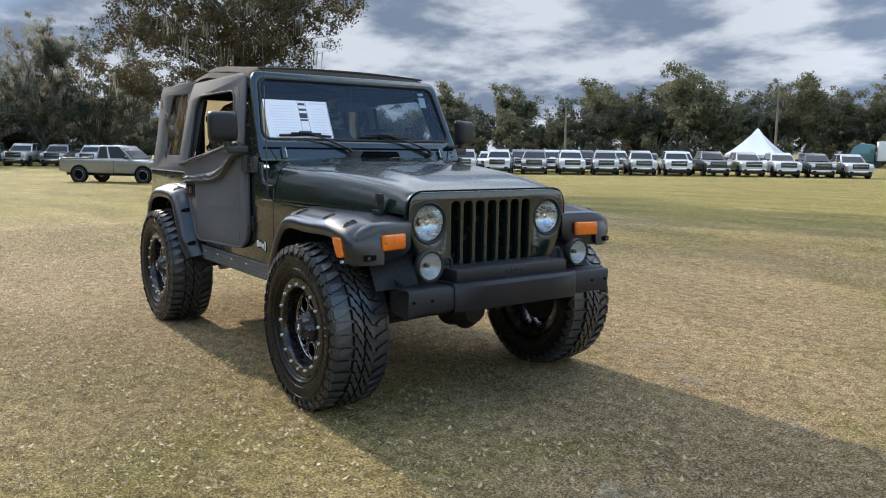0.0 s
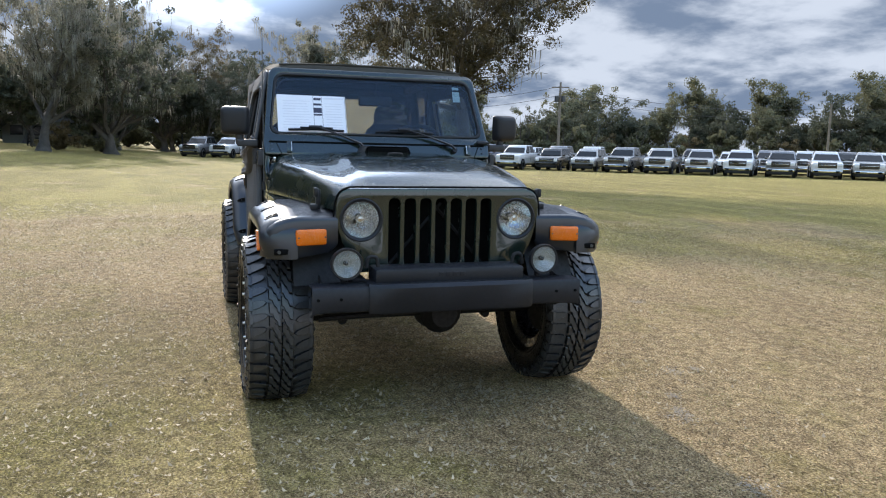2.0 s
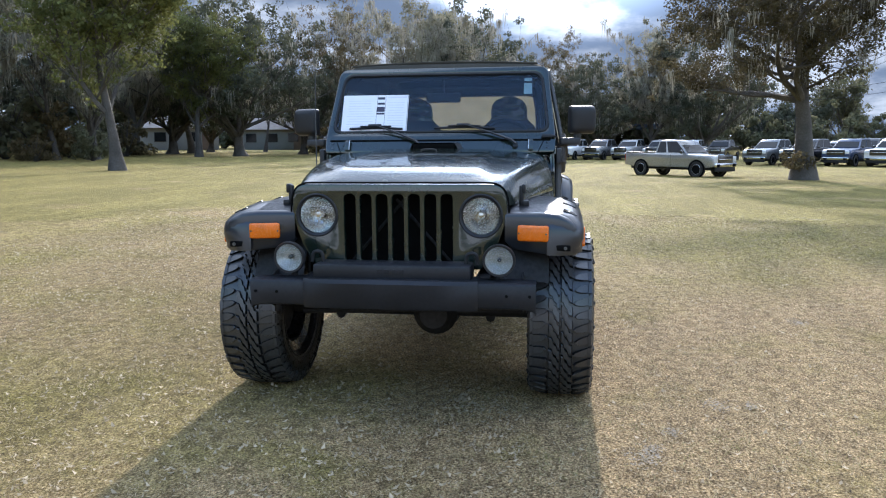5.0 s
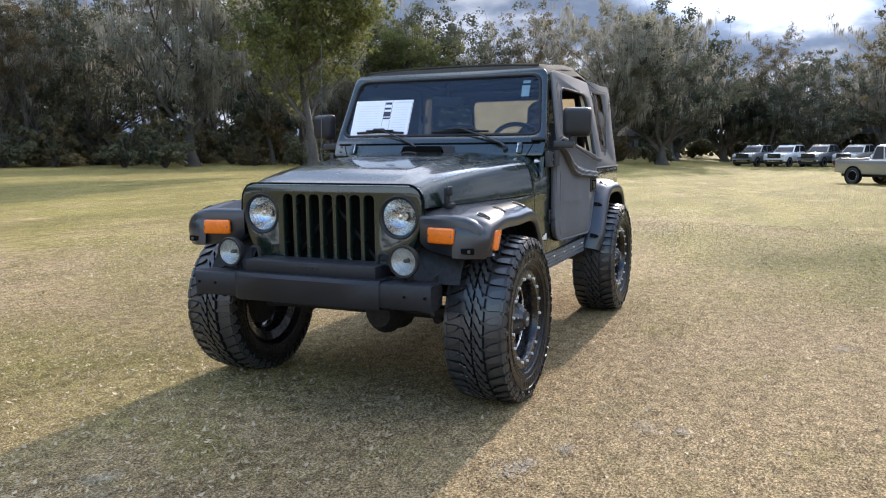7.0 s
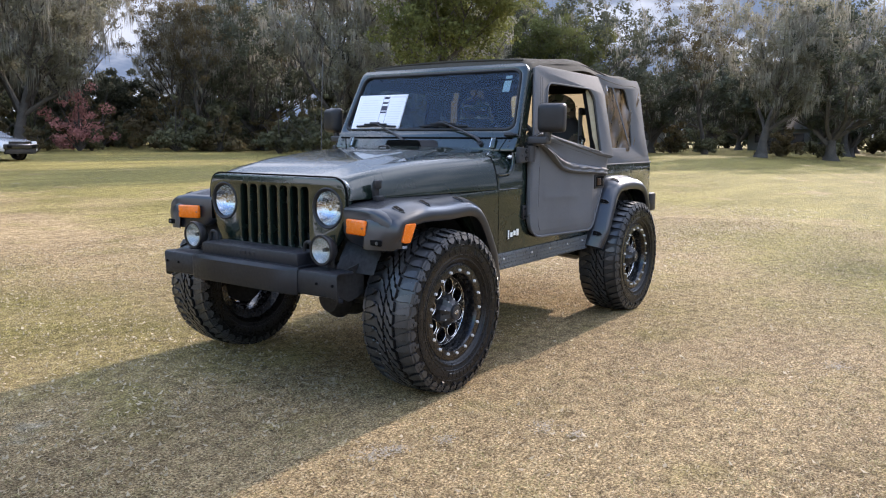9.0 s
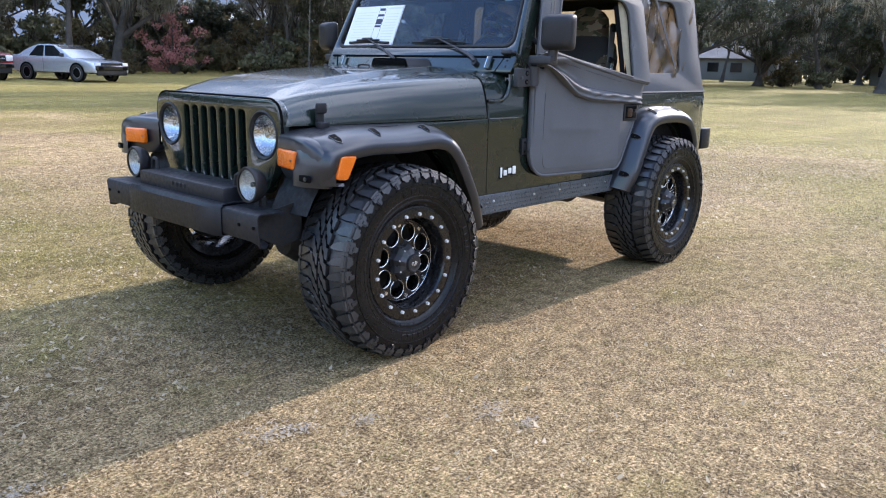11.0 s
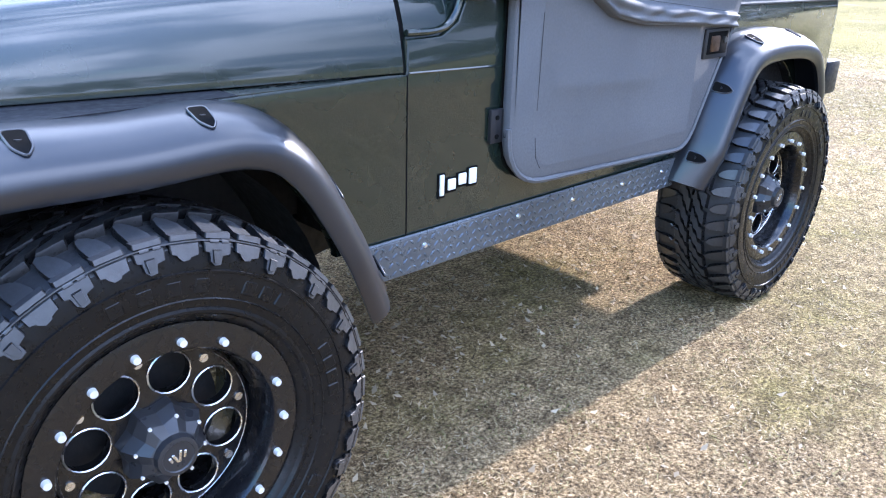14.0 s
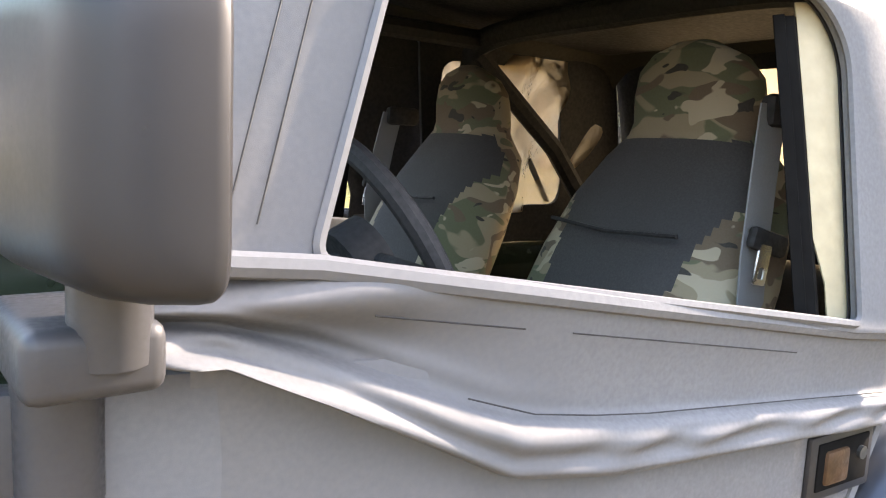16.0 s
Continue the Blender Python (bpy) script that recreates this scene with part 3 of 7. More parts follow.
def fallen_leaves(n, reach):
    """Many on the side of the field tree, few on the other."""
    p = scatter(n, reach)
    p = p[(p[:, 1] < 0.6) | (rng.random(n) < 0.16)]
    n = len(p)
    yaw = rng.random(n) * 2 * np.pi
    size = rng.uniform(0.005, 0.016, n) * (1 + 0.04 * np.hypot(p[:, 0], p[:, 1]))
    d = np.stack([np.cos(yaw), np.sin(yaw)], 1)
    side = np.stack([-d[:, 1], d[:, 0]], 1)
    co = np.zeros((n, 4, 3))
    z = rng.uniform(0.008, 0.022, n)
    for k, (u, v) in enumerate(((-1, 0), (0, -0.55), (1, 0), (0, 0.55))):
        co[:, k, :2] = p + (d * u + side * v) * size[:, None]
        co[:, k, 2] = z + (rng.uniform(-0.004, 0.016, n) if k in (0, 2) else 0)
    return quick_mesh("fallen_leaves", co.reshape(-1, 3), n, 4)


tagged(part("fallen_leaves", fallen_leaves(60000, 12.0), DEAD_LEAF, smooth=0), "small pale dry leaves scattered on the grass", "leaves", kind="stuff")

SAND = material("pale_sand", (0.36, 0.30, 0.225), rough=0.95, var=0.25, big=18, fine=120, bump=0.6, bump_scale=160, depth=0.006)


def sand_crumbs(spots):
    """Crumbs of pale sand worked up through the turf, thick in the middle of each spot."""
    parts = []
    for x, y, r in spots:
        n = int(15000 * r * r) + 50
        p = np.stack([x + rng.normal(0, r * 0.55, n), y + rng.normal(0, r * 0.42, n)], 1)
        a = rng.random(n)[:, None] * 2 * np.pi + np.array([0.0, 2.1, 4.2])[None, :]
        size = rng.uniform(0.0025, 0.0075, n)[:, None]
        z = rng.uniform(0.006, 0.014, n)[:, None] + rng.uniform(-0.003, 0.003, (n, 3))
        parts.append(np.stack([p[:, :1] + size * np.cos(a), p[:, 1:] + size * np.sin(a), z], 2))
    co = np.concatenate(parts)
    return quick_mesh("sand_crumbs", co.reshape(-1, 3), len(co), 3)


tagged(part("sand_crumbs", sand_crumbs(((0.20, 1.50, 0.075), (0.20, 1.66, 0.045), (0.88, 1.09, 0.09), (0.78, 1.14, 0.06), (0.58, 1.24, 0.05), (-1.6, 2.4, 0.10), (1.6, 0.9, 0.08), (2.2, 2.1, 0.09))), SAND, smooth=0), "crumbs of pale sand among the grass", "sand", kind="stuff")

# ---- the off-road car ----
car = empty("off_road_car", "dark green off-road car with black canvas top on mud tyres", "car")
WB, HUB, TRACK = 2.373, 0.405, 0.755


def tyre_mesh():
    """A mud-terrain tyre: hooked centre blocks, long shoulder blocks and side biters."""
    side = [(0.240, 0.112), (0.247, 0.126), (0.266, 0.141), (0.30, 0.151), (0.335, 0.154), (0.362, 0.151), (0.384, 0.145), (0.396, 0.132), (0.402, 0.09), (0.403, 0.03)]
    prof = side + [(r, -y) for r, y in side[::-1]]
    bm = revolve(prof, 72)
    for s in (1, -1):
        rib = revolve([(0.262, s * 0.138), (0.267, s * 0.1455), (0.272, s * 0.1465), (0.277, s * 0.1445)], 72)
        line = revolve([(0.291, s * 0.1485), (0.293, s * 0.1515), (0.295, s * 0.1495)], 72)
        inner = revolve([(0.3405, s * 0.153), (0.342, s * 0.1565), (0.345, s * 0.1565), (0.3465, s * 0.152)], 90)
        bm = join(bm, rib, line, inner)
    RT = 0.41

    def block(rings):
        """Rings of the same count, low to high, capped on top."""
        vs = [[bm.verts.new(q) for q in ring] for ring in rings]
        n = len(vs[0])
        for a, b in zip(vs, vs[1:]):
            for i in range(n):
                bm.faces.new((a[i], a[(i + 1) % n], b[(i + 1) % n], b[i]))
        bm.faces.new(vs[-1])

    def lug(pts, r0, r1):
        """A tread block with outline pts (arc in metres, y), its edge worn round."""
        cx = sum(p[0] for p in pts) / len(pts)
        cy = sum(p[1] for p in pts) / len(pts)
        rings = []
        for r, k in ((r0, 1.06), (r1 - 0.003, 0.98), (r1, 0.91)):
            ring = []
            for a, y in pts:
                aa, yy = (cx + (a - cx) * k) / RT, cy + (y - cy) * k
                drop = 0.019 * max(0.0, (abs(yy) - 0.060) / 0.08) ** 2
                ring.append(((r - drop) * math.cos(aa), yy, (r - drop) * math.sin(aa)))
            rings.append(ring)
        block(rings)

    def side_lug(pts, s, lift):
        """A low block on the upper sidewall with outline pts (arc, radius)."""
        cx = sum(p[0] for p in pts) / len(pts)
        cr = sum(p[1] for p in pts) / len(pts)
        rings = []
        for k, up in ((1.03, -0.006), (0.97, lift - 0.002), (0.90, lift)):
            ring = []
            for a, r in pts:
                aa, rr = (cx + (a - cx) * k) / RT, cr + (r - cr) * k
                y = s * (along(rr, [(0.33, 0.154), (0.362, 0.151), (0.384, 0.145), (0.396, 0.139), (0.41, 0.134)]) + up)
                ring.append((rr * math.cos(aa), y, rr * math.sin(aa)))
            rings.append(ring)
        block(rings)

    def zig(table, gap, step):
        """The outline between two neighbouring zigzag grooves; table holds (y, arc)."""
        return [(a + gap / 2, y) for y, a in table] + [(a + step - gap / 2, y) for y, a in table[::-1]]

    pitches = 42
    step = 2 * math.pi * RT / pitches
    CENTRE = ((0.0030, 0.000), (0.012, 0.003), (0.020, 0.028), (0.031, 0.036), (0.040, 0.064), (0.056, 0.070))
    for k in range(pitches):
        for s in (1, -1):
            o = k * step + (0.4 * step if s < 0 else 0)
            long = (k + (s < 0)) % 2
            # hooked blocks that lie into one another along the middle
            lug([(o - s * a, s * y) for a, y in zig(CENTRE, 0.015, step)], 0.398, 0.4195)
            # shoulder fingers with a pointed inner end and a notch in the outer edge
            edge, tip = (0.150, 0.058) if long else (0.146, 0.064)
            f = [(0.000, edge), (0.016, edge), (0.018, edge - 0.012), (0.022, edge - 0.012), (0.024, edge), (0.043, edge), (0.045, 0.116), (0.043, 0.094), (0.036, tip + 0.010), (0.024, tip), (0.011, tip + 0.013), (0.003, 0.096), (-0.001, 0.118)]
            lug([(o - s * (0.086 + 0.022 + (a - 0.022) * 0.86 + 0.16 * (0.15 - y)), s * y) for a, y in f], 0.386, 0.4190 if long else 0.4178)
            # stepped blocks on the upper sidewall below each finger, long and short by turns
            b0, w = 0.0835, step - 0.0075
            deep = 0.352 if long else 0.364
            pts = [(b0, 0.3935), (b0 + w, 0.3935), (b0 + w, 0.379), (b0 + w - 0.009, 0.376), (b0 + w - 0.011, deep + 0.008), (b0 + w * 0.62, deep), (b0 + w * 0.36, deep + 0.002), (b0 + w * 0.32, 0.370), (b0 + 0.001, 0.374)]
            side_lug([(o - s * a, r) for a, r in pts], s, 0.0080)
            pts = [(b0 + 0.003, 0.4075), (b0 + w - 0.003, 0.4075), (b0 + w - 0.002, 0.3985), (b0 + 0.002, 0.3985)]
            side_lug([(o - s * a, r) for a, r in pts], s, 0.0085)
            if long:
                pts = [(b0 + w * 0.40, 0.381), (b0 + w * 0.72, 0.381), (b0 + w * 0.68, deep + 0.007), (b0 + w * 0.44, deep + 0.009)]
                side_lug([(o - s * a, r) for a, r in pts], s, 0.0115)
    for s in (1, -1):
        groove = revolve([(0.3940, s * 0.140), (0.3945, s * 0.1475), (0.3965, s * 0.1470), (0.3975, s * 0.137)], 96)
        bm = join(bm, groove)
    # raised lettering on the outer side: plain bars
    for start, count, gap in ((84, 4, 8.6), (126, 3, 6.8), (168, 4, 5.8), (222, 4, 6.6), (256, 7, 6.0)):
        for i in range(count):
            aa = radians(start + i * gap)
            bt = box((0, 0, 0), (0.027, 0.005, 0.026), 0.002, 1)
            moved(bt, Matrix.Rotation(-aa, 4, "Y") @ shift(0.318, 0.1525, 0))
            tmp = bpy.data.meshes.new("tmp")
            bt.to_mesh(tmp)
            bt.free()
            bm.from_mesh(tmp)
            bpy.data.meshes.remove(tmp)
    # settle to the worn outer size
    for v in bm.verts:
        r = math.hypot(v.co.x, v.co.z)
        if r > 0.30:
            k = (0.30 + (r - 0.30) * 0.965) / r
            v.co.x *= k
            v.co.z *= k
        v.co.y *= 0.98
    return bm


def build_wheel():
    """A wheel with its outer face towards +y."""
    lip = revolve([(0.246, 0.100), (0.250, 0.116), (0.246, 0.126), (0.234, 0.129), (0.199, 0.127), (0.194, 0.120), (0.188, 0.09), (0.184, 0.05), (0.181, 0.03), (0.180, -0.02), (0.195, -0.10), (0.245, -0.115), (0.246, -0.105)], 64)
    wheel = part("wheel", lip, RIM, label="gloss black deep-dish alloy wheel")
    ty = part("tyre", tyre_mesh(), RUBBER, wheel, "chunky black mud-terrain tyre", smooth=28)
    ty.data.materials.append(TREAD)
    # lighter rubber on outward faces only: groove shade is put into the colour
    for f in ty.data.polygons:
        r_ = math.hypot(f.center.x, f.center.z)
        top = r_ > 0.385 and (f.normal.x * f.center.x + f.normal.z * f.center.z) / r_ > 0.6
        if top or (r_ > 0.35 and abs(f.normal.y) > 0.7 and abs(f.center.y) > 0.98 * (along(r_, [(0.33, 0.154), (0.362, 0.151), (0.384, 0.145), (0.396, 0.139), (0.41, 0.134)]) + 0.004)):
            f.material_index = 1
    holes = [ring_pts(0.126 * math.cos(radians(22.5 + 45 * k)), 0.126 * math.sin(radians(22.5 + 45 * k)), 0.039, 24) for k in range(8)]
    part("rim_face", plate(ring_pts(0, 0, 0.182, 56), holes + [ring_pts(0, 0, 0.04, 16)], 0.022, shift(0, 0.048, 0) @ XZ, 0.003), RIM, wheel)
    edge = tube([Vector((0.0398 * math.cos(2 * math.pi * k / 20), 0, 0.0398 * math.sin(2 * math.pi * k / 20))) for k in range(20)], 0.0018, 5, True)
    em = bpy.data.meshes.new("hole_edge")
    edge.to_mesh(em)
    edge.free()
    for k in range(8):
        a = radians(22.5 + 45 * k)
        part("hole_edge", em, SILVER, wheel, at=shift(0.126 * math.cos(a), 0.060, 0.126 * math.sin(a)))
    ring = revolve([(0.1742, 0.0595), (0.1752, 0.061), (0.1762, 0.0595)], 64)
    part("milled_ring", ring, SILVER, wheel)
    # small milled notches between the holes
    nt_ = cyl(0.0085, 0.004, 12, m=turned(90, "X"))
    nm = bpy.data.meshes.new("notch")
    nt_.to_mesh(nm)
    nt_.free()
    for k in range(8):
        a = radians(45 * k)
        part("notch", nm, SILVER, wheel, at=shift(0.160 * math.cos(a), 0.0605, 0.160 * math.sin(a)))
    bolt = cyl(0.0080, 0.012, 12, 0.0066, turned(-90, "X"))
    bmesh_ = bpy.data.meshes.new("bolt")
    bolt.to_mesh(bmesh_)
    bolt.free()
    for k in range(17):
        a = 2 * math.pi * k / 17
        part("bolt", bmesh_, ZINC, wheel, at=shift(0.213 * math.cos(a), 0.132, 0.213 * math.sin(a)))
    hub = bmesh.new()
    n, rows = 16, []
    for r, y, dip in ((0.082, 0.055, 0.86), (0.080, 0.082, 0.84), (0.066, 0.104, 0.80), (0.045, 0.120, 0.90), (0.040, 0.122, 1.0), (0.037, 0.134, 1.0), (0.030, 0.1355, 1.0), (0.028, 0.1335, 1.0)):
        rows.append([hub.verts.new((r * (1.0 if k % 2 else dip) * math.cos(2 * math.pi * k / n), y, r * (1.0 if k % 2 else dip) * math.sin(2 * math.pi * k / n))) for k in range(n)])
    for a, b in zip(rows, rows[1:]):
        for k in range(n):
            hub.faces.new((a[k], a[(k + 1) % n], b[(k + 1) % n], b[k]))
    hub.faces.new(rows[-1])
    cap = part("hub_cap", hub, HUB_BLACK, wheel, "faceted black centre cap", smooth=12)
    mark = join(*[box((dx, 0.1345, 0), (0.005, 0.003, 0.026 - abs(dx)), 0.001, 1, turned(18 if dx > 0 else -18, "Y")) for dx in (-0.012, -0.003, 0.006, 0.014)])
    part("cap_mark", mark, SILVER, cap)
    screw = cyl(0.0035, 0.004, 8, m=turned(90, "X"))
    sm_ = bpy.data.meshes.new("cap_screw")
    screw.to_mesh(sm_)
    screw.free()
    for k in range(8):
        a = radians(45 * k + 22.5)
        part("cap_screw", sm_, ZINC, cap, at=shift(0.064 * math.cos(a), 0.1065, 0.064 * math.sin(a)))
    disc = cyl(0.15, 0.03, 40, m=shift(0, -0.03, 0) @ turned(90, "X"))
    part("brake_disc", disc, CHASSIS, wheel)
    return wheel


first = build_wheel()
first.parent = car
first.matrix_basis = shift(0, TRACK, HUB) @ turned(8, "Y")
for x_, s_, spin in ((-WB, 1, 31), (0, -1, 64), (-WB, -1, 12)):
    w_ = copy_thing(first, shift(x_, s_ * TRACK, HUB) @ turned(0 if s_ > 0 else 180, "Z") @ turned(spin, "Y"))
    w_.parent = car

# -- body tub, one panel each side, floor, firewall
def arch(cx, cz, r, a0, a1, n=12):
    return [(cx + r * math.cos(radians(lerp(a0, a1, k / n))), cz + r * math.sin(radians(lerp(a0, a1, k / n)))) for k in range(n + 1)]


side_out = ([(-0.03, 0.970), (-0.667, 0.980), (-0.667, 1.052), (-0.77, 1.056), (-0.82, 1.085), (-0.845, 1.14), (-0.855, 1.20), (-0.985, 1.20), (-0.99, 1.088), (-3.03, 1.088), (-3.05, 1.06), (-3.05, 0.62), (-3.03, 0.60), (-2.84, 0.60)]
            + arch(-WB, 0.44, 0.49, 160, 20)[::1] + [(-1.89, 0.60), (-0.47, 0.60)] + arch(0.0, 0.44, 0.50, 160, 95, 9))
for s in (1, -1):
    part("side_panel", plate(side_out, (), 0.03, shift(0, s * 0.702, 0) @ XZ, 0.006), PAINT, car)
    # seam between wing and cowl
    part("panel_seam", box((-0.668, s * 0.7172, 0.79), (0.0026, 0.0022, 0.375), 0.0), VOID, car)
    part("cowl_rim", tube(smooth_path([(-0.672, s * 0.708, 1.066), (-0.75, s * 0.710, 1.067), (-0.795, s * 0.709, 1.078), (-0.822, s * 0.709, 1.108), (-0.834, s * 0.709, 1.15), (-0.838, s * 0.705, 1.19)], 4), 0.0075, 8), PAINT, car)
    part("body_crease", tube([(-0.672, s * 0.717, 0.981), (-0.98, s * 0.717, 0.976)], 0.0035, 6), PAINT, car)
part("rear_panel", box((-3.045, 0, 0.85), (0.03, 1.38, 0.47), 0.008), PAINT, car)
part("floor_pan", box((-2.0, 0, 0.63), (2.1, 1.38, 0.04), 0.004), DARK, car)
part("firewall", box((-0.93, 0, 0.86), (0.03, 1.38, 0.5), 0.004), DARK, car)
for s in (1, -1):
    part("inner_wing", box((-2.45, s * 0.56, 0.80), (0.95, 0.24, 0.30), 0.02), DARK, car)

# -- bonnet: sections across, from the rear edge to the nose
def bonnet_row(x, inset=0.0):
    hw = along(x, [(-0.91, 0.716), (-0.80, 0.716), (-0.667, 0.712), (-0.2, 0.634), (0.2, 0.551), (0.36, 0.512), (0.385, 0.500)])
    top = along(x, [(-0.91, 1.218), (-0.84, 1.214), (-0.667, 1.205), (-0.3, 1.180), (-0.1, 1.162), (0.1, 1.138), (0.22, 1.119), (0.29, 1.103), (0.335, 1.090), (0.365, 1.079), (0.382, 1.064), (0.386, 1.046)])
    low = along(x, [(-0.86, 0.99), (-0.667, 0.983), (0.0, 0.975), (0.25, 0.972), (0.34, 0.972), (0.386, 0.965)])
    bulge = along(x, [(-0.86, 0.004), (-0.70, 0.018), (-0.3, 0.019), (0.15, 0.018), (0.26, 0.013), (0.33, 0.003), (0.38, 0.0)])
    bw = along(x, [(-0.86, 0.35), (0.3, 0.38)])
    half = []
    deep = (top - low) / 0.235
    for f, d in ((0, 0), (0.2, 0.000), (0.35, 0.001), (0.45, 0.002), (0.51, 0.0025), (0.56, 0.003), (0.63, 0.004), (0.71, 0.007), (0.78, 0.011), (0.83, 0.016), (0.87, 0.023), (0.90, 0.032), (0.925, 0.045), (0.943, 0.063), (0.958, 0.090), (0.975, 0.128), (0.988, 0.170), (1.0, 0.218)):
        y = f * hw
        z = top - d * deep
        if abs(y) < bw + 0.022:
            z += bulge * min(1.0, max(0.0, (bw + 0.022 - abs(y)) / 0.022))
        half.append((y, max(z, low)))
    half.append((hw, min(low, half[-1][1])))
    half = [(y, z) for y, z in half]
    return [(x, -y, z - inset) for y, z in half[::-1]] + [(x, y, z - inset) for y, z in half[1:]]


part("bonnet", grid([bonnet_row(x) for x in (-0.661, -0.6, -0.45, -0.3, -0.15, 0.0, 0.12, 0.22, 0.29, 0.335, 0.358, 0.372, 0.381, 0.386)], 0.012), PAINT, car, "glossy dark green bonnet with raised centre", smooth=50)
part("cowl", grid([bonnet_row(x) for x in (-0.673, -0.72, -0.78, -0.82, -0.86, -0.91)], 0.012), PAINT, car, smooth=50)
part("bonnet_gap", grid([bonnet_row(x, 0.006) for x in (-0.680, -0.655)]), VOID, car)
# centre air scoop at the rear of the bonnet
sc = bmesh.new()
vs = [sc.verts.new(v) for v in ((-0.68, -0.150, 1.212), (-0.68, 0.150, 1.212), (-0.68, 0.126, 1.261), (-0.68, -0.126, 1.261), (-0.86, -0.170, 1.205), (-0.86, 0.170, 1.205), (-0.85, 0.135, 1.262), (-0.85, -0.135, 1.262))]
for f in ((3, 2, 6, 7), (0, 3, 7, 4), (2, 1, 5, 6), (4, 7, 6, 5)):
    sc.faces.new([vs[i] for i in f])
bmesh.ops.bevel(sc, geom=sc.edges[:], offset=0.006, segments=2, affect="EDGES")
scoop = part("cowl_scoop", sc, FADED, car, "sun-faded grey plastic cowl scoop")
part("scoop_mouth", box((-0.688, 0, 1.236), (0.02, 0.252, 0.036), 0.004), VOID, scoop)
for s in (1, -1):
    part("washer_jet", box((-0.52, s * 0.30, 1.200), (0.035, 0.05, 0.016), 0.005), TRIM, car)
    # bonnet catch on the side
    lt = join(box((0.24, s * 0.566, 1.005), (0.035, 0.022, 0.115), 0.008), box((0.24, s * 0.576, 1.045), (0.05, 0.02, 0.045), 0.008), box((0.24, s * 0.585, 0.975), (0.05, 0.035, 0.03), 0.006))
    part("bonnet_catch", lt, TRIM, car, "black rubber bonnet catch")

part("bonnet_loop", tube(smooth_path([(-0.50, -0.045, 1.205), (-0.50, -0.035, 1.222), (-0.50, 0.035, 1.222), (-0.50, 0.045, 1.205)], 4), 0.005, 6), TRIM, car)

# -- grille with seven slots and two lamp openings
g_out = rounded([(-0.512, 0.93), (-0.500, 1.074), (0.500, 1.074), (0.512, 0.93), (0.47, 0.80), (0.40, 0.68), (-0.40, 0.68), (-0.47, 0.80)], [0.05, 0.09, 0.09, 0.05, 0.05, 0.03, 0.03, 0.05])
slots = [rounded([(y - 0.0265, 0.708), (y - 0.0265, 1.026), (y + 0.0265, 1.026), (y + 0.0265, 0.708)], 0.0235, 4) for y in [(k - 3) * 0.0765 for k in range(7)]]
lamps = [ring_pts(s * 0.385, 0.928, 0.092, 32) for s in (1, -1)]
part("grille", plate(g_out, slots + lamps, 0.05, shift(0.372, 0, 0) @ YZ, 0.009), PAINT, car, "dark green seven-slot grille")
part("grille_gap", tube([(0.388, y, z) for y, z in rounded([(-0.520, 0.90), (-0.506, 1.080), (0.506, 1.080), (0.520, 0.90)], [0.0, 0.09, 0.09, 0.0], 8)], 0.0045, 6), VOID, car)
# radiator as a plain sheet, the shade behind the slots painted into its colour
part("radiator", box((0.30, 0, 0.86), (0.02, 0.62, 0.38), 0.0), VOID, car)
part("radiator_brace", join(tube([(0.325, -0.24, 0.70), (0.325, 0.02, 1.0)], 0.008, 6), tube([(0.325, 0.24, 0.70), (0.325, -0.02, 1.0)], 0.008, 6)), CHASSIS, car)
for s in (1, -1):
    c = Vector((0.366, s * 0.388, 0.928))
    bz = moved(revolve([(0.101, 0.024), (0.103, 0.032), (0.097, 0.036), (0.088, 0.030), (0.086, 0.0), (0.086, -0.02)], 40), Matrix.Translation(c) @ turned(-90, "Z"))
    lamp = part("headlight", bz, TRIM, car, "round headlight in a black bezel")
    bowl = moved(revolve([(0.085, 0.020), (0.075, 0.0), (0.055, -0.025), (0.03, -0.04), (0.002, -0.045)], 32), Matrix.Translation(c) @ turned(-90, "Z"))
    part("reflector", bowl, REFLECTOR, lamp)
    part("bulb_cover", moved(revolve([(0.002, 0.012), (0.014, 0.010), (0.018, 0.0), (0.018, -0.035)], 20), Matrix.Translation(c) @ turned(-90, "Z")), REFLECTOR, lamp)
    part("lens", moved(revolve([(0.0015, 0.040), (0.03, 0.038), (0.06, 0.033), (0.086, 0.024)], 32), Matrix.Translation(c) @ turned(-90, "Z")), LENS, lamp)

# -- front wings and flares
def flare_path(front):
    if front:
        return [(0.475, 0.762), (0.470, 0.82), (0.455, 0.888), (0.415, 0.932), (0.34, 0.953), (0.20, 0.970), (0.0, 0.966), (-0.15, 0.972), (-0.225, 0.966), (-0.290, 0.945), (-0.345, 0.905), (-0.395, 0.845), (-0.45, 0.755), (-0.518, 0.63), (-0.578, 0.512)]
    return [(-1.83, 0.535), (-1.868, 0.62), (-1.915, 0.72), (-1.975, 0.84), (-2.04, 0.935), (-2.125, 0.985), (-2.25, 1.003), (-2.42, 1.003), (-2.56, 0.985), (-2.66, 0.94), (-2.735, 0.85), (-2.79, 0.74), (-2.835, 0.62)]


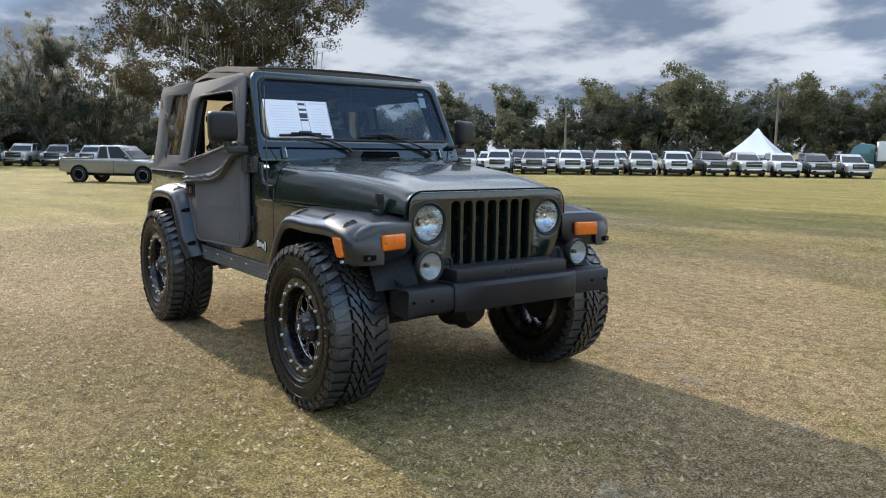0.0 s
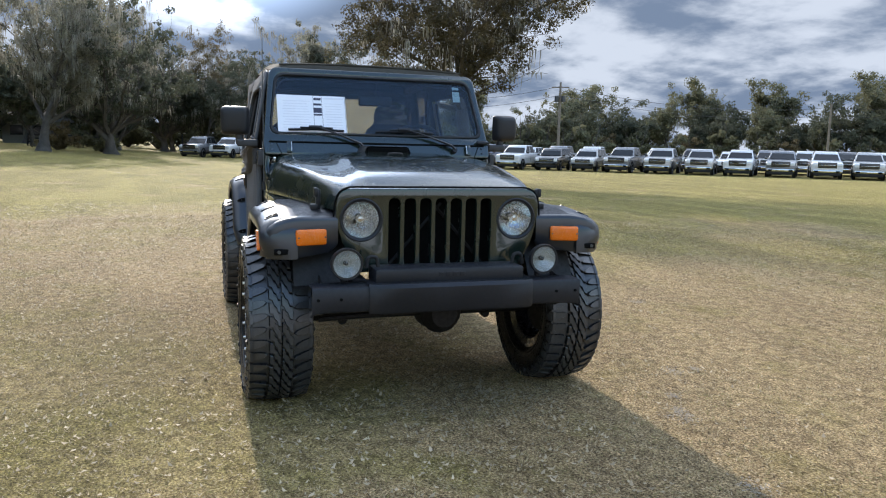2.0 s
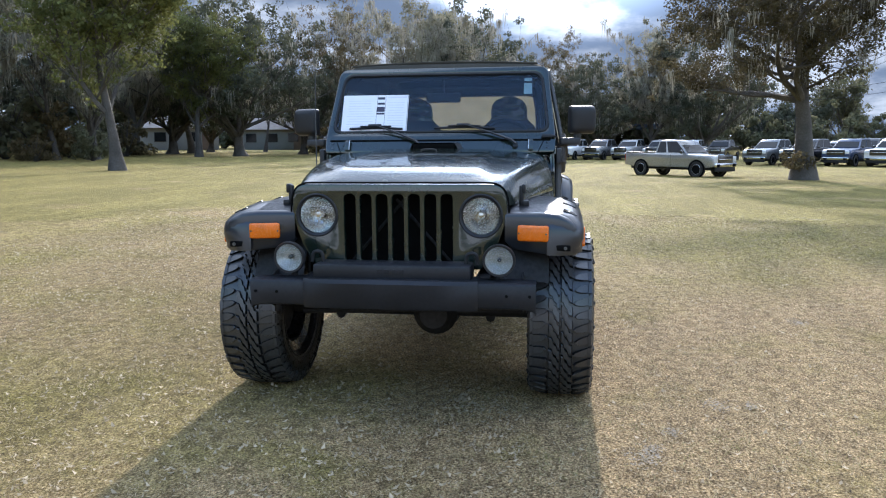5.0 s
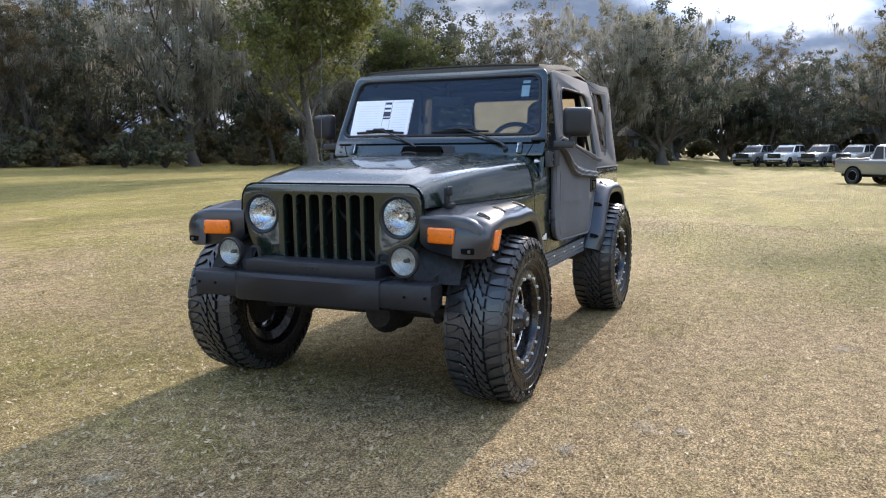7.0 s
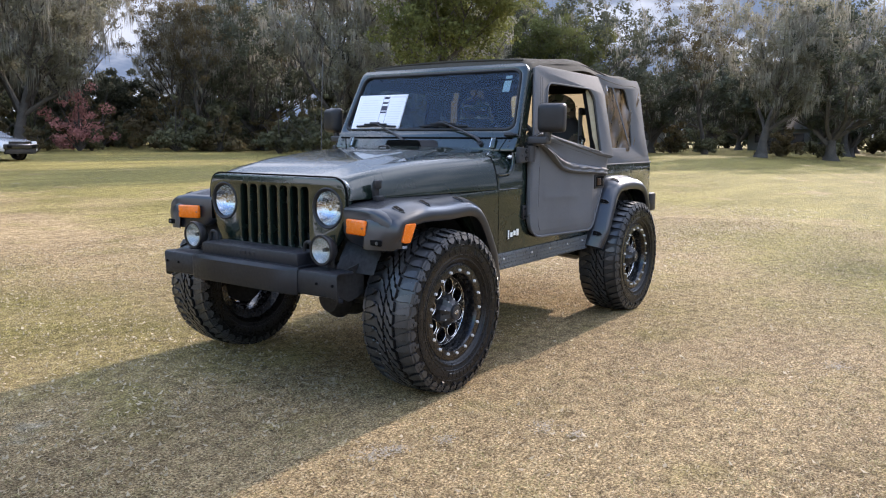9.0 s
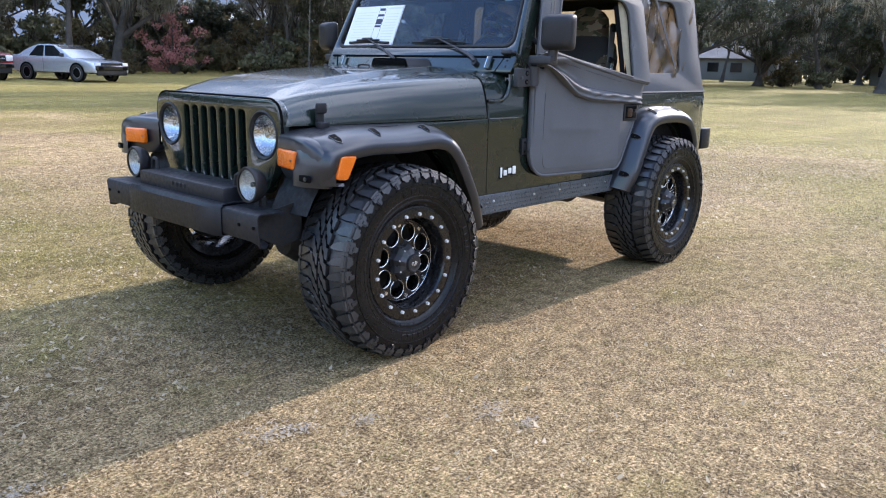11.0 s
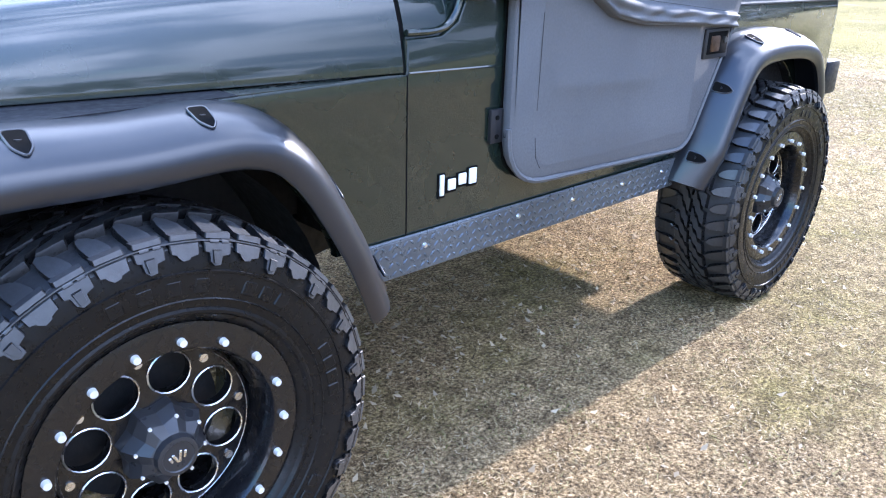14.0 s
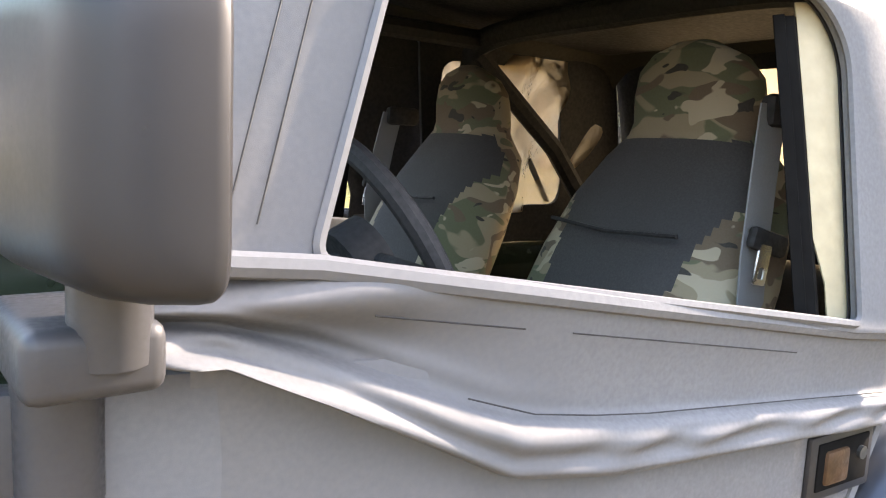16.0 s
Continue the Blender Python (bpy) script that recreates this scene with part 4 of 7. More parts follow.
def flare(s, front):
    path = [Vector((x, 0, z)) for x, z in flare_path(front)]
    path = smooth_path(path, 3)
    rows = []
    for i, p in enumerate(path):
        d = (path[min(i + 1, len(path) - 1)] - path[max(i - 1, 0)]).normalized()
        nrm = Vector((d.z, 0, -d.x))
        if front:
            nrm = -nrm
        if (p - Vector((0 if front else -WB, 0, 0.42))).dot(nrm) < 0:
            nrm = -nrm
        end = min(i, len(path) - 1 - i) / 4.0
        w = 0.0 if end >= 1 else 0.03 * (1 - end)
        sec = ((0.690, 0.000), (0.715, 0.004), (0.755, 0.000), (0.795, -0.012), (0.826, -0.028), (0.846, -0.046), (0.853, -0.064), (0.850, -0.088), (0.842, -0.096), (0.826, -0.090), (0.812, -0.045), (0.70, -0.016))
        rows.append([p + nrm * o + Vector((0, s * (y - w * (1 if y > 0.76 else 0)), 0)) for y, o in sec])
    bm = grid(rows, 0, True)
    bm.faces.new(bm.verts[:len(sec)])
    bm.faces.new(bm.verts[-len(sec):])
    ob = part("wheel_flare", bm, FLARE, car, "satin black pocket-style wheel-arch flare", smooth=40)
    # bolt pockets along the shoulder
    marks = ((0.344, 0.96), (0.139, 0.97), (-0.13, 0.97), (-0.425, 0.80), (-0.535, 0.60)) if front else ((-1.87, 0.62), (-1.98, 0.85), (-2.16, 1.0), (-2.48, 1.0), (-2.70, 0.90))
    for mx, mz in marks:
        i = min(range(1, len(path) - 1), key=lambda k: (path[k].x - mx) ** 2 + (path[k].z - mz) ** 2)
        p, q = path[i], path[i + 1]
        d = (q - p).normalized()
        nrm = Vector((d.z, 0, -d.x))
        if (p - Vector((0 if front else -WB, 0, 0.42))).dot(nrm) < 0:
            nrm = -nrm
        yv = Vector((0, s, 0))
        m = Matrix((d, yv, nrm)).transposed().to_4x4()
        m.translation = p + nrm * -0.012 + Vector((0, s * 0.795, 0))
        out_ = rounded([(-0.018, -0.036), (0.018, -0.036), (0.015, 0.010), (0.0, 0.034), (-0.015, 0.010)], 0.010, 4)
        mm = m @ turned(-22, "X") @ shift(0, 0, -0.002)
        pk = part("bolt_pocket", plate(out_, (), 0.004, mm @ shift(0, 0, 0.001)), VOID, ob)
        part("pocket_rim", tube([mm @ Vector((u, v, 0.002)) for u, v in out_], 0.0022, 6, True), FLARE, ob)
        part("bolt", moved(cyl(0.006, 0.008, 10), m @ shift(0, -0.010, 0.001)), TRIM, ob)
    return ob


WING_X = [(0.455, 0.392), (0.52, 0.404), (0.60, 0.428), (0.66, 0.444), (0.72, 0.455), (0.77, 0.455), (0.81, 0.443), (0.835, 0.420), (0.848, 0.388)]
for s in (1, -1):
    flare(s, True)
    flare(s, False)
    # wing top between bonnet and flare, and the front face with its lamps
    for xs_, mt in (((0.385, 0.33, 0.22), BUMPER), ((0.22, 0.1, -0.1, -0.26), BUMPER), ((-0.26, -0.45, -0.664), PAINT)):
        rows = []
        for x in xs_:
            yi = along(x, [(-0.664, 0.675), (-0.3, 0.628), (0.2, 0.54), (0.43, 0.47)])
            rows.append([(x, s * lerp(yi, 0.712, k / 4), along(x, [(-0.664, 0.979), (0.22, 0.970), (0.33, 0.955), (0.385, 0.944)])) for k in range(5)])
        part("wing_top", grid(rows, 0.02), mt, car)
    # front face, swept back beside the headlight and round the outer corner
    rows = []
    for y in (0.498, 0.515, 0.53, 0.55, 0.58, 0.61, 0.66, 0.70, 0.74, 0.78, 0.81, 0.83, 0.842, 0.848):
        fx = along(y, WING_X)
        top = along(y, [(0.498, 0.946), (0.68, 0.950), (0.74, 0.942), (0.80, 0.918), (0.835, 0.880), (0.848, 0.845)])
        low = along(y, [(0.498, 0.812), (0.52, 0.788), (0.55, 0.775), (0.70, 0.758), (0.848, 0.765)])
        rows.append([(fx + d, s * y, z) for d, z in ((-0.045, top), (-0.016, top - 0.002), (-0.005, top - 0.009), (0.0, top - 0.022), (0.0, lerp(top, low, 0.5)), (0.0, low + 0.012), (-0.006, low + 0.003), (-0.040, low))])
    wing = part("wing_front", grid(rows, 0.012), FLARE, car, smooth=50)
    part("wing_pocket", box((0.470, s * 0.762, 0.795), (0.012, 0.065, 0.028), 0.006), VOID, wing)
    part("bolt", cyl(0.008, 0.01, 10, m=shift(0.475, s * 0.772, 0.795) @ turned(90, "Y")), STEEL, wing)
    lens_at = shift(0.452, s * 0.628, 0.857) @ turned(s * -12, "Z")
    sig = part("turn_signal", box((0, 0, 0), (0.028, 0.142, 0.072), 0.010, 3, lens_at), AMBER, car, "orange turn signal lens")
    for d in (-0.062, 0.062):
        part("screw", cyl(0.004, 0.004, 8, m=lens_at @ shift(0.015, d, 0) @ turned(90, "Y")), STEEL, sig)
    mk = plate(rounded([(0.367, 0.880), (0.290, 0.878), (0.338, 0.788), (0.394, 0.794)], 0.014, 4), (), 0.016, shift(0, s * 0.852, 0) @ XZ, 0.004)
    part("side_marker", mk, AMBER, car, "orange side marker lens")
    # inner arch, dark
    part("arch_liner", grid([[(0.46 * math.cos(radians(a)), s * y, 0.42 + 0.50 * math.sin(radians(a))) for a in range(25, 179, 9)] for y in (0.46, 0.70)]), CHASSIS, car)
    part("arch_back", box((-0.545, s * 0.575, 0.78), (0.014, 0.24, 0.36), 0.003), CHASSIS, car)
    part("inner_fender", box((-0.10, s * 0.452, 0.79), (0.88, 0.016, 0.34), 0.004), CHASSIS, car)
    part("arch_liner", grid([[(-WB + 0.47 * math.cos(radians(a)), s * y, 0.44 + 0.50 * math.sin(radians(a))) for a in range(20, 161, 10)] for y in (0.46, 0.71)]), CHASSIS, car)

# -- front bumper with fog lamps
def bumper_end(s):
    """Folded steel end: top, face and lower lip, open behind and cut away at the tip."""
    rows = []
    for y, cut in ((0.34, 0.0), (0.58, 0.0), (0.634, 0.012), (0.646, 0.03)):
        rows.append([(0.47 + cut, s * y, 0.652), (0.592, s * y, 0.655), (0.604, s * y, 0.650), (0.610, s * y, 0.640), (0.610 - cut * 0.2, s * y, 0.556 - cut * 0.5), (0.604, s * y, 0.542 - cut * 0.6), (0.590, s * y, 0.536 - cut * 0.6), (0.545 + cut, s * y, 0.534 - cut * 0.6)])
    return grid(rows, 0.006)


bump = part("front_bumper", box((0.505, 0, 0.595), (0.10, 0.86, 0.115), 0.012), BUMPER, car, "scuffed black steel bumper")
for s in (1, -1):
    part("bumper_end", bumper_end(s), BUMPER, bump, "open folded steel bumper end")
    part("bumper_bracket", plate([(0.36, 0.52), (0.36, 0.68), (0.56, 0.64), (0.58, 0.56), (0.47, 0.50)], (), 0.008, shift(0, s * 0.585, 0) @ XZ), CHASSIS, bump)
rows = []
for x0, z0 in ((0.48, 0.532), (0.628, 0.532), (0.634, 0.545), (0.634, 0.645), (0.622, 0.662), (0.48, 0.662)):
    rows.append([(x0 - (0.02 if abs(y) > 0.36 else 0.0), y, z0) for y in (-0.395, -0.36, -0.2, 0, 0.2, 0.36, 0.395)])
part("bumper_centre", grid(rows, 0.0), BUMPER, bump)
part("bumper_step", box((0.50, 0, 0.685), (0.16, 0.72, 0.075), 0.012, 2), BUMPER, bump)
for k in range(4):
    part("embossed_mark", box((0.5825, (k - 1.5) * 0.034, 0.695), (0.004, 0.022, 0.020), 0.002, 1), BUMPER, bump)
for s in (1, -1):
    for y in (0.52, 0.62):
        part("bumper_bolt", cyl(0.007, 0.006, 8, m=shift(0.612, s * y, 0.60) @ turned(90, "Y")), VOID, bump)
    at = shift(0.515, s * 0.482, 0.745) @ Matrix.Scale(0.91, 4) @ turned(-90, "Z")
    shell = moved(revolve([(0.002, -0.046), (0.040, -0.044), (0.062, -0.032), (0.074, -0.010), (0.080, 0.010), (0.081, 0.026), (0.078, 0.034), (0.068, 0.033)], 32), at)
    fog = part("fog_lamp", shell, TRIM, car, "round black fog lamp with frosted lens")
    part("lens", moved(revolve([(0.0015, 0.046), (0.03, 0.043), (0.055, 0.036), (0.0685, 0.028)], 32), at), LENS, fog)
    part("reflector", moved(revolve([(0.068, 0.026), (0.05, 0.0), (0.025, -0.02), (0.002, -0.024)], 28), at), FOG_GLASS, fog)
    part("bulb_cover", moved(revolve([(0.002, 0.012), (0.010, 0.008), (0.012, -0.02)], 16), at), STEEL, fog)
    part("bracket", tube([(0.47, s * 0.482, 0.655), (0.475, s * 0.482, 0.69)], 0.018, 8), CHASSIS, fog)
    part("tow_loop", tube(smooth_path([(0.50, s * 0.33, 0.72), (0.50, s * 0.34, 0.765), (0.50, s * 0.375, 0.765), (0.50, s * 0.385, 0.72)], 4), 0.009, 8), CHASSIS, car)
    part("frame_horn", box((0.28, s * 0.40, 0.60), (0.36, 0.07, 0.11), 0.01), CHASSIS, car)
    part("frame_rail", box((-1.3, s * 0.40, 0.545), (3.3, 0.07, 0.11), 0.01), CHASSIS, car)
    part("shock_absorber", tube([(0.08, s * 0.43, 0.42), (0.0, s * 0.42, 0.85)], 0.03, 10), CHASSIS, car)
    part("coil_spring", tube([(0.02 + 0.06 * math.cos(a * 0.6), s * 0.47 + 0.06 * math.sin(a * 0.6), 0.45 + a * 0.0065) for a in range(62)], 0.008, 6), CHASSIS, car)
    part("control_arm", tube([(0.0, s * 0.40, 0.36), (-0.75, s * 0.36, 0.50)], 0.024, 8), CHASSIS, car)
    part("control_arm", tube([(-WB, s * 0.40, 0.36), (-1.72, s * 0.40, 0.50)], 0.028, 8), STEEL, car)

for x in (0.0, -WB):
    ax = join(moved(cyl(0.038, 1.30, 14), shift(x, 0, HUB) @ turned(90, "X")), moved(cyl(0.12, 0.16, 18, 0.09), shift(x, 0.12 if x == 0 else 0, HUB - 0.01) @ turned(90, "Y")))
    part("axle", ax, CHASSIS, car)
part("diff_cover", moved(cyl(0.115, 0.07, 20, 0.07), shift(0.09, 0.12, HUB - 0.01) @ turned(90, "Y")), CHASSIS, car)
part("tie_rod", tube([(0.16, -0.55, 0.41), (0.14, 0.55, 0.45)], 0.014, 8), CHASSIS, car)
part("drag_link", tube([(0.20, -0.52, 0.46), (0.19, 0.36, 0.56)], 0.014, 8), CHASSIS, car)
part("skid_plate", box((-1.25, 0, 0.47), (0.55, 0.62, 0.05), 0.02), CHASSIS, car)
part("exhaust", tube([(-1.2, -0.25, 0.45), (-2.1, -0.28, 0.50), (-2.9, -0.42, 0.56)], 0.03, 10), CHASSIS, car)
part("fuel_tank", box((-2.80, 0, 0.58), (0.45, 0.9, 0.20), 0.03), CHASSIS, car)
part("engine_sump", box((-0.35, 0, 0.66), (0.8, 0.34, 0.25), 0.04), CHASSIS, car)
part("rear_bumper", box((-3.19, 0, 0.755), (0.14, 1.40, 0.15), 0.015), BUMPER, car, "black box-section rear bumper")

# -- rocker guards with raised diamonds
for s in (1, -1):
    gm = [box((-1.2, s * 0.722, 0.556), (1.32, 0.008, 0.092), 0.002, 1)]
    rock = gm[0]
    for row in range(4):
        for k in range(58):
            x = -0.56 - 0.022 * k - (0.011 if row % 2 else 0)
            dm = bmesh.new()
            bmesh.ops.create_cone(dm, cap_ends=True, segments=6, radius1=0.0105, radius2=0.006, depth=0.003)
            bmesh.ops.scale(dm, vec=(1, 0.38, 1), verts=dm.verts)
            moved(dm, shift(x, s * 0.7272, 0.523 + row * 0.022) @ turned(-90 * s, "X") @ turned(42 if (k + row) % 2 else -42, "Z"))
            tmp = bpy.data.meshes.new("tmp")
            dm.to_mesh(tmp)
            dm.free()
            rock.from_mesh(tmp)
            bpy.data.meshes.remove(tmp)
    guard = part("rocker_guard", rock, PLATE, car, "black diamond-plate rocker guard")
    for x in (-0.72, -1.06, -1.30, -1.55, -1.78):
        part("rivet", cyl(0.008, 0.006, 10, 0.005, shift(x, s * 0.7285, 0.572) @ turned(-90 * s, "X")), SILVER, guard)
    part("guard_lip", tube([(-0.54, s * 0.723, 0.604), (-1.86, s * 0.723, 0.604)], 0.004, 6), PLATE, guard)
    # badge beside the door: plain bars in place of a maker's mark
    for dx, w, h, dz in ((0.058, 0.014, 0.052, 0.002), (0.025, 0.026, 0.028, -0.004), (-0.011, 0.026, 0.028, 0.0), (-0.047, 0.026, 0.040, -0.002)):
        part("badge_shadow", box((-0.835 + dx, s * 0.7185, 0.711 + dz - 0.10 * dx), (w + 0.012, 0.003, h + 0.010), 0.0014, 1), VOID, car)
        part("badge_bar", box((-0.835 + dx, s * 0.7215, 0.713 + dz - 0.10 * dx), (w, 0.005, h), 0.0022, 2), BADGE, car, "white raised badge bar")

# -- windscreen frame
WS_M = Matrix.Translation((-0.91, 0, 1.326)) @ Matrix.Rotation(math.atan(0.46), 4, "Y").inverted() @ YZ
ws_out = rounded([(-0.716, -0.150), (-0.722, -0.07), (-0.668, 0.44), (0.668, 0.44), (0.722, -0.07), (0.716, -0.150)], [0.02, 0.02, 0.06, 0.06, 0.02, 0.02])
ws_in = rounded([(-0.684, -0.014), (-0.634, 0.400), (0.634, 0.400), (0.684, -0.014)], 0.065)
frame_ = part("windscreen_frame", plate(ws_out, [ws_in], 0.05, WS_M, 0.010), PAINT, car, "dark green fold-down windscreen frame")
part("windscreen_seal", plate(ws_in, [rounded([(-0.670, 0.000), (-0.622, 0.386), (0.622, 0.386), (0.670, 0.000)], 0.06)], 0.03, WS_M @ shift(0, 0, 0.013), 0.004), TRIM, frame_)
gl_ = part("windscreen", plate(rounded([(-0.677, -0.008), (-0.628, 0.394), (0.628, 0.394), (0.677, -0.008)], 0.06), (), 0.005, WS_M @ shift(0, 0, 0.012)), WINDSCREEN, frame_, "laminated windscreen")
gl_.visible_shadow = False
part("frame_crease", box((0, 0, 0), (1.38, 0.010, 0.012), 0.003, 1, WS_M @ shift(0, -0.068, 0.026)), VOID, frame_)
for s in (1, -1):
    part("frame_bracket", join(box((0, 0, 0), (0.030, 0.066, 0.010), 0.004, 2, WS_M @ shift(s * 0.572, -0.105, 0.040)), box((0, 0, 0), (0.030, 0.012, 0.024), 0.004, 2, WS_M @ shift(s * 0.572, -0.134, 0.033))), PAINT, frame_)
    part("bracket_edge", box((0, 0, 0), (0.004, 0.062, 0.013), 0.0015, 1, WS_M @ shift(s * 0.5585, -0.105, 0.041)), SILVER, frame_)
    part("frame_seam", tube([WS_M @ Vector((s * 0.650, -0.070, 0.0262)), WS_M @ Vector((s * 0.615, -0.148, 0.0262))], 0.0022, 6), VOID, frame_)
    for v in (-0.085, -0.118):
        part("frame_screw", cyl(0.006, 0.008, 8, m=WS_M @ shift(s * 0.672, v, 0.026)), STEEL, frame_)
    part("frame_bolt", cyl(0.009, 0.010, 10, 0.007, shift(-0.982, s * 0.712, 1.326) @ turned(90, "X")), STEEL, frame_)
    # return of the frame towards the door
    part("frame_side", grid([[WS_M @ Vector((s * y, v, -0.015)), WS_M @ Vector((s * (y - 0.003), v, -0.050)), WS_M @ Vector((s * (y - 0.008), v, -0.088))] for y, v in ((0.716, -0.145), (0.719, -0.07), (0.700, 0.11), (0.682, 0.28), (0.668, 0.41))], 0.008), PAINT, frame_, smooth=40)
# plug and cable of the washer line on the driver's side
plug = part("wiper_plug", box((0, 0, 0), (0.062, 0.022, 0.024), 0.006, 2, WS_M @ shift(0.668, -0.050, 0.038)), TRIM, frame_)
part("plug_tip", cyl(0.008, 0.026, 10, m=WS_M @ shift(0.708, -0.050, 0.038) @ turned(90, "Y")), TRIM, plug)
part("cable", tube(smooth_path([WS_M @ Vector((0.715, -0.050, 0.038)), WS_M @ Vector((0.735, -0.058, 0.010)), WS_M @ Vector((0.728, -0.085, -0.040))], 4), 0.0035, 6), TRIM, plug)
# wipers
for y0, y1, yp in ((-0.57, -0.23, -0.12), (-0.03, 0.35, 0.475)):
    yk = (y0 + y1) / 2 - 0.02
    arm = tube([WS_M @ Vector((yp + 0.004, -0.100, 0.045)), WS_M @ Vector((yp - 0.02, -0.080, 0.054)), WS_M @ Vector((lerp(yp, yk, 0.45), -0.028, 0.052)), WS_M @ Vector((yk + 0.01, 0.034, 0.046))], [0.015, 0.016, 0.011, 0.006], 8, flat=0.55)
    wp = part("wiper", arm, FADED, car, "black windscreen wiper with a faded arm", smooth=40)
    part("blade", tube([WS_M @ Vector((y0, 0.014, 0.028)), WS_M @ Vector(((y0 + y1) / 2, 0.018, 0.032)), WS_M @ Vector((y1, 0.012, 0.028))], 0.008, 6), TRIM, wp)
    part("blade_bridge", join(box((0, 0, 0), (0.20, 0.010, 0.010), 0.003, 1, WS_M @ shift((y0 + y1) / 2, 0.024, 0.040)), box((0, 0, 0), (0.085, 0.020, 0.020), 0.005, 1, WS_M @ shift(yk + 0.015, 0.027, 0.042))), TRIM, wp)
    part("pivot_cap", cyl(0.016, 0.030, 12, m=WS_M @ shift(yp + 0.004, -0.108, 0.035)), TRIM, wp)

# sales sheet on the glass, with unreadable print as plain bars
sheet = part("window_sheet", plate([(-0.212, -0.135), (-0.212, 0.135), (0.212, 0.135), (0.212, -0.135)], (), 0.0015, WS_M @ shift(-0.418, 0.118, 0.0175)), PAPER, car, "white printed sales sheet against the windscreen")
SH = WS_M @ shift(-0.418, 0.118, 0.0186)


def ink(u, v, w, h, m_=None):
    part("print_bar", box((0, 0, 0), (w, h, 0.0008), 0, 1, SH @ shift(u, v, 0)), m_ or INK, sheet)


ink(0.036, 0.112, 0.045, 0.016)
ink(0.036, 0.075, 0.048, 0.014)
ink(0.036, 0.035, 0.050, 0.034)
ink(0.036, 0.005, 0.050, 0.012)
ink(0.010, 0.0, 0.0016, 0.258)
ink(0.064, 0.0, 0.0016, 0.258)
ink(0.208, 0.0, 0.0022, 0.262)
ink(0.12, -0.130, 0.18, 0.002)
for v in range(12):
    ink(-0.10 + random.uniform(-0.01, 0.01), 0.095 - v * 0.018, random.uniform(0.13, 0.18), 0.0035, FAINT)
    if v > 1:
        ink(0.135, 0.118 - v * 0.018, random.uniform(0.08, 0.12), 0.0035, FAINT)
ink(0.138, 0.118, 0.125, 0.010, FAINT)
for u, v, w, h in ((0.545, 0.352, 0.045, 0.02), (0.545, 0.29, 0.05, 0.075)):
    part("glass_sticker", box((0, 0, 0), (w, h, 0.001), 0, 1, WS_M @ shift(u, v, 0.008)), material("pale_sticker", (0.6, 0.72, 0.72), rough=0.5, var=0.2, big=40, bump=0), car)
part("rear_view_mirror", join(box((-1.06, 0.006, 1.545), (0.03, 0.222, 0.062), 0.014, 3), tube([(-1.065, 0.006, 1.57), (-1.06, 0.006, 1.66)], 0.010, 8)), DARK, car)

# aerial on the passenger side
part("aerial", tube([(-0.70, -0.735, 1.02), (-0.715, -0.735, 1.45), (-0.74, -0.735, 1.92)], [0.004, 0.0028, 0.0018], 6), STEEL, car, "thin metal whip aerial")
part("aerial_base", cyl(0.013, 0.05, 12, 0.008, shift(-0.70, -0.735, 1.02)), TRIM, car)

# -- canvas roof
def roof_z(x):
    return along(x, [(-2.86, 1.70), (-2.82, 1.755), (-2.74, 1.782), (-2.5, 1.772), (-2.25, 1.790), (-1.92, 1.832), (-1.8, 1.835), (-1.55, 1.812), (-1.3, 1.795), (-1.16, 1.783), (-1.10, 1.760), (-1.085, 1.725)])


def roof_row(x):
    row = []
    zt = roof_z(x)
    for k in range(-14, 15):
        f = k / 14
        y = 0.675 * math.copysign(abs(f) ** 0.9, f)
        a = abs(f)
        z = zt - 0.022 * a * a - (0.075 * ((a - 0.8) / 0.2) ** 2 if a > 0.8 else 0)
        z += 0.006 * noise.noise(Vector((x * 3, y * 4, 1.7))) * (1 - a ** 6)
        row.append((x, y, z))
    return row


xs = [-1.085, -1.10, -1.13, -1.16] + [-1.2 - 0.06 * k for k in range(26)] + [-2.76, -2.80, -2.83, -2.86]
soft_top = part("soft_top", grid([roof_row(x) for x in xs], 0.008), CANVAS_TOP, car, "faded black canvas roof with sagging folds", smooth=60)
part("header_seam", tube([(-1.118, y / 10, roof_z(-1.11) - 0.022 * (y / 6.75) ** 2 + 0.008) for y in range(-6, 7)], 0.007, 6), CANVAS_TOP, soft_top)
part("roof_lining", grid([[(x, y, roof_z(x) - 0.05) for y in (-0.64, 0, 0.64)] for x in (-1.12, -1.5, -1.9, -2.3, -2.78)]), DARK, soft_top)


def tilt_y(z, base=0.708, top=0.665):
    return lerp(base, top, (z - 1.09) / 0.63)


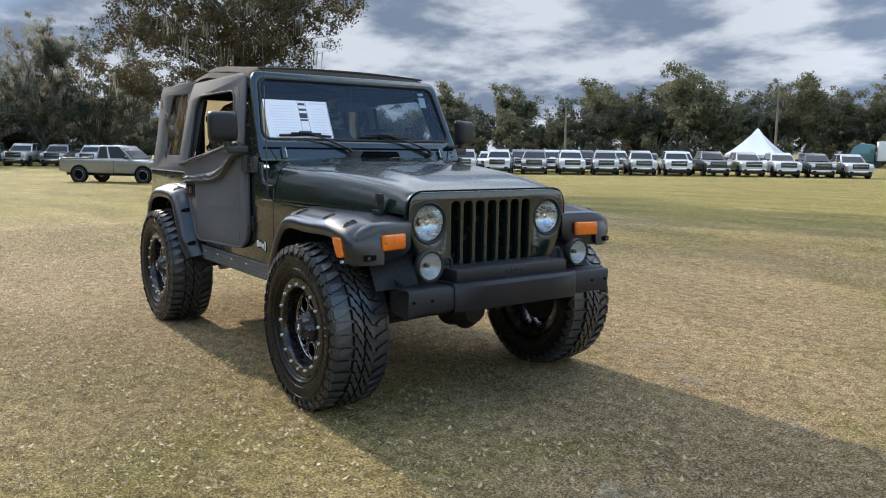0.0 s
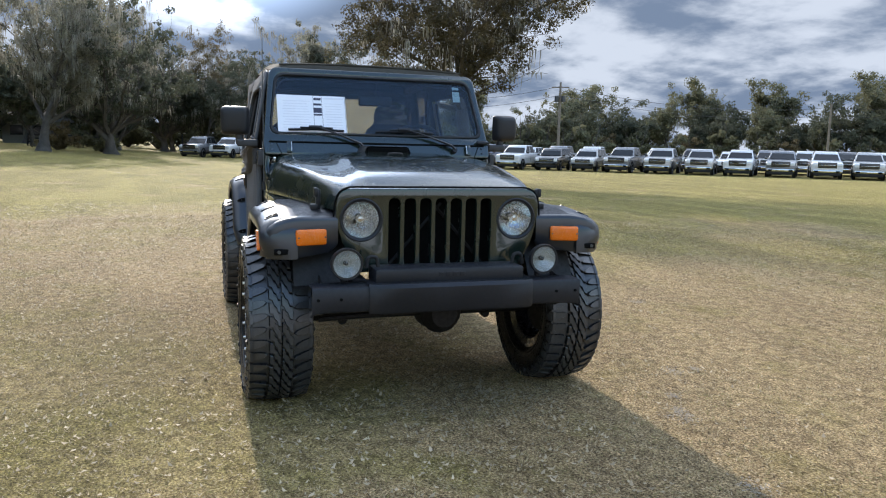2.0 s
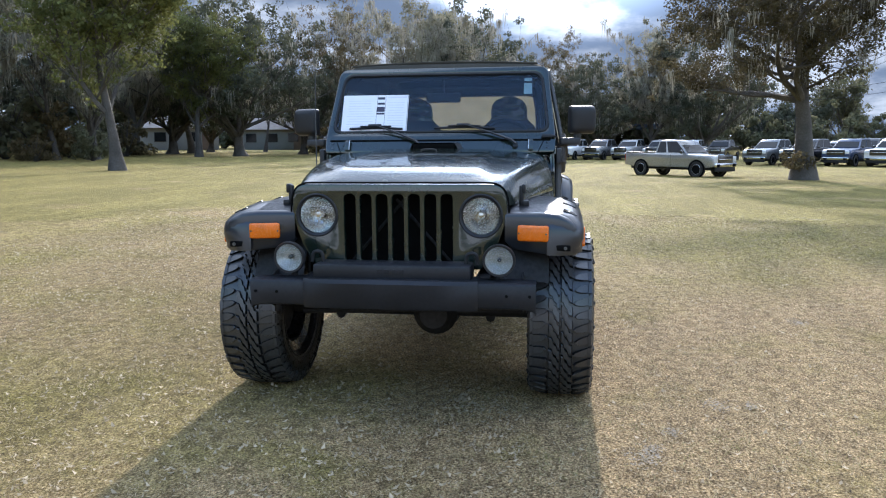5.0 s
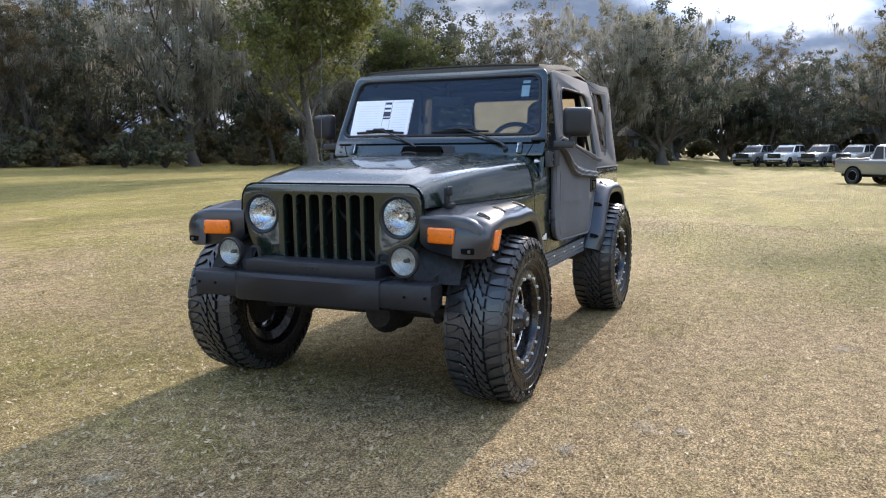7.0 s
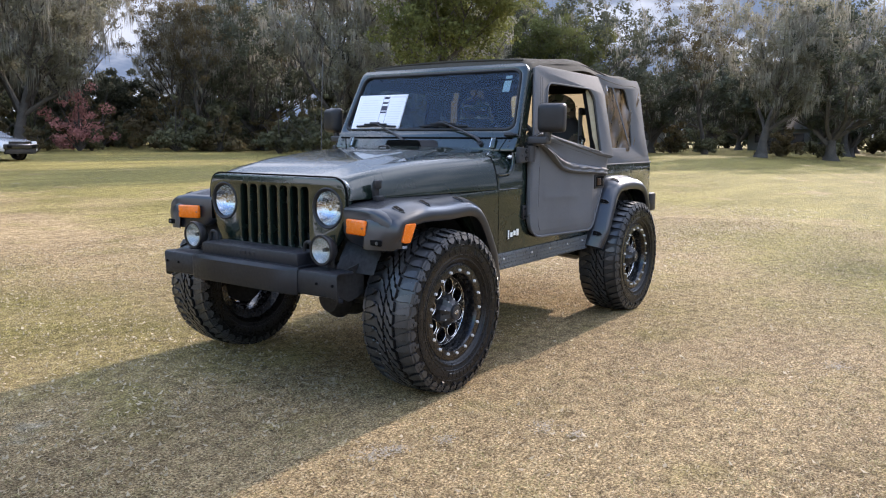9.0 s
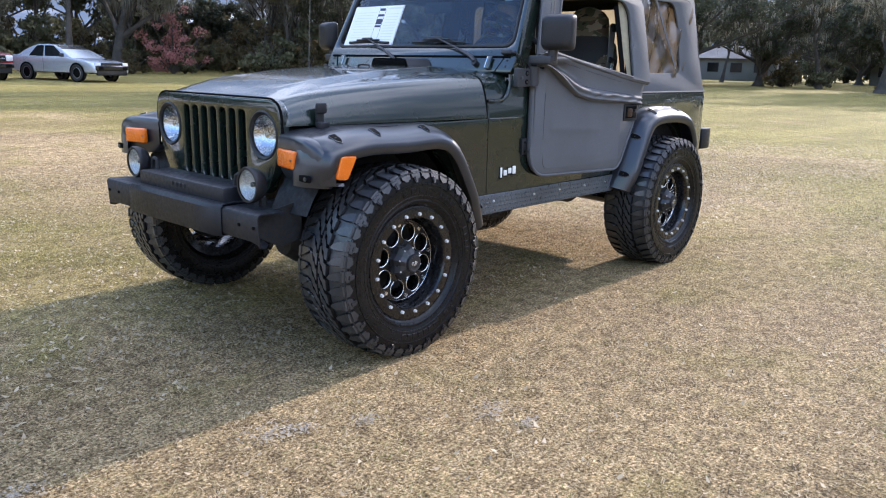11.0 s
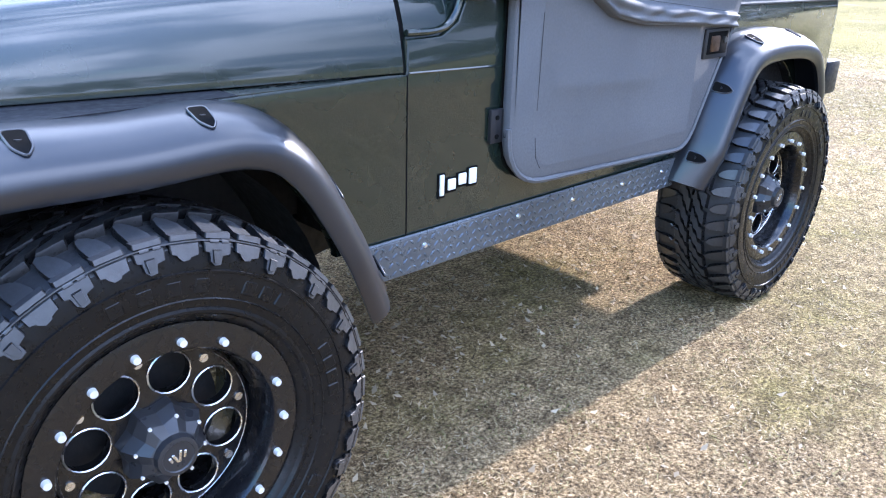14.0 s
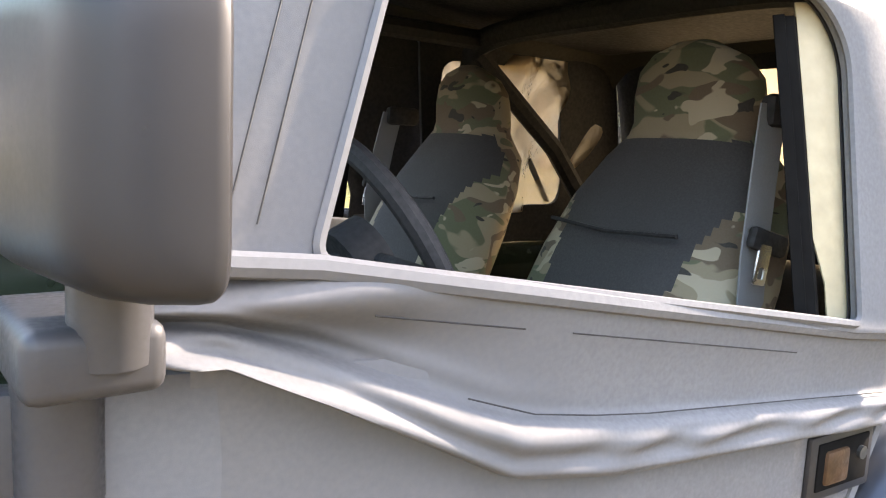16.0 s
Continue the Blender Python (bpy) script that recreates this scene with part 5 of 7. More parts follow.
for s in (1, -1):
    # quarter panel with hazy window
    qo = [(-2.125, 1.075), (-2.10, 1.40), (-2.06, 1.735), (-2.50, 1.725), (-2.80, 1.730), (-2.855, 1.68), (-2.93, 1.35), (-3.045, 1.075)]
    qh = rounded([(-2.170, 1.210), (-2.145, 1.650), (-2.56, 1.655), (-2.63, 1.52), (-2.67, 1.210)], 0.06)
    lean = Matrix.Rotation(radians(s * 3.9), 4, "X")
    qm = shift(0, s * 0.708, 1.09) @ lean @ shift(0, 0, -1.09) @ XZ
    q = part("quarter_panel", plate(qo, [qh], 0.012, qm, 0.003), CANVAS, soft_top, "wrinkled grey canvas side panel")
    # added black sheet inside the canvas: the cabin's shade is put into its colour
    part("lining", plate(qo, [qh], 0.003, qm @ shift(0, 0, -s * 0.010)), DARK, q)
    # wrinkled vinyl sheet
    rows = []
    for i in range(34):
        x = lerp(-2.15, -2.83, i / 33)
        rr = []
        for j in range(26):
            z = lerp(1.185, 1.685, j / 25)
            w = 0.012 * math.sin(9 * (x + 2.1) + 7 * (z - 1.2) * (1.0 + (x + 2.1))) + 0.010 * noise.noise(Vector((x * 6, z * 4, s * 3.1))) + 0.006 * math.sin(26 * (x * 0.8 + z))
            xx = max(x, -2.93 + (1.36 - z) * 0.0 - 0.12 * max(0, 1.4 - z))
            w += 0.007 * math.sin(38 * (x + 0.25 * z) + 3 * noise.noise(Vector((x * 3, z * 3, s))))
            rr.append((xx, s * (tilt_y(z) - 0.012 + w * 1.15), z))
        rows.append(rr)
    vw = part("vinyl_window", grid(rows), SIDE_VINYL, q, "creased hazy plastic window", smooth=80)
    part("window_strap", grid([[(-2.62 + 0.30 * t + 0.012 * k, s * (tilt_y(1.22 + 0.44 * t) + 0.006), 1.22 + 0.44 * t) for k in (-1, 1)] for t in [i / 8 for i in range(9)]], 0.003), CANVAS, q)
    part("belt_bead", tube([(-2.045, s * 0.716, 1.092), (-3.05, s * 0.716, 1.092)], 0.006, 6), CANVAS, q)
# rear curtain and window
ro = [(-0.70, 1.075), (-0.66, 1.735), (0.66, 1.735), (0.70, 1.075)]
rh = rounded([(-0.56, 1.20), (-0.53, 1.68), (0.53, 1.68), (0.56, 1.20)], 0.06)
rm = Matrix.Translation((-3.05, 0, 1.08)) @ Matrix.Rotation(math.atan(0.30), 4, "Y") @ shift(0, 0, -1.08) @ YZ
rear = part("rear_curtain", plate(ro, [rh], 0.012, rm, 0.003), CANVAS, soft_top)
# the same added sheet, dark in place of shade on the curtain's inside
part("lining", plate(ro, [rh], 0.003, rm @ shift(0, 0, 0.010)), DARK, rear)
part("vinyl_window", plate(rounded([(-0.58, 1.18), (-0.55, 1.70), (0.55, 1.70), (0.58, 1.18)], 0.06), (), 0.003, rm), VINYL, rear, "hazy yellowed plastic rear window")
for s in (1, -1):
    tl = part("tail_lamp", box((-3.07, s * 0.62, 0.92), (0.05, 0.12, 0.17), 0.015), TRIM, car)

# -- doors
FOLD = [(-2.12, 1.020), (-1.85, 1.038), (-1.50, 1.055), (-1.36, 1.079), (-1.158, 1.186), (-1.075, 1.226), (-1.0, 1.236)]
SILL = [(-2.12, 1.150), (-1.92, 1.172), (-1.15, 1.296), (-1.05, 1.304), (-0.99, 1.296)]
DOOR_LOW = rounded([(-0.972, 1.225), (-0.972, 0.674), (-1.865, 0.645), (-2.07, 1.03), (-2.09, 1.15), (-1.5, 1.20)], [0.01, 0.15, 0.07, 0.05, 0.01, 0.0], 7)
for s in (1, -1):
    lower = plate(DOOR_LOW, (), 0.035, shift(0, s * 0.738, 0) @ XZ, 0.0165)
    door = part("door", lower, CANVAS, car, "closed canvas-skinned half door with soft upper", smooth=40)
    # rolled edge round the skin, and the shadow gap behind it
    edge = [(x, s * 0.752, z) for x, z in DOOR_LOW if z < 1.06]
    part("edge_piping", tube(edge, 0.008, 6), CANVAS, door)
    gap = rounded([(-0.9755, 1.19), (-0.9755, 0.666), (-1.87, 0.634), (-2.085, 1.03), (-2.10, 1.085), (-1.5, 1.085)], [0.01, 0.16, 0.07, 0.05, 0.01, 0.0], 7)
    part("door_gap", plate(gap, (), 0.006, shift(0, s * 0.7185, 0) @ XZ), VOID, door)
    # soft panel press lines
    part("stitching", tube([(-1.075, s * 0.7565, 1.10), (-1.072, s * 0.7565, 0.86)], 0.0008, 4), THREAD, door)
    part("stitching", tube([(-1.072, s * 0.7565, 0.79), (-1.08, s * 0.7565, 0.735), (-1.10, s * 0.7565, 0.705)], 0.0008, 4), THREAD, door)
    # outer skin, pressed into a soft ridge by the frame behind it
    rows = []
    for i in range(45):
        x = lerp(-1.055, -1.86, i / 44)
        low, high = 0.700 + 0.09 * max(0.0, (x + 1.13) / 0.075) ** 2, along(x, FOLD) + 0.012
        rr = []
        for j in range(37):
            z = lerp(low, high, j / 36)
            ridge = along(-x, [(1.08, 0.918), (1.25, 0.908), (1.62, 0.892)])
            share = min(1.0, max(0.0, (-x - 1.07) / 0.08)) * min(1.0, max(0.0, (1.66 + x) / 0.14))
            out = 0.0075 * share * math.exp(-abs(z - ridge) / (0.075 if z > ridge else 0.030))
            out += 0.0030 * noise.noise(Vector((x * 3.2, z * 4.1, 2.0 + s))) + 0.0045 * math.exp(-((x + 1.07) / 0.05) ** 2 - ((z - 0.87) / 0.05) ** 2)
            rim_ = min(1.0, min(i, 44 - i) / 5, min(j, 36 - j) / 5)
            rr.append((x, s * (0.7552 + (0.0035 + out) * rim_), z))
        rows.append(rr)
    part("door_skin", grid(rows), CANVAS, door, smooth=80)
    # draped flap below the sill
    rows = []
    n, m_ = 170, 40
    for i in range(n + 1):
        x = lerp(-0.995, -2.115, i / n)
        z0, z1 = along(x, FOLD), along(x, SILL)
        rr = []
        for j in range(m_ + 1):
            v = j / m_
            z = lerp(z0, z1, v)
            f = (x + 0.99) / -1.04
            # a folded-over hem: quick rise, slow fall, creases that run along it
            roll = 0.020 * math.sin(min(1.0, v / 0.07) * math.pi / 2) * (1.0 if v < 0.29 else math.exp(-((v - 0.29) / 0.045) ** 2))
            wav = 0.03 * math.sin(5 * x) + 0.04 * noise.noise(Vector((x * 7, 0.3, s)))
            roll += 0.0045 * math.exp(-((v - 0.25 - wav) / 0.045) ** 2)
            roll -= 0.0050 * math.exp(-((v - 0.15 - wav * 0.7) / 0.035) ** 2) * (0.4 + 0.6 * min(1, max(0, 0.75 - f) * 3))
            roll += 0.005 * math.exp(-((v - 0.46 - 0.25 * max(0, 0.35 - f)) / 0.06) ** 2) * min(1, max(0, 0.45 - f) * 4)
            # fan of pleats from the hinge
            dx, dz = x + 0.96, z - 1.275
            dist, ang = math.hypot(dx, dz), math.atan2(-dz, -dx)
            fan = 0.019 * math.exp(-((dist - 0.17) / 0.14) ** 2) * math.sin(15 * ang + 0.8 + 2 * dist)
            back = 0.0045 * math.exp(-((v - 0.17) / 0.10) ** 2) * math.sin(34 * x + 90 * z + 4 * noise.noise(Vector((x * 5, z * 5, 2)))) * min(1, max(0, f - 0.30) * 4)
            knee = 0.009 * math.exp(-((f - 0.36) / 0.035) ** 2) * math.exp(-((v - 0.25) / 0.10) ** 2)
            pl = fan + back + knee
            sag = -0.010 * math.sin(math.pi * min(1, v * 1.1)) + 0.004 * noise.noise(Vector((x * 5, z * 6, s)))
            tuck = -0.020 * max(0.0, 1 - v / 0.04)
            rr.append((x + 0.035 * max(0, f) * (1 - v), s * (0.752 + (0.018 + roll + pl + sag + tuck) * min(1.0, max(0.0, (1.082 - f) / 0.04))), z))
        rows.append(rr)
    part("soft_flap", grid(rows, 0.004), CANVAS, door, "draped folded canvas below the window", smooth=70)
    part("stitching", tube([(x, s * 0.7715, lerp(along(x, FOLD), along(x, SILL), 0.355)) for x in [-1.30 - 0.08 * k for k in range(11)]], 0.0008, 4), THREAD, door)
    part("hem_piping", tube([(x, s * 0.7735, along(x, FOLD) + 0.004) for x in [lerp(-1.0, -2.06, k / 40) for k in range(41)]], 0.0045, 6), CANVAS, door)
    part("sill_bead", tube([(x, s * 0.770, z) for x, z in SILL[:-1]], 0.011, 8), CANVAS, door)
    for xa, xb in ((-1.2, -1.36), (-1.42, -1.80)):
        part("stitching", tube([(xa, s * 0.774, along(xa, SILL) - 0.034), (xb, s * 0.774, along(xb, SILL) - 0.034)], 0.0008, 4), THREAD, door)
    # upper frame with the window left open
    uo = [(-0.99, 1.29), (-1.125, 1.715), (-1.20, 1.735), (-2.05, 1.722), (-2.125, 1.60), (-2.125, 1.15), (-1.92, 1.17), (-1.15, 1.297), (-1.05, 1.305)]
    ui = rounded([(-1.150, 1.300), (-1.262, 1.630), (-1.885, 1.625), (-1.945, 1.56), (-1.925, 1.182)], [0.02, 0.07, 0.09, 0.05, 0.02])
    lean = Matrix.Rotation(radians(s * 11.0), 4, "X")
    um = shift(0, s * 0.768, 1.22) @ lean @ shift(0, 0, -1.22) @ XZ
    fr_ = part("door_frame", plate(uo, [ui], 0.014, um, 0.004), CANVAS, door, "grey canvas window surround")
    # added dark sheet behind the surround, standing for shade on its inner face
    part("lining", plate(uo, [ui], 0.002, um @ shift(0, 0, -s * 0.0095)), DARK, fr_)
    part("window_piping", tube([um @ Vector((x, z, s * 0.008)) for x, z in ui], 0.006, 6, True), CANVAS, fr_)
    for d in (0.035, 0.06):
        part("stitching", tube([um @ Vector((-1.045 - d, 1.33, s * 0.009)), um @ Vector((-1.145 - d, 1.66, s * 0.009))], 0.0008, 4), THREAD, fr_)
    # inner rubber channel and tan edge at the back of the opening
    part("window_channel", grid([[um @ Vector((u + 0.02 * max(0, z - 1.45), z, -s * w)) for z in (1.17, 1.25, 1.32, 1.45, 1.60)] for u, w in ((-1.838, 0.03), (-1.848, 0.020), (-1.858, 0.026), (-1.868, 0.019), (-1.882, 0.024))], 0.004), VOID, fr_)
    # tan on both sides in truth; the far one has its shade put into the colour
    part("weather_strip", grid([[um @ Vector((u + 0.02 * max(0, z - 1.45) - (0.02 if z < 1.28 and u > -1.95 else 0), z, -s * w)) for z in (1.165, 1.24, 1.30, 1.45, 1.62)] for u, w in ((-1.878, 0.022), (-1.90, 0.013), (-1.94, 0.011), (-2.0, 0.012))], 0.003), TAN_STRIP if s > 0 else DARK, fr_)
    # latch handle
    hd = part("door_handle", box((-1.955, s * 0.758, 0.978), (0.155, 0.012, 0.095), 0.010, 2), TRIM, door, "black recessed paddle latch")
    part("latch_recess", box((-1.955, s * 0.7635, 0.980), (0.125, 0.006, 0.070), 0.008, 2), VOID, hd)
    part("latch_paddle", box((-1.935, s * 0.766, 0.978), (0.055, 0.012, 0.05), 0.006, 2), RUST, hd, "rust-stained latch paddle")
    part("latch_pin", cyl(0.010, 0.012, 10, m=shift(-1.995, s * 0.766, 0.988) @ turned(90, "X")), STEEL, hd)
    # hinges
    up = part("upper_hinge", plate(rounded([(-0.837, 1.130), (-0.837, 1.224), (-0.945, 1.218), (-0.990, 1.228), (-0.990, 1.140), (-0.93, 1.134)], 0.008, 3), (), 0.03, shift(0, s * 0.742, 0) @ XZ, 0.005), FADED, car, "faded black plastic mirror hinge bracket")
    part("hinge_barrel", tube([(-0.966, s * 0.752, 1.137), (-0.966, s * 0.752, 1.231)], 0.030, 16), FADED, up)
    for bx, bz in ((-0.908, 1.198), (-0.908, 1.156)):
        part("bolt_recess", cyl(0.0125, 0.004, 16, m=shift(bx, s * 0.757, bz) @ turned(90, "X")), VOID, up)
        part("hinge_bolt", cyl(0.007, 0.006, 6, m=shift(bx, s * 0.759, bz) @ turned(90, "X")), STEEL, up)
    part("hinge_bolt", cyl(0.009, 0.008, 14, m=shift(-0.866, s * 0.758, 1.176) @ turned(90, "X")), STEEL, up)
    lo = part("lower_hinge", box((-0.955, s * 0.723, 0.83), (0.045, 0.012, 0.085), 0.003, 2), TRIM, car)
    part("hinge_pin", tube([(-0.985, s * 0.738, 0.80), (-0.985, s * 0.738, 0.85)], 0.012, 10), TRIM, lo)
    for bz in (0.805, 0.852):
        part("hinge_bolt", cyl(0.006, 0.004, 10, m=shift(-0.953, s * 0.730, bz) @ turned(90, "X")), VOID, lo)
    # mirror on its arm
    arm = box((-0.970, s * 0.806, 1.264), (0.080, 0.125, 0.044), 0.010, 3, Matrix.Rotation(radians(s * 6), 4, "Z"))
    mir = part("door_mirror", arm, FADED, car, "black plastic door mirror on a hinge arm")
    # housing: a bowl that narrows forwards from a crisp rear rim
    rows = []
    for dx, w, h, p in ((0.0, 0.206, 0.166, 9), (0.0, 0.216, 0.176, 9), (0.004, 0.222, 0.182, 8), (0.012, 0.222, 0.182, 8), (0.035, 0.216, 0.178, 7), (0.055, 0.206, 0.170, 6), (0.068, 0.190, 0.156, 5.5), (0.076, 0.165, 0.145, 5), (0.080, 0.120, 0.105, 4), (0.081, 0.02, 0.02, 3), (0.081, 0.0005, 0.0005, 2)):
        rows.append([(dx, 0.76 * w / 2 * math.copysign(abs(math.cos(a)) ** (2 / p), math.cos(a)), 1.396 + 0.95 * h / 2 * math.copysign(abs(math.sin(a)) ** (2 / p), math.sin(a))) for a in [2 * math.pi * k / 64 for k in range(64)]])
    swing = shift(-1.004, s * 0.874, 0) @ turned(s * 15, "Z") @ Matrix.Diagonal((0.88, 1, 1, 1))
    part("housing", moved(grid(rows, 0, True), swing), TRIM, mir, smooth=75)
    part("mirror_glass", moved(box((0.002, 0, 1.396), (0.005, 0.152, 0.150), 0.002, 1), swing), REFLECTOR, mir)
    part("stem", tube([(-0.985, s * 0.850, 1.262), (-0.985, s * 0.855, 1.325)], 0.024, 14), FADED, mir)

# -- cabin
part("dashboard", box((-1.10, 0, 1.02), (0.24, 1.34, 0.28), 0.05, 3), DARK, car)
part("dash_pad", box((-1.02, 0, 1.155), (0.20, 1.36, 0.05), 0.02, 3), DARK, car)
for s in (1, -1):
    cy = s * 0.365
    rows = []
    prof = [(z - 0.022, x - 0.035 - 0.06 * max(0.0, z - 0.95) / 0.65, hw, th) for z, x, hw, th in ((0.88, -1.80, 0.23, 0.09), (0.98, -1.825, 0.255, 0.10), (1.10, -1.865, 0.262, 0.105), (1.22, -1.91, 0.255, 0.10), (1.32, -1.95, 0.235, 0.09), (1.40, -1.985, 0.195, 0.08), (1.44, -1.990, 0.150, 0.07), (1.465, -1.985, 0.136, 0.066), (1.515, -1.978, 0.138, 0.064), (1.56, -1.972, 0.130, 0.058), (1.588, -1.970, 0.105, 0.048), (1.605, -1.970, 0.060, 0.03))]
    fine = [prof[0]]
    for p0, p1 in zip(prof, prof[1:]):
        fine += [tuple(lerp(u, v, k / 7) for u, v in zip(p0, p1)) for k in range(1, 8)]
    for z, x, hw, th in fine:
        rows.append([(x + th * math.sin(a) * (1 if math.sin(a) > 0 else 0.9), cy + hw * math.copysign(abs(math.cos(a)) ** 0.6, math.cos(a)), z + 0.02 * math.sin(a)) for a in [2 * math.pi * k / 120 for k in range(120)]])
    bk = grid(rows, 0, True)
    bk.faces.new(bk.verts[-120:])
    seat = part("seat", bk, CAMO, car, "bucket seat in camouflage cover with charcoal centre", smooth=60)
    seat.data.materials.append(SEAT_GREY)
    for f in seat.data.polygons:
        c_ = f.center
        if f.normal.x > 0.25 and c_.z < 1.425 and abs(c_.y - cy) < along(c_.z, [(0.95, 0.125), (1.20, 0.145), (1.28, 0.165), (1.33, 0.21), (1.36, 0.32)]):
            f.material_index = 1
    part("seat_cushion", box((-1.58, cy, 0.86), (0.50, 0.50, 0.16), 0.06, 4), CAMO, seat)
    part("cushion_centre", box((-1.57, cy, 0.935), (0.42, 0.30, 0.03), 0.012, 2), SEAT_GREY, seat)
    part("seam", tube([(-1.863, cy - 0.15, 1.270), (-1.857, cy, 1.262), (-1.863, cy + 0.15, 1.270)], 0.004, 6), DARK, seat)
    # seat belt on the pillar
    belt = part("seat_belt", grid([[(x - 0.020, s * y, z), (x + 0.042, s * y, z)] for x, y, z in ((-1.965, 0.60, 1.48), (-1.945, 0.61, 1.38), (-1.925, 0.62, 1.25), (-1.93, 0.62, 1.12), (-1.91, 0.61, 0.85))], 0.003), BELT, car, "grey seat belt webbing with steel tongue")
    part("belt_guide", box((-1.985, s * 0.60, 1.47), (0.10, 0.03, 0.05), 0.012, 2), DARK, belt)
    part("belt_tongue", box((-1.925, s * 0.632, 1.275), (0.085, 0.018, 0.034), 0.008, 2, turned(-14, "Y")), DARK, belt)
    part("tongue_plate", plate(rounded([(-0.014, -0.03), (-0.014, 0.03), (0.014, 0.03), (0.014, -0.03)], 0.005, 3), [rounded([(-0.007, -0.021), (-0.007, -0.004), (0.007, -0.004), (0.007, -0.021)], 0.002, 2)], 0.003, shift(-1.905, s * 0.640, 1.243) @ turned(-10, "Y") @ XZ), SILVER, belt)
# sport bar
bar_mat = DARK
hoop = smooth_path([(-2.20, 0.60, 0.70), (-2.20, 0.60, 1.30), (-2.20, 0.585, 1.60), (-2.20, 0.50, 1.70), (-2.20, 0.0, 1.715), (-2.20, -0.50, 1.70), (-2.20, -0.585, 1.60), (-2.20, -0.60, 1.30), (-2.20, -0.60, 0.70)], 5)
bar = part("roll_bar", tube(hoop, 0.035, 10), bar_mat, car, "padded black roll bar")
for s in (1, -1):
    part("bar_strut", tube([(-2.20, s * 0.56, 1.66), (-2.55, s * 0.60, 1.40), (-2.92, s * 0.60, 0.95)], 0.03, 8), bar_mat, bar)
    part("bar_rail", tube([(-2.20, s * 0.52, 1.695), (-1.6, s * 0.55, 1.71), (-1.17, s * 0.58, 1.69)], 0.028, 8), bar_mat, bar)
part("dome_lamp", cyl(0.05, 0.02, 16, m=shift(-1.75, 0.0, 1.765)), FOG_GLASS, car)
# steering wheel
SW = shift(-1.40, 0.38, 1.235) @ turned(-62, "Y")
st = part("steering_wheel", moved(tube([(0.19 * math.cos(2 * math.pi * k / 36), 0.19 * math.sin(2 * math.pi * k / 36), 0) for k in range(36)], 0.015, 10, True), SW), DARK, car, "black steering wheel")
part("spokes", join(moved(box((0, 0, -0.015), (0.05, 0.36, 0.02), 0.008), SW), moved(cyl(0.065, 0.05, 20, m=shift(0, 0, -0.02)), SW)), DARK, st)
part("column", tube([SW @ Vector((0, 0, -0.03)), SW @ Vector((0, 0, -0.35))], 0.035, 10), DARK, st)
part("centre_console", box((-1.55, 0, 0.80), (0.6, 0.20, 0.28), 0.03), DARK, car)
part("rear_seat", join(box((-2.62, 0, 0.95), (0.12, 0.80, 0.42), 0.05, 3, turned(10, "Y")), box((-2.42, 0, 0.82), (0.42, 0.80, 0.12), 0.05, 3)), SEAT_GREY, car)

# ---- parked vehicles ----
CAR_TYRE = material("plain_tyre", (0.02, 0.02, 0.021), rough=0.7, bump=0.1)
CAR_RIM = material("alloy_rim", (0.45, 0.45, 0.47), rough=0.3, metal=0.9, bump=0.0)
CHROME = material("chrome_trim", (0.62, 0.63, 0.65), rough=0.15, metal=1.0, bump=0.0)
LAMP_CLEAR = material("car_headlamp", (0.7, 0.72, 0.75), rough=0.1, coat=1.0, bump=0.0)
LAMP_RED = material("car_tail_lamp", (0.35, 0.01, 0.01), rough=0.2, coat=1.0, bump=0.0)
DARK_GLASS = material("dark_car_glass", (0.010, 0.012, 0.014), rough=0.10, var=0.1, bump=0.0, spec=0.35)


def paint(name, c, metal=0.3):
    return material(name, c, rough=0.3, metal=metal, coat=1.0, var=0.06, big=1.0, fine=200, bump=0.0)


WHITE_P, GREY_P, BLACK_P = paint("white_car_paint", (0.62, 0.62, 0.62), 0.0), paint("grey_car_paint", (0.14, 0.145, 0.155)), paint("black_car_paint", (0.012, 0.012, 0.014))
BLUE_P, SILVER_P, RED_P = paint("blue_car_paint", (0.03, 0.055, 0.12)), paint("silver_car_paint", (0.36, 0.36, 0.355), 0.5), paint("red_car_paint", (0.22, 0.008, 0.010))
LSILVER_P = paint("bright_silver_paint", (0.50, 0.53, 0.58), 0.4)


def wheel_pair_meshes(r, w):
    t = revolve([(r * 0.62, w * 0.40), (r * 0.74, w * 0.5), (r * 0.93, w * 0.5), (r, w * 0.38), (r, -w * 0.38), (r * 0.93, -w * 0.5), (r * 0.62, -w * 0.40)], 28)
    rim = join(revolve([(r * 0.64, w * 0.42), (r * 0.60, w * 0.44), (r * 0.56, w * 0.22), (0.001, w * 0.22)], 20), *[moved(box((r * 0.34, w * 0.30, 0), (r * 0.50, 0.03, r * 0.11), 0.008, 1), Matrix.Rotation(2 * math.pi * k / 6, 4, "Y")) for k in range(6)])
    out = []
    for nm, bm in (("tyre", t), ("rim", rim)):
        me = bpy.data.meshes.new(nm)
        bmesh.ops.recalc_face_normals(bm, faces=bm.faces)
        bm.to_mesh(me)
        bm.free()
        out.append(me)
    return out


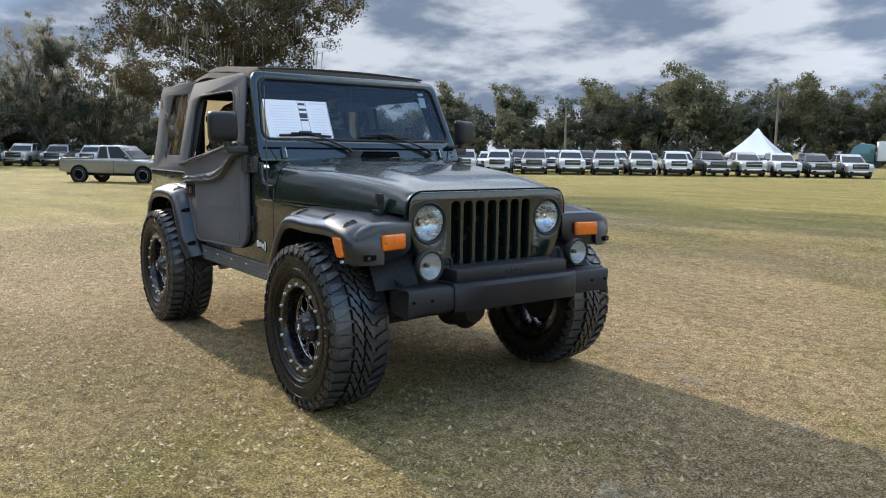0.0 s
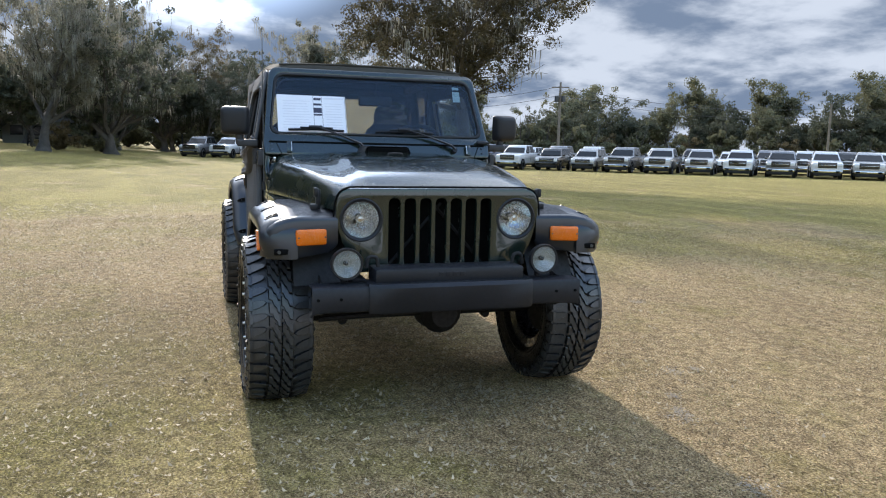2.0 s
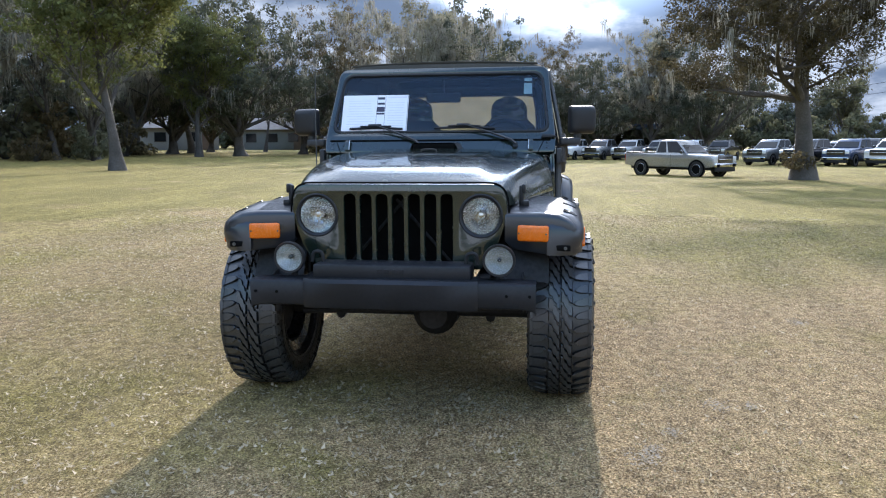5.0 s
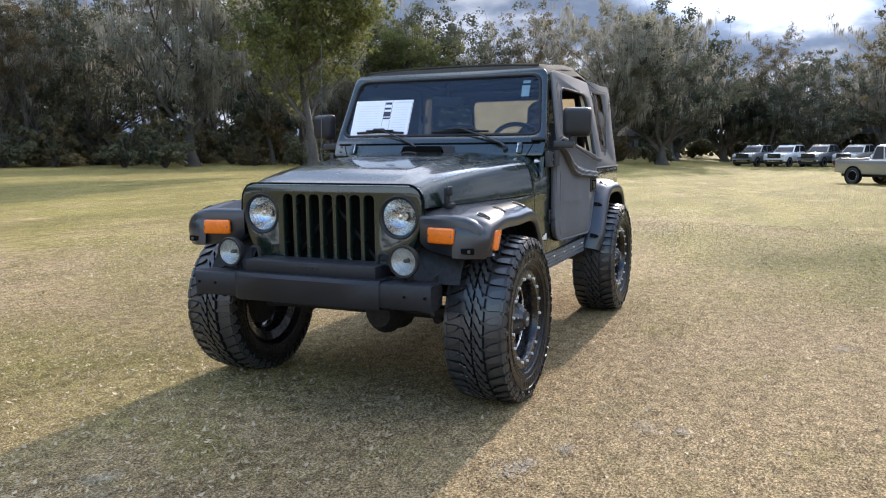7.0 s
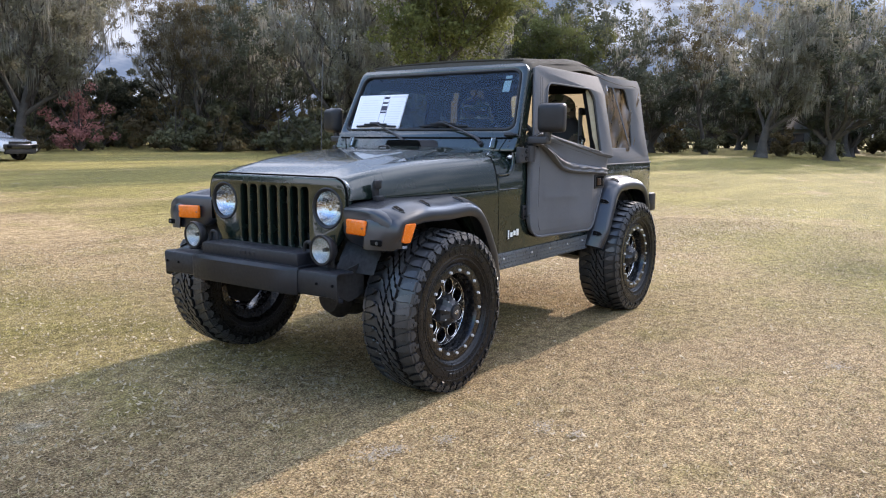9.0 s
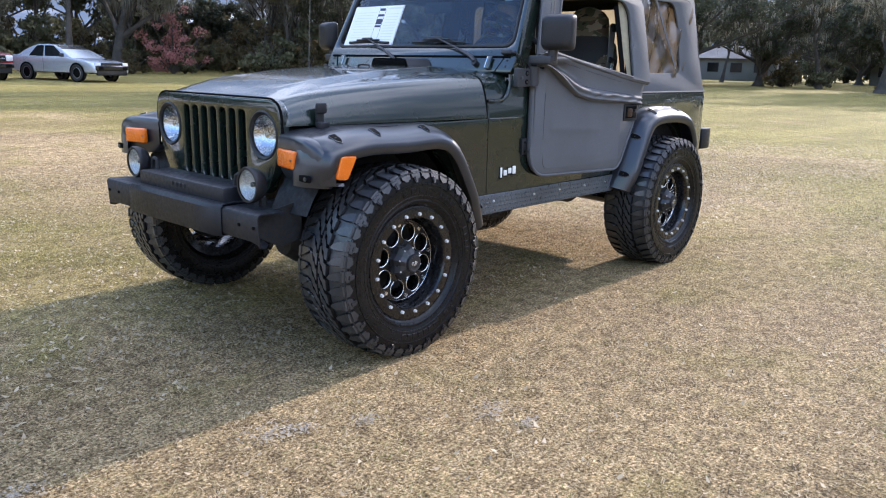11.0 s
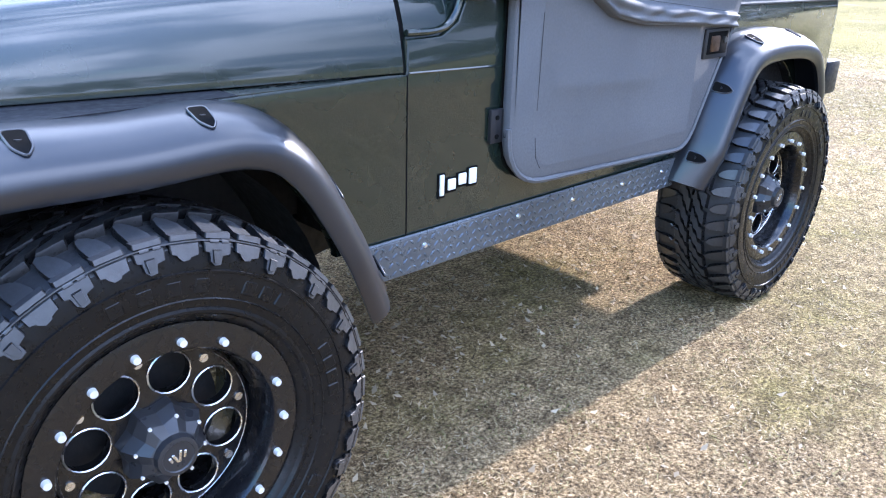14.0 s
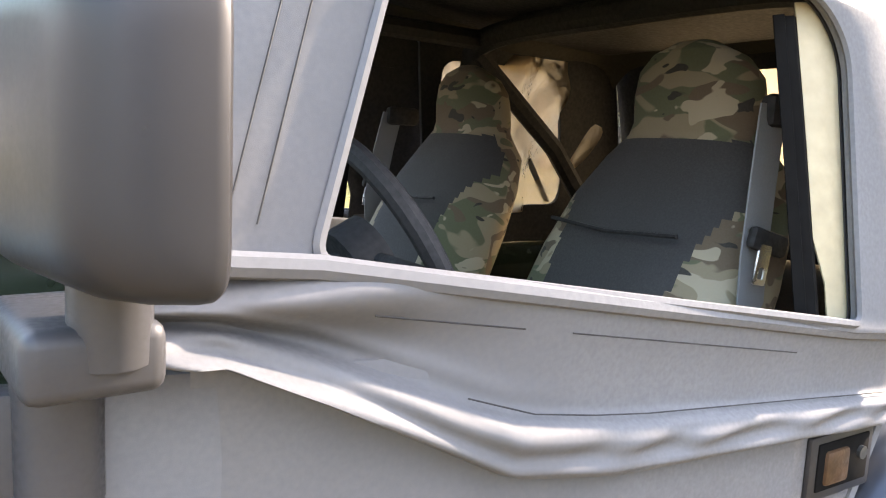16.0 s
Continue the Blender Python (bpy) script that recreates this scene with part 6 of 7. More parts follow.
def panel(pts, out=0.012):
    """A window: a quad shrunk and set proud along its normal."""
    p = [Vector(q) for q in pts]
    n = (p[1] - p[0]).cross(p[2] - p[0]).normalized() * out
    bm = bmesh.new()
    a = [bm.verts.new(q + n) for q in p]
    b = [bm.verts.new(q - n * 0.5) for q in p]
    bm.faces.new(a)
    for i in range(4):
        bm.faces.new((a[i], a[(i + 1) % 4], b[(i + 1) % 4], b[i]))
    return bm


def vehicle(name, label, category, pnt, outline, wheels, r, half, cab, belt, splits, truck_bed=None, nose=None, group="", roof=None):
    """A parked vehicle, nose along +x. outline: lower body side view; cab: (base front, base rear, top front, top rear, top z); belt: base z."""
    ob = empty(name, label, category, group)
    pts = []
    for x, z in outline:
        pts.append((x, z))
    body = plate(pts, [], half * 2, XZ, 0.07)
    hull = part("body", body, pnt, ob, smooth=45)
    # black discs on the solid body: shade of the wheel openings put into colour
    for wx in wheels:
        for s in (1, -1):
            part("wheel_arch", moved(cyl(r * 1.18, 0.03, 24), shift(wx, s * (half - 0.010), r * 1.02) @ turned(90, "X")), VOID, ob)
    tm, rmesh = wheel_pair_meshes(r, 0.25)
    for wx in wheels:
        for s in (1, -1):
            wh = part("wheel", tm, CAR_TYRE, ob, at=shift(wx, s * (half - 0.10), r) @ turned(0 if s > 0 else 180, "Z"))
            part("rim", rmesh, CAR_RIM, wh)
    bf, br, tf, tr, tz = cab
    hb, ht = half - 0.04, half * 0.74
    side = roof or [(bf, belt - 0.03), (tf + 0.10, tz - 0.05), (tf - 0.12, tz), ((tf + tr) / 2, tz + 0.015), (tr + 0.10, tz), (tr - 0.02, tz - 0.06), (br, belt - 0.03)]
    c = plate(rounded(side, 0.08, 3), [], hb * 2, XZ, 0.04)
    for vt in c.vertices:
        k = max(0.0, (vt.co.z - belt) / (tz - belt))
        vt.co.y *= lerp(1.0, ht / hb, min(1.0, k))
    part("cab", c, pnt, ob, smooth=40)

    def at(u, w, z_t):
        """A point on the cab side: u along, w side, z_t height share."""
        x = lerp(lerp(bf, br, u), lerp(tf, tr, u), z_t)
        return (x, w * lerp(hb, ht, z_t), lerp(belt, tz, z_t))
    g = 0.10
    part("windscreen", panel([at(0, 0.90, g), at(0, 0.90, 1 - g), at(0, -0.90, 1 - g), at(0, -0.90, g)]), DARK_GLASS, ob)
    part("rear_window", panel([at(1, -0.86, g), at(1, -0.86, 1 - g), at(1, 0.86, 1 - g), at(1, 0.86, g)]), DARK_GLASS, ob)
    for s in (1, -1):
        for u0, u1 in splits:
            q = [at(u0, s, g), at(u1, s, g), at(u1, s, 1 - g), at(u0, s, 1 - g)]
            part("side_window", panel(q if s > 0 else q[::-1]), DARK_GLASS, ob)
        part("door_mirror", box((lerp(bf, tf, 0.25) - 0.05, s * (half + 0.10), belt + 0.10), (0.10, 0.20, 0.16), 0.04, 2), BLACK_P, ob)
        part("door_line", box((lerp(bf, br, 0.5), s * (half + 0.002), belt - 0.30), (0.012, 0.006, 0.55), 0.0), VOID, ob)
    xf = max(p[0] for p in outline)
    xr = min(p[0] for p in outline)
    zf = nose or belt - 0.22
    part("grille", box((xf - 0.005, 0, zf), (0.05, half * 1.22, 0.40 if truck_bed else 0.26), 0.02), BLACK_P, ob)
    for k in range(3):
        part("grille_bar", box((xf + 0.022, 0, zf - 0.11 + 0.11 * k), (0.02, half * 1.1, 0.03), 0.008), CHROME if k % 2 else BLACK_P, ob)
    part("front_bumper", box((xf + 0.005, 0, 0.55), (0.12, half * 1.86, 0.20), 0.05), CHROME if truck_bed else BLACK_P, ob)
    part("rear_bumper", box((xr, 0, 0.58), (0.12, half * 1.86, 0.18), 0.05), CHROME if truck_bed else pnt, ob)
    for s in (1, -1):
        part("headlamp", box((xf - 0.03, s * half * 0.78, zf + 0.02), (0.10, half * 0.30, 0.24), 0.04), LAMP_CLEAR, ob)
        part("tail_lamp", box((xr + 0.03, s * half * 0.92, zf + 0.06), (0.08, half * 0.14, 0.34), 0.03), LAMP_RED, ob)
    if truck_bed:
        x0, x1, z = truck_bed
        # black sheet on the closed body, painted for the shade inside an open bed
        part("bed_opening", box(((x0 + x1) / 2, 0, z + 0.003), (abs(x1 - x0) - 0.16, half * 1.7, 0.012), 0.0), VOID, ob)
        for s in (1, -1):
            part("bed_rail", box(((x0 + x1) / 2, s * (half - 0.06), z + 0.02), (abs(x1 - x0), 0.09, 0.05), 0.015), BLACK_P, ob)
    part("front_valance", box((xf - 0.03, 0, 0.36), (0.10, half * 1.7, 0.22), 0.03), CHASSIS, ob)
    for s in (1, -1):
        part("fog_recess", box((xf + 0.05, s * half * 0.68, 0.54), (0.06, half * 0.26, 0.12), 0.02), VOID, ob)
    part("underbody", box(((xf + xr) / 2, 0, 0.42), (xf - xr - 0.5, half * 1.6, 0.2), 0.02), CHASSIS, ob)
    return ob


def arched(front, rear, wheels, r, low):
    """The lower line with wheel cuts, from nose to tail."""
    out = [(front, low + 0.06)]
    for wx in wheels:
        out += [(wx + r * 1.2 * math.cos(radians(a)), max(low, r + r * 1.15 * math.sin(radians(a)))) for a in (0, 35, 70, 110, 145, 180)]
    return out + [(rear, low + 0.10)]


def full_pickup(pnt, colour):
    w = (1.98, -1.72)
    top = [(-2.95, 1.30), (-0.98, 1.32), (1.30, 1.30), (1.42, 1.27), (2.70, 1.18), (2.93, 1.06)]
    out = [(2.95, 1.0)] + arched(2.93, -2.95, w, 0.40, 0.46) + top
    return vehicle("pickup_truck", colour + " full-size crew-cab pickup parked in a row", "pickup truck", pnt, out, w, 0.40, 1.0, (1.42, -1.02, 0.55, -0.92, 1.94), 1.26, ((0.04, 0.46), (0.52, 0.95)), (-2.92, -1.05, 1.32), 0.98, "parked pickup row")


def suv(pnt, colour, group="parked pickup row"):
    w = (1.50, -1.45)
    top = [(-2.48, 1.10), (-2.4, 1.16), (1.15, 1.16), (1.25, 1.12), (2.2, 1.03), (2.42, 0.90)]
    out = [(2.44, 0.85)] + arched(2.42, -2.48, w, 0.36, 0.40) + top
    return vehicle("suv", colour + " sport utility car parked on grass", "car", pnt, out, w, 0.36, 0.95, (1.25, -2.40, 0.45, -2.15, 1.76), 1.12, ((0.03, 0.34), (0.38, 0.66), (0.70, 0.95)), None, 0.82, group)


def sedan(pnt, colour):
    w = (1.45, -1.36)
    top = [(-2.42, 0.90), (-2.36, 0.99), (-2.0, 1.03), (-1.0, 0.99), (0.95, 0.95), (1.30, 0.92), (1.9, 0.83), (2.22, 0.74), (2.38, 0.64)]
    out = [(2.42, 0.58)] + arched(2.40, -2.40, w, 0.335, 0.30) + top
    return vehicle("sedan", colour + " four-door sedan parked at the wood's edge", "car", pnt, out, w, 0.335, 0.92, (1.12, -1.85, 0.10, -1.05, 1.455), 0.93, ((0.10, 0.47), (0.51, 0.80)), None, 0.62, "", [(1.25, 0.90), (0.55, 1.25), (0.05, 1.42), (-0.45, 1.465), (-0.95, 1.44), (-1.45, 1.27), (-1.98, 0.98), (-1.98, 0.90)])


def small_pickup(pnt):
    w = (1.62, -1.55)
    top = [(-2.55, 1.08), (-0.78, 1.08), (1.0, 1.06), (1.15, 1.04), (2.30, 0.96), (2.50, 0.84)]
    out = [(2.52, 0.78)] + arched(2.50, -2.55, w, 0.36, 0.42) + top
    return vehicle("small_pickup", "older silver extended-cab pickup parked on the grass", "pickup truck", pnt, out, w, 0.36, 0.88, (1.12, -0.75, 0.35, -0.62, 1.68), 1.04, ((0.05, 0.58), (0.64, 0.94)), (-2.5, -0.80, 1.08), 0.80)


def park(ob, x, y, heading):
    ob.matrix_basis = shift(x, y, ground_z(x, y)) @ turned(heading, "Z")
    return ob


def park_copy(ob, x, y, heading, label=""):
    c = copy_thing(ob, shift(x, y, ground_z(x, y)) @ turned(heading, "Z"))
    if label:
        c["label"] = label
    return c


# the long row: from (-56, 15.5) towards (-24.5, 49.5), noses towards the field
ROW_DIR = Vector((0.583, 0.812, 0)).normalized()
ROW_START, ROW_HEAD = Vector((-54.5, 24.5, 0)), -43.0
trucks = {"w": full_pickup(WHITE_P, "white"), "g": full_pickup(GREY_P, "dark grey"), "b": full_pickup(BLACK_P, "black"), "u": full_pickup(BLUE_P, "dark blue"), "s": full_pickup(SILVER_P, "silver")}
suvs = {"S": suv(SILVER_P, "silver"), "B": suv(BLACK_P, "black"), "W": suv(WHITE_P, "white")}
used = set()


def put(key, x, y, heading):
    src = trucks.get(key) or suvs[key]
    if key in used:
        return park_copy(src, x, y, heading)
    used.add(key)
    return park(src, x, y, heading)


for i, key in enumerate("gbuwBSgsswgwsswbswbs"):
    d = (i - 3) * 2.85
    p = ROW_START + ROW_DIR * d
    put(key, p.x, p.y, ROW_HEAD + random.uniform(-3, 3))
for i, key in enumerate("bWgwBwbWgwbwBw"):
    p = ROW_START + ROW_DIR * ((i - 2) * 2.9 + 1.3) - Vector((0.733, -0.68, 0)) * 7.4
    put(key, p.x, p.y, ROW_HEAD + random.uniform(-3, 3))
# the short row beyond
for i, key in enumerate("gwgsgwb"):
    put(key, -74.0 + 0.3 * i, -0.2 + 2.75 * i, -26 + random.uniform(-3, 3))
for i, key in enumerate("WSwB"):
    put(key, -66.0 - i, 22.0 + 3.0 * i, -30)
park(small_pickup(SILVER_P), -34.0, 6.5, 44.0)
park(sedan(LSILVER_P, "bright silver"), -11.3, -31.0, 110.0)
red = suv(RED_P, "red", "")
park(red, -7.5, -32.5, 104.0)

# articulated lorry far off: teal tractor, white trailer
lorry = empty("lorry", "teal lorry with a long white box trailer far off", "truck")
TEAL = paint("teal_paint", (0.01, 0.12, 0.15))
part("trailer_box", box((-8.0, 0, 2.5), (14.0, 2.6, 2.9), 0.04), material("trailer_white", (0.70, 0.72, 0.75), rough=0.45, var=0.06, bump=0.05), lorry)
part("trailer_mark", box((-4.2, -1.305, 3.2), (2.2, 0.01, 0.5), 0.0), BLUE_P, lorry)
cabm = plate([(-0.6, 0.6), (-0.6, 3.4), (1.2, 3.7), (2.3, 3.0), (2.7, 2.0), (4.2, 1.75), (4.4, 0.6)], [], 2.4, XZ, 0.12)
part("tractor", cabm, TEAL, lorry)
part("windscreen", panel([(2.36, -1.0, 2.95), (2.36, 1.0, 2.95), (2.74, 1.0, 2.1), (2.74, -1.0, 2.1)], 0.03), DARK_GLASS, lorry)
part("side_window", box((1.7, -1.21, 2.4), (0.9, 0.02, 0.7), 0.0), DARK_GLASS, lorry)
for wx in (3.4, 0.0, -1.2, -12.5, -13.7):
    for s in (1, -1):
        part("wheel", moved(cyl(0.5, 0.3, 20), shift(wx, s * 1.1, 0.5) @ turned(90, "X")), CAR_TYRE, lorry)
lorry.matrix_basis = shift(-52.0, 117.5, ground_z(-52, 117)) @ turned(208, "Z")

# white peaked tent
tent = empty("canopy_tent", "white peaked canopy tent behind the parked trucks", "tent")
TENTC = leafy("tent_fabric", (0.72, 0.74, 0.78), (0.80, 0.82, 0.86), 0.3, var=0.04)
rows = []
for f, z in ((1.0, 1.85), (1.0, 2.1), (0.74, 2.55), (0.46, 3.15), (0.20, 3.8), (0.03, 4.35)):
    rows.append([(2.15 * f * sx, 2.15 * f * sy, z) for sx, sy in ((1, 1), (0, 1.0), (-1, 1), (-1.0, 0), (-1, -1), (0, -1.0), (1, -1), (1.0, 0))])
part("canopy", grid(rows, 0, True), TENTC, tent, smooth=20)
for sx in (1, -1):
    for sy in (1, -1):
        part("leg", tube([(2.1 * sx, 2.1 * sy, 0), (2.1 * sx, 2.1 * sy, 2.0)], 0.05, 8), STEEL, tent)
tent.matrix_basis = shift(-34.6, 59.2, ground_z(-36, 62) - 0.3) @ turned(20, "Z")

# ---- trees ----
BARK = material("grey_bark", (0.085, 0.075, 0.066), rough=0.9, var=0.4, big=2.0, fine=18, bump=0.8, bump_scale=25, depth=0.05)
LEAF_OAK = leafy("oak_leaves", (0.150, 0.145, 0.105), (0.25, 0.24, 0.175), 0.42)
LEAF_DRY = leafy("autumn_olive_leaves", (0.085, 0.070, 0.04), (0.15, 0.12, 0.065), 0.35)
LEAF_DARK = leafy("dark_wood_leaves", (0.054, 0.060, 0.042), (0.098, 0.106, 0.073), 0.35)
LEAF_OLIVE = leafy("olive_wood_leaves", (0.088, 0.090, 0.054), (0.150, 0.150, 0.090), 0.4)
LEAF_FIELD = leafy("brown_olive_leaves", (0.05, 0.043, 0.026), (0.095, 0.08, 0.045), 0.3)
LEAF_GREEN = leafy("bright_green_leaves", (0.075, 0.09, 0.032), (0.15, 0.16, 0.06), 0.4)
LEAF_PINK = leafy("pink_blossom", (0.30, 0.13, 0.13), (0.45, 0.22, 0.20), 0.35)
MOSS = leafy("hanging_moss", (0.19, 0.182, 0.15), (0.29, 0.275, 0.23), 0.40)


def grow(seed, height, trunk_r, fork, spread, limbs, levels=3, lean=0.0, twist=0.35, up=0.35, bole=0.4, limb=0.42):
    """Branch polylines (points, radii) and the tips with their levels."""
    r = random.Random(seed)
    lines, tips = [], []

    def branch(p, d, length, rad, level):
        n = (7, 5, 4, 3, 3)[level]
        pts, rads = [p.copy()], [rad]
        for i in range(n):
            d = (d + Vector((r.uniform(-1, 1), r.uniform(-1, 1), r.uniform(-0.6, 0.8))) * twist * (0.4 if level == 0 else 0.75)).normalized()
            if level:
                d = (d + Vector((0, 0, up * 0.25))).normalized()
            p = p + d * (length / n)
            pts.append(p.copy())
            rads.append(rad * (1 - 0.62 * (i + 1) / n))
        lines.append((pts, rads, level))
        if level >= levels:
            tips.extend(pts[1:])
            return
        kids = limbs[level]
        for k in range(kids):
            j = n if k == 0 else r.randint(2 if level == 0 else 1, n)
            if level == 0 and k:
                j = max(j, int(n * fork))
            base = pts[j]
            a = 2 * math.pi * (k + r.random() * 0.6) / kids
            out = Vector((math.cos(a), math.sin(a), 0))
            w = r.uniform(0.6, 1.1) * (spread if level == 0 else 0.9)
            nd = (d * (0.5 if k else 0.9) + out * w + Vector((0, 0, up * r.uniform(0.2, 1)))).normalized()
            branch(base, nd, height * limb * r.uniform(0.75, 1.1) if level == 0 else length * r.uniform(0.5, 0.75), rads[j] * (0.75 if k == 0 else 0.6), level + 1)
        if level >= levels - 1:
            tips.extend(pts[2:])
    branch(Vector((0, 0, -0.1)), Vector((lean, 0, 1)).normalized(), height * bole, trunk_r, 0)
    return lines, tips


def wood_mesh(lines, name="trunk"):
    v, f = [], []
    for pts, rads, level in lines:
        n = (10, 6, 4, 3, 3)[level]
        base = len(v)
        for i, p in enumerate(pts):
            d = (pts[min(i + 1, len(pts) - 1)] - pts[max(0, i - 1)]).normalized()
            s = d.cross(Vector((0.31, 0.95, 0.1))).normalized()
            u = s.cross(d)
            flare_ = 1.0 + (0.7 if level == 0 and i == 0 else 0.12 if level == 0 and i == 1 else 0)
            for k in range(n):
                a = 2 * math.pi * k / n
                wob = 1 + 0.1 * math.sin(3 * a + i)
                v.append(p + (s * math.cos(a) + u * math.sin(a)) * max(0.008, rads[i]) * flare_ * wob)
        for i in range(len(pts) - 1):
            for k in range(n):
                f.append((base + i * n + k, base + i * n + (k + 1) % n, base + (i + 1) * n + (k + 1) % n, base + (i + 1) * n + k))
    return to_mesh(name, v, f)


def leaf_mesh(tips, count, puff, size, seed, flat=0.75, name="crown"):
    """Small leaves in rounded clumps round the tips, lying along the clump's surface."""
    g = np.random.default_rng(seed)
    t = np.array([tuple(p) for p in tips])
    clumps = t[g.integers(0, len(t), max(60, count // 48))]
    clumps = clumps + g.normal(0, 1, clumps.shape) * puff * 0.30
    rad = puff * g.uniform(0.35, 1.0, len(clumps))
    pick = g.choice(len(clumps), count, p=rad ** 2 / np.sum(rad ** 2))
    n = g.normal(0, 1, (count, 3))
    n /= np.linalg.norm(n, axis=1)[:, None]
    c = clumps[pick] + n * (rad[pick] * g.random(count) ** 0.42)[:, None] * np.array([1, 1, flat])
    c[:, 2] = np.maximum(c[:, 2], 0.12)
    up = n + g.normal(0, 0.45, (count, 3))
    a = np.cross(up, g.normal(0, 1, (count, 3)))
    a /= np.linalg.norm(a, axis=1)[:, None]
    b = np.cross(up, a)
    b /= np.linalg.norm(b, axis=1)[:, None]
    s = g.uniform(0.6, 1.4, count)[:, None] * size
    co = np.stack([c - a * s * 0.7 - b * s * 0.7, c + a * s, c - a * s * 0.5 + b * s * 0.8], 1)
    return quick_mesh(name, co.reshape(-1, 3), count, 3)


def moss_mesh(tips, count, seed, length=(0.4, 1.6), wide=0.024):
    """Hanging moss: beards of thin strands that share a root and a length."""
    g = np.random.default_rng(seed)
    t = np.array([tuple(p) for p in tips])
    roots = t[g.integers(0, len(t), max(20, count // 14))]
    root_len = g.uniform(length[0], length[1], len(roots)) * g.uniform(0.4, 1.0, len(roots))
    pick = g.integers(0, len(roots), count)
    p = roots[pick] + g.normal(0, 1, (count, 3)) * np.array([0.16, 0.16, 0.10])
    ln = root_len[pick] * g.uniform(0.5, 1.1, count)
    ln = np.minimum(ln, np.maximum(0.1, p[:, 2] - 0.8))
    yaw = g.random(count) * 2 * np.pi
    d = np.stack([np.cos(yaw), np.sin(yaw), np.zeros(count)], 1) * (g.uniform(0.5, 1.6, count) * wide)[:, None]
    sway = g.normal(0, 0.05, (count, 3)) * np.array([1, 1, 0])
    down = np.stack([np.zeros(count), np.zeros(count), -ln], 1)
    co = np.stack([p - d, p + d, p + d * 0.6 + down * 0.6 + sway, p + down + sway * 1.6], 1)
    return quick_mesh("moss", co.reshape(-1, 3), count, 4)


def tree(name, label, seed, height, trunk_r, fork, spread, limbs, leaf, leaves, puff, size, moss=0, levels=3, category="tree", up=0.35, moss_len=(0.4, 1.6), group="woodland trees", twist=0.35, bole=0.4, limb=0.42):
    lines, tips = grow(seed, height, trunk_r, fork, spread, limbs, levels, up=up, twist=twist, bole=bole, limb=limb)
    top = max(p.z for p in tips)
    k = height / top
    lines = [([p * k for p in pts], rads, lv) for pts, rads, lv in lines]
    tips = [p * k for p in tips]
    ob = empty(name, label, category, group)
    part("trunk", wood_mesh(lines), BARK, ob, smooth=60)
    if leaves:
        part("crown", leaf_mesh(tips, leaves, puff, size, seed), leaf, ob, smooth=0)
    if moss:
        part("moss", moss_mesh([p for p in tips if p.z > height * 0.25], moss, seed + 1, moss_len), MOSS, ob, "grey hanging moss", smooth=0)
    return ob


def bush(name, label, seed, height, wide, leaf, leaves, size):
    r = random.Random(seed)
    tips, lines = [], []
    for k in range(15):
        a, far = r.uniform(0, 6.28), r.uniform(0.15, 1)
        e = Vector((math.cos(a) * wide * far, math.sin(a) * wide * far, height * r.uniform(0.25, 1) * (1.15 - 0.45 * far)))
        pts = [Vector((0, 0, -0.05)), e * 0.5 + Vector((0, 0, height * 0.08)), e]
        lines.append((pts, [0.05, 0.03, 0.01], 2))
        tips += [e, e * 0.7, Vector((e.x, e.y, e.z * 0.35)), e * 0.45 + Vector((0, 0, 0.1))]
    ob = empty(name, label, "bush", "undergrowth")
    part("stem", wood_mesh(lines, "stem"), BARK, ob)
    part("foliage", leaf_mesh(tips, leaves, wide * 0.25, size, seed, 0.7, "foliage"), leaf, ob, smooth=0)
    return ob


# the big tree out in the field, by the parked vehicles
field_tree = tree("field_tree", "tall half-bare oak with olive leaves and hanging moss", 11, 15.0, 0.36, 0.40, 1.7, (9, 7, 5, 4), LEAF_FIELD, 70000, 0.50, 0.060, 2600, 4, moss_len=(0.3, 1.4), group="", twist=0.42, bole=0.80, limb=0.46, up=0.08)
field_tree.matrix_basis = shift(-29.3, 10.7, ground_z(-29, 10.7)) @ turned(70, "Z")
skirt = bush("field_tree_brush", "dry twiggy brush round the tree's foot", 4, 0.9, 1.0, LEAF_DRY, 500, 0.07)
skirt.matrix_basis = shift(-28.9, 10.5, 0)

oak_a = tree("oak_tree", "large grey-green oak draped with hanging moss", 3, 15.0, 0.42, 0.45, 1.1, (8, 6, 4), LEAF_OAK, 22000, 0.80, 0.095, 9000, moss_len=(0.5, 2.2), bole=0.38, limb=0.42, up=0.3)
oak_b = tree("oak_tree", "large grey-green oak draped with hanging moss", 8, 16.5, 0.36, 0.4, 0.9, (9, 6, 4), LEAF_OAK, 22000, 0.75, 0.095, 9000, moss_len=(0.5, 2.6), bole=0.45, limb=0.36, up=0.35)
oak_c = tree("oak_tree", "spreading dark oak with forked trunk", 21, 13.5, 0.40, 0.35, 1.3, (7, 6, 5), LEAF_DARK, 18000, 0.80, 0.115, 2500, bole=0.3, limb=0.48, up=0.3)
thin_a = tree("slender_tree", "slender half-bare tree with thin leaves", 31, 16.0, 0.20, 0.5, 0.8, (8, 5, 4), LEAF_DRY, 11000, 0.65, 0.075, 1800, bole=0.5, limb=0.30)
round_a = tree("broad_tree", "dense dark green broad-leaved tree", 41, 9.5, 0.28, 0.15, 1.3, (8, 5, 3), LEAF_DARK, 11500, 1.0, 0.150, bole=0.35, limb=0.40, up=0.25)
round_b = tree("broad_tree", "dense olive green broad-leaved tree", 47, 10.5, 0.28, 0.15, 1.1, (8, 5, 3), LEAF_OLIVE, 11500, 1.0, 0.150, bole=0.42, limb=0.36, up=0.3)
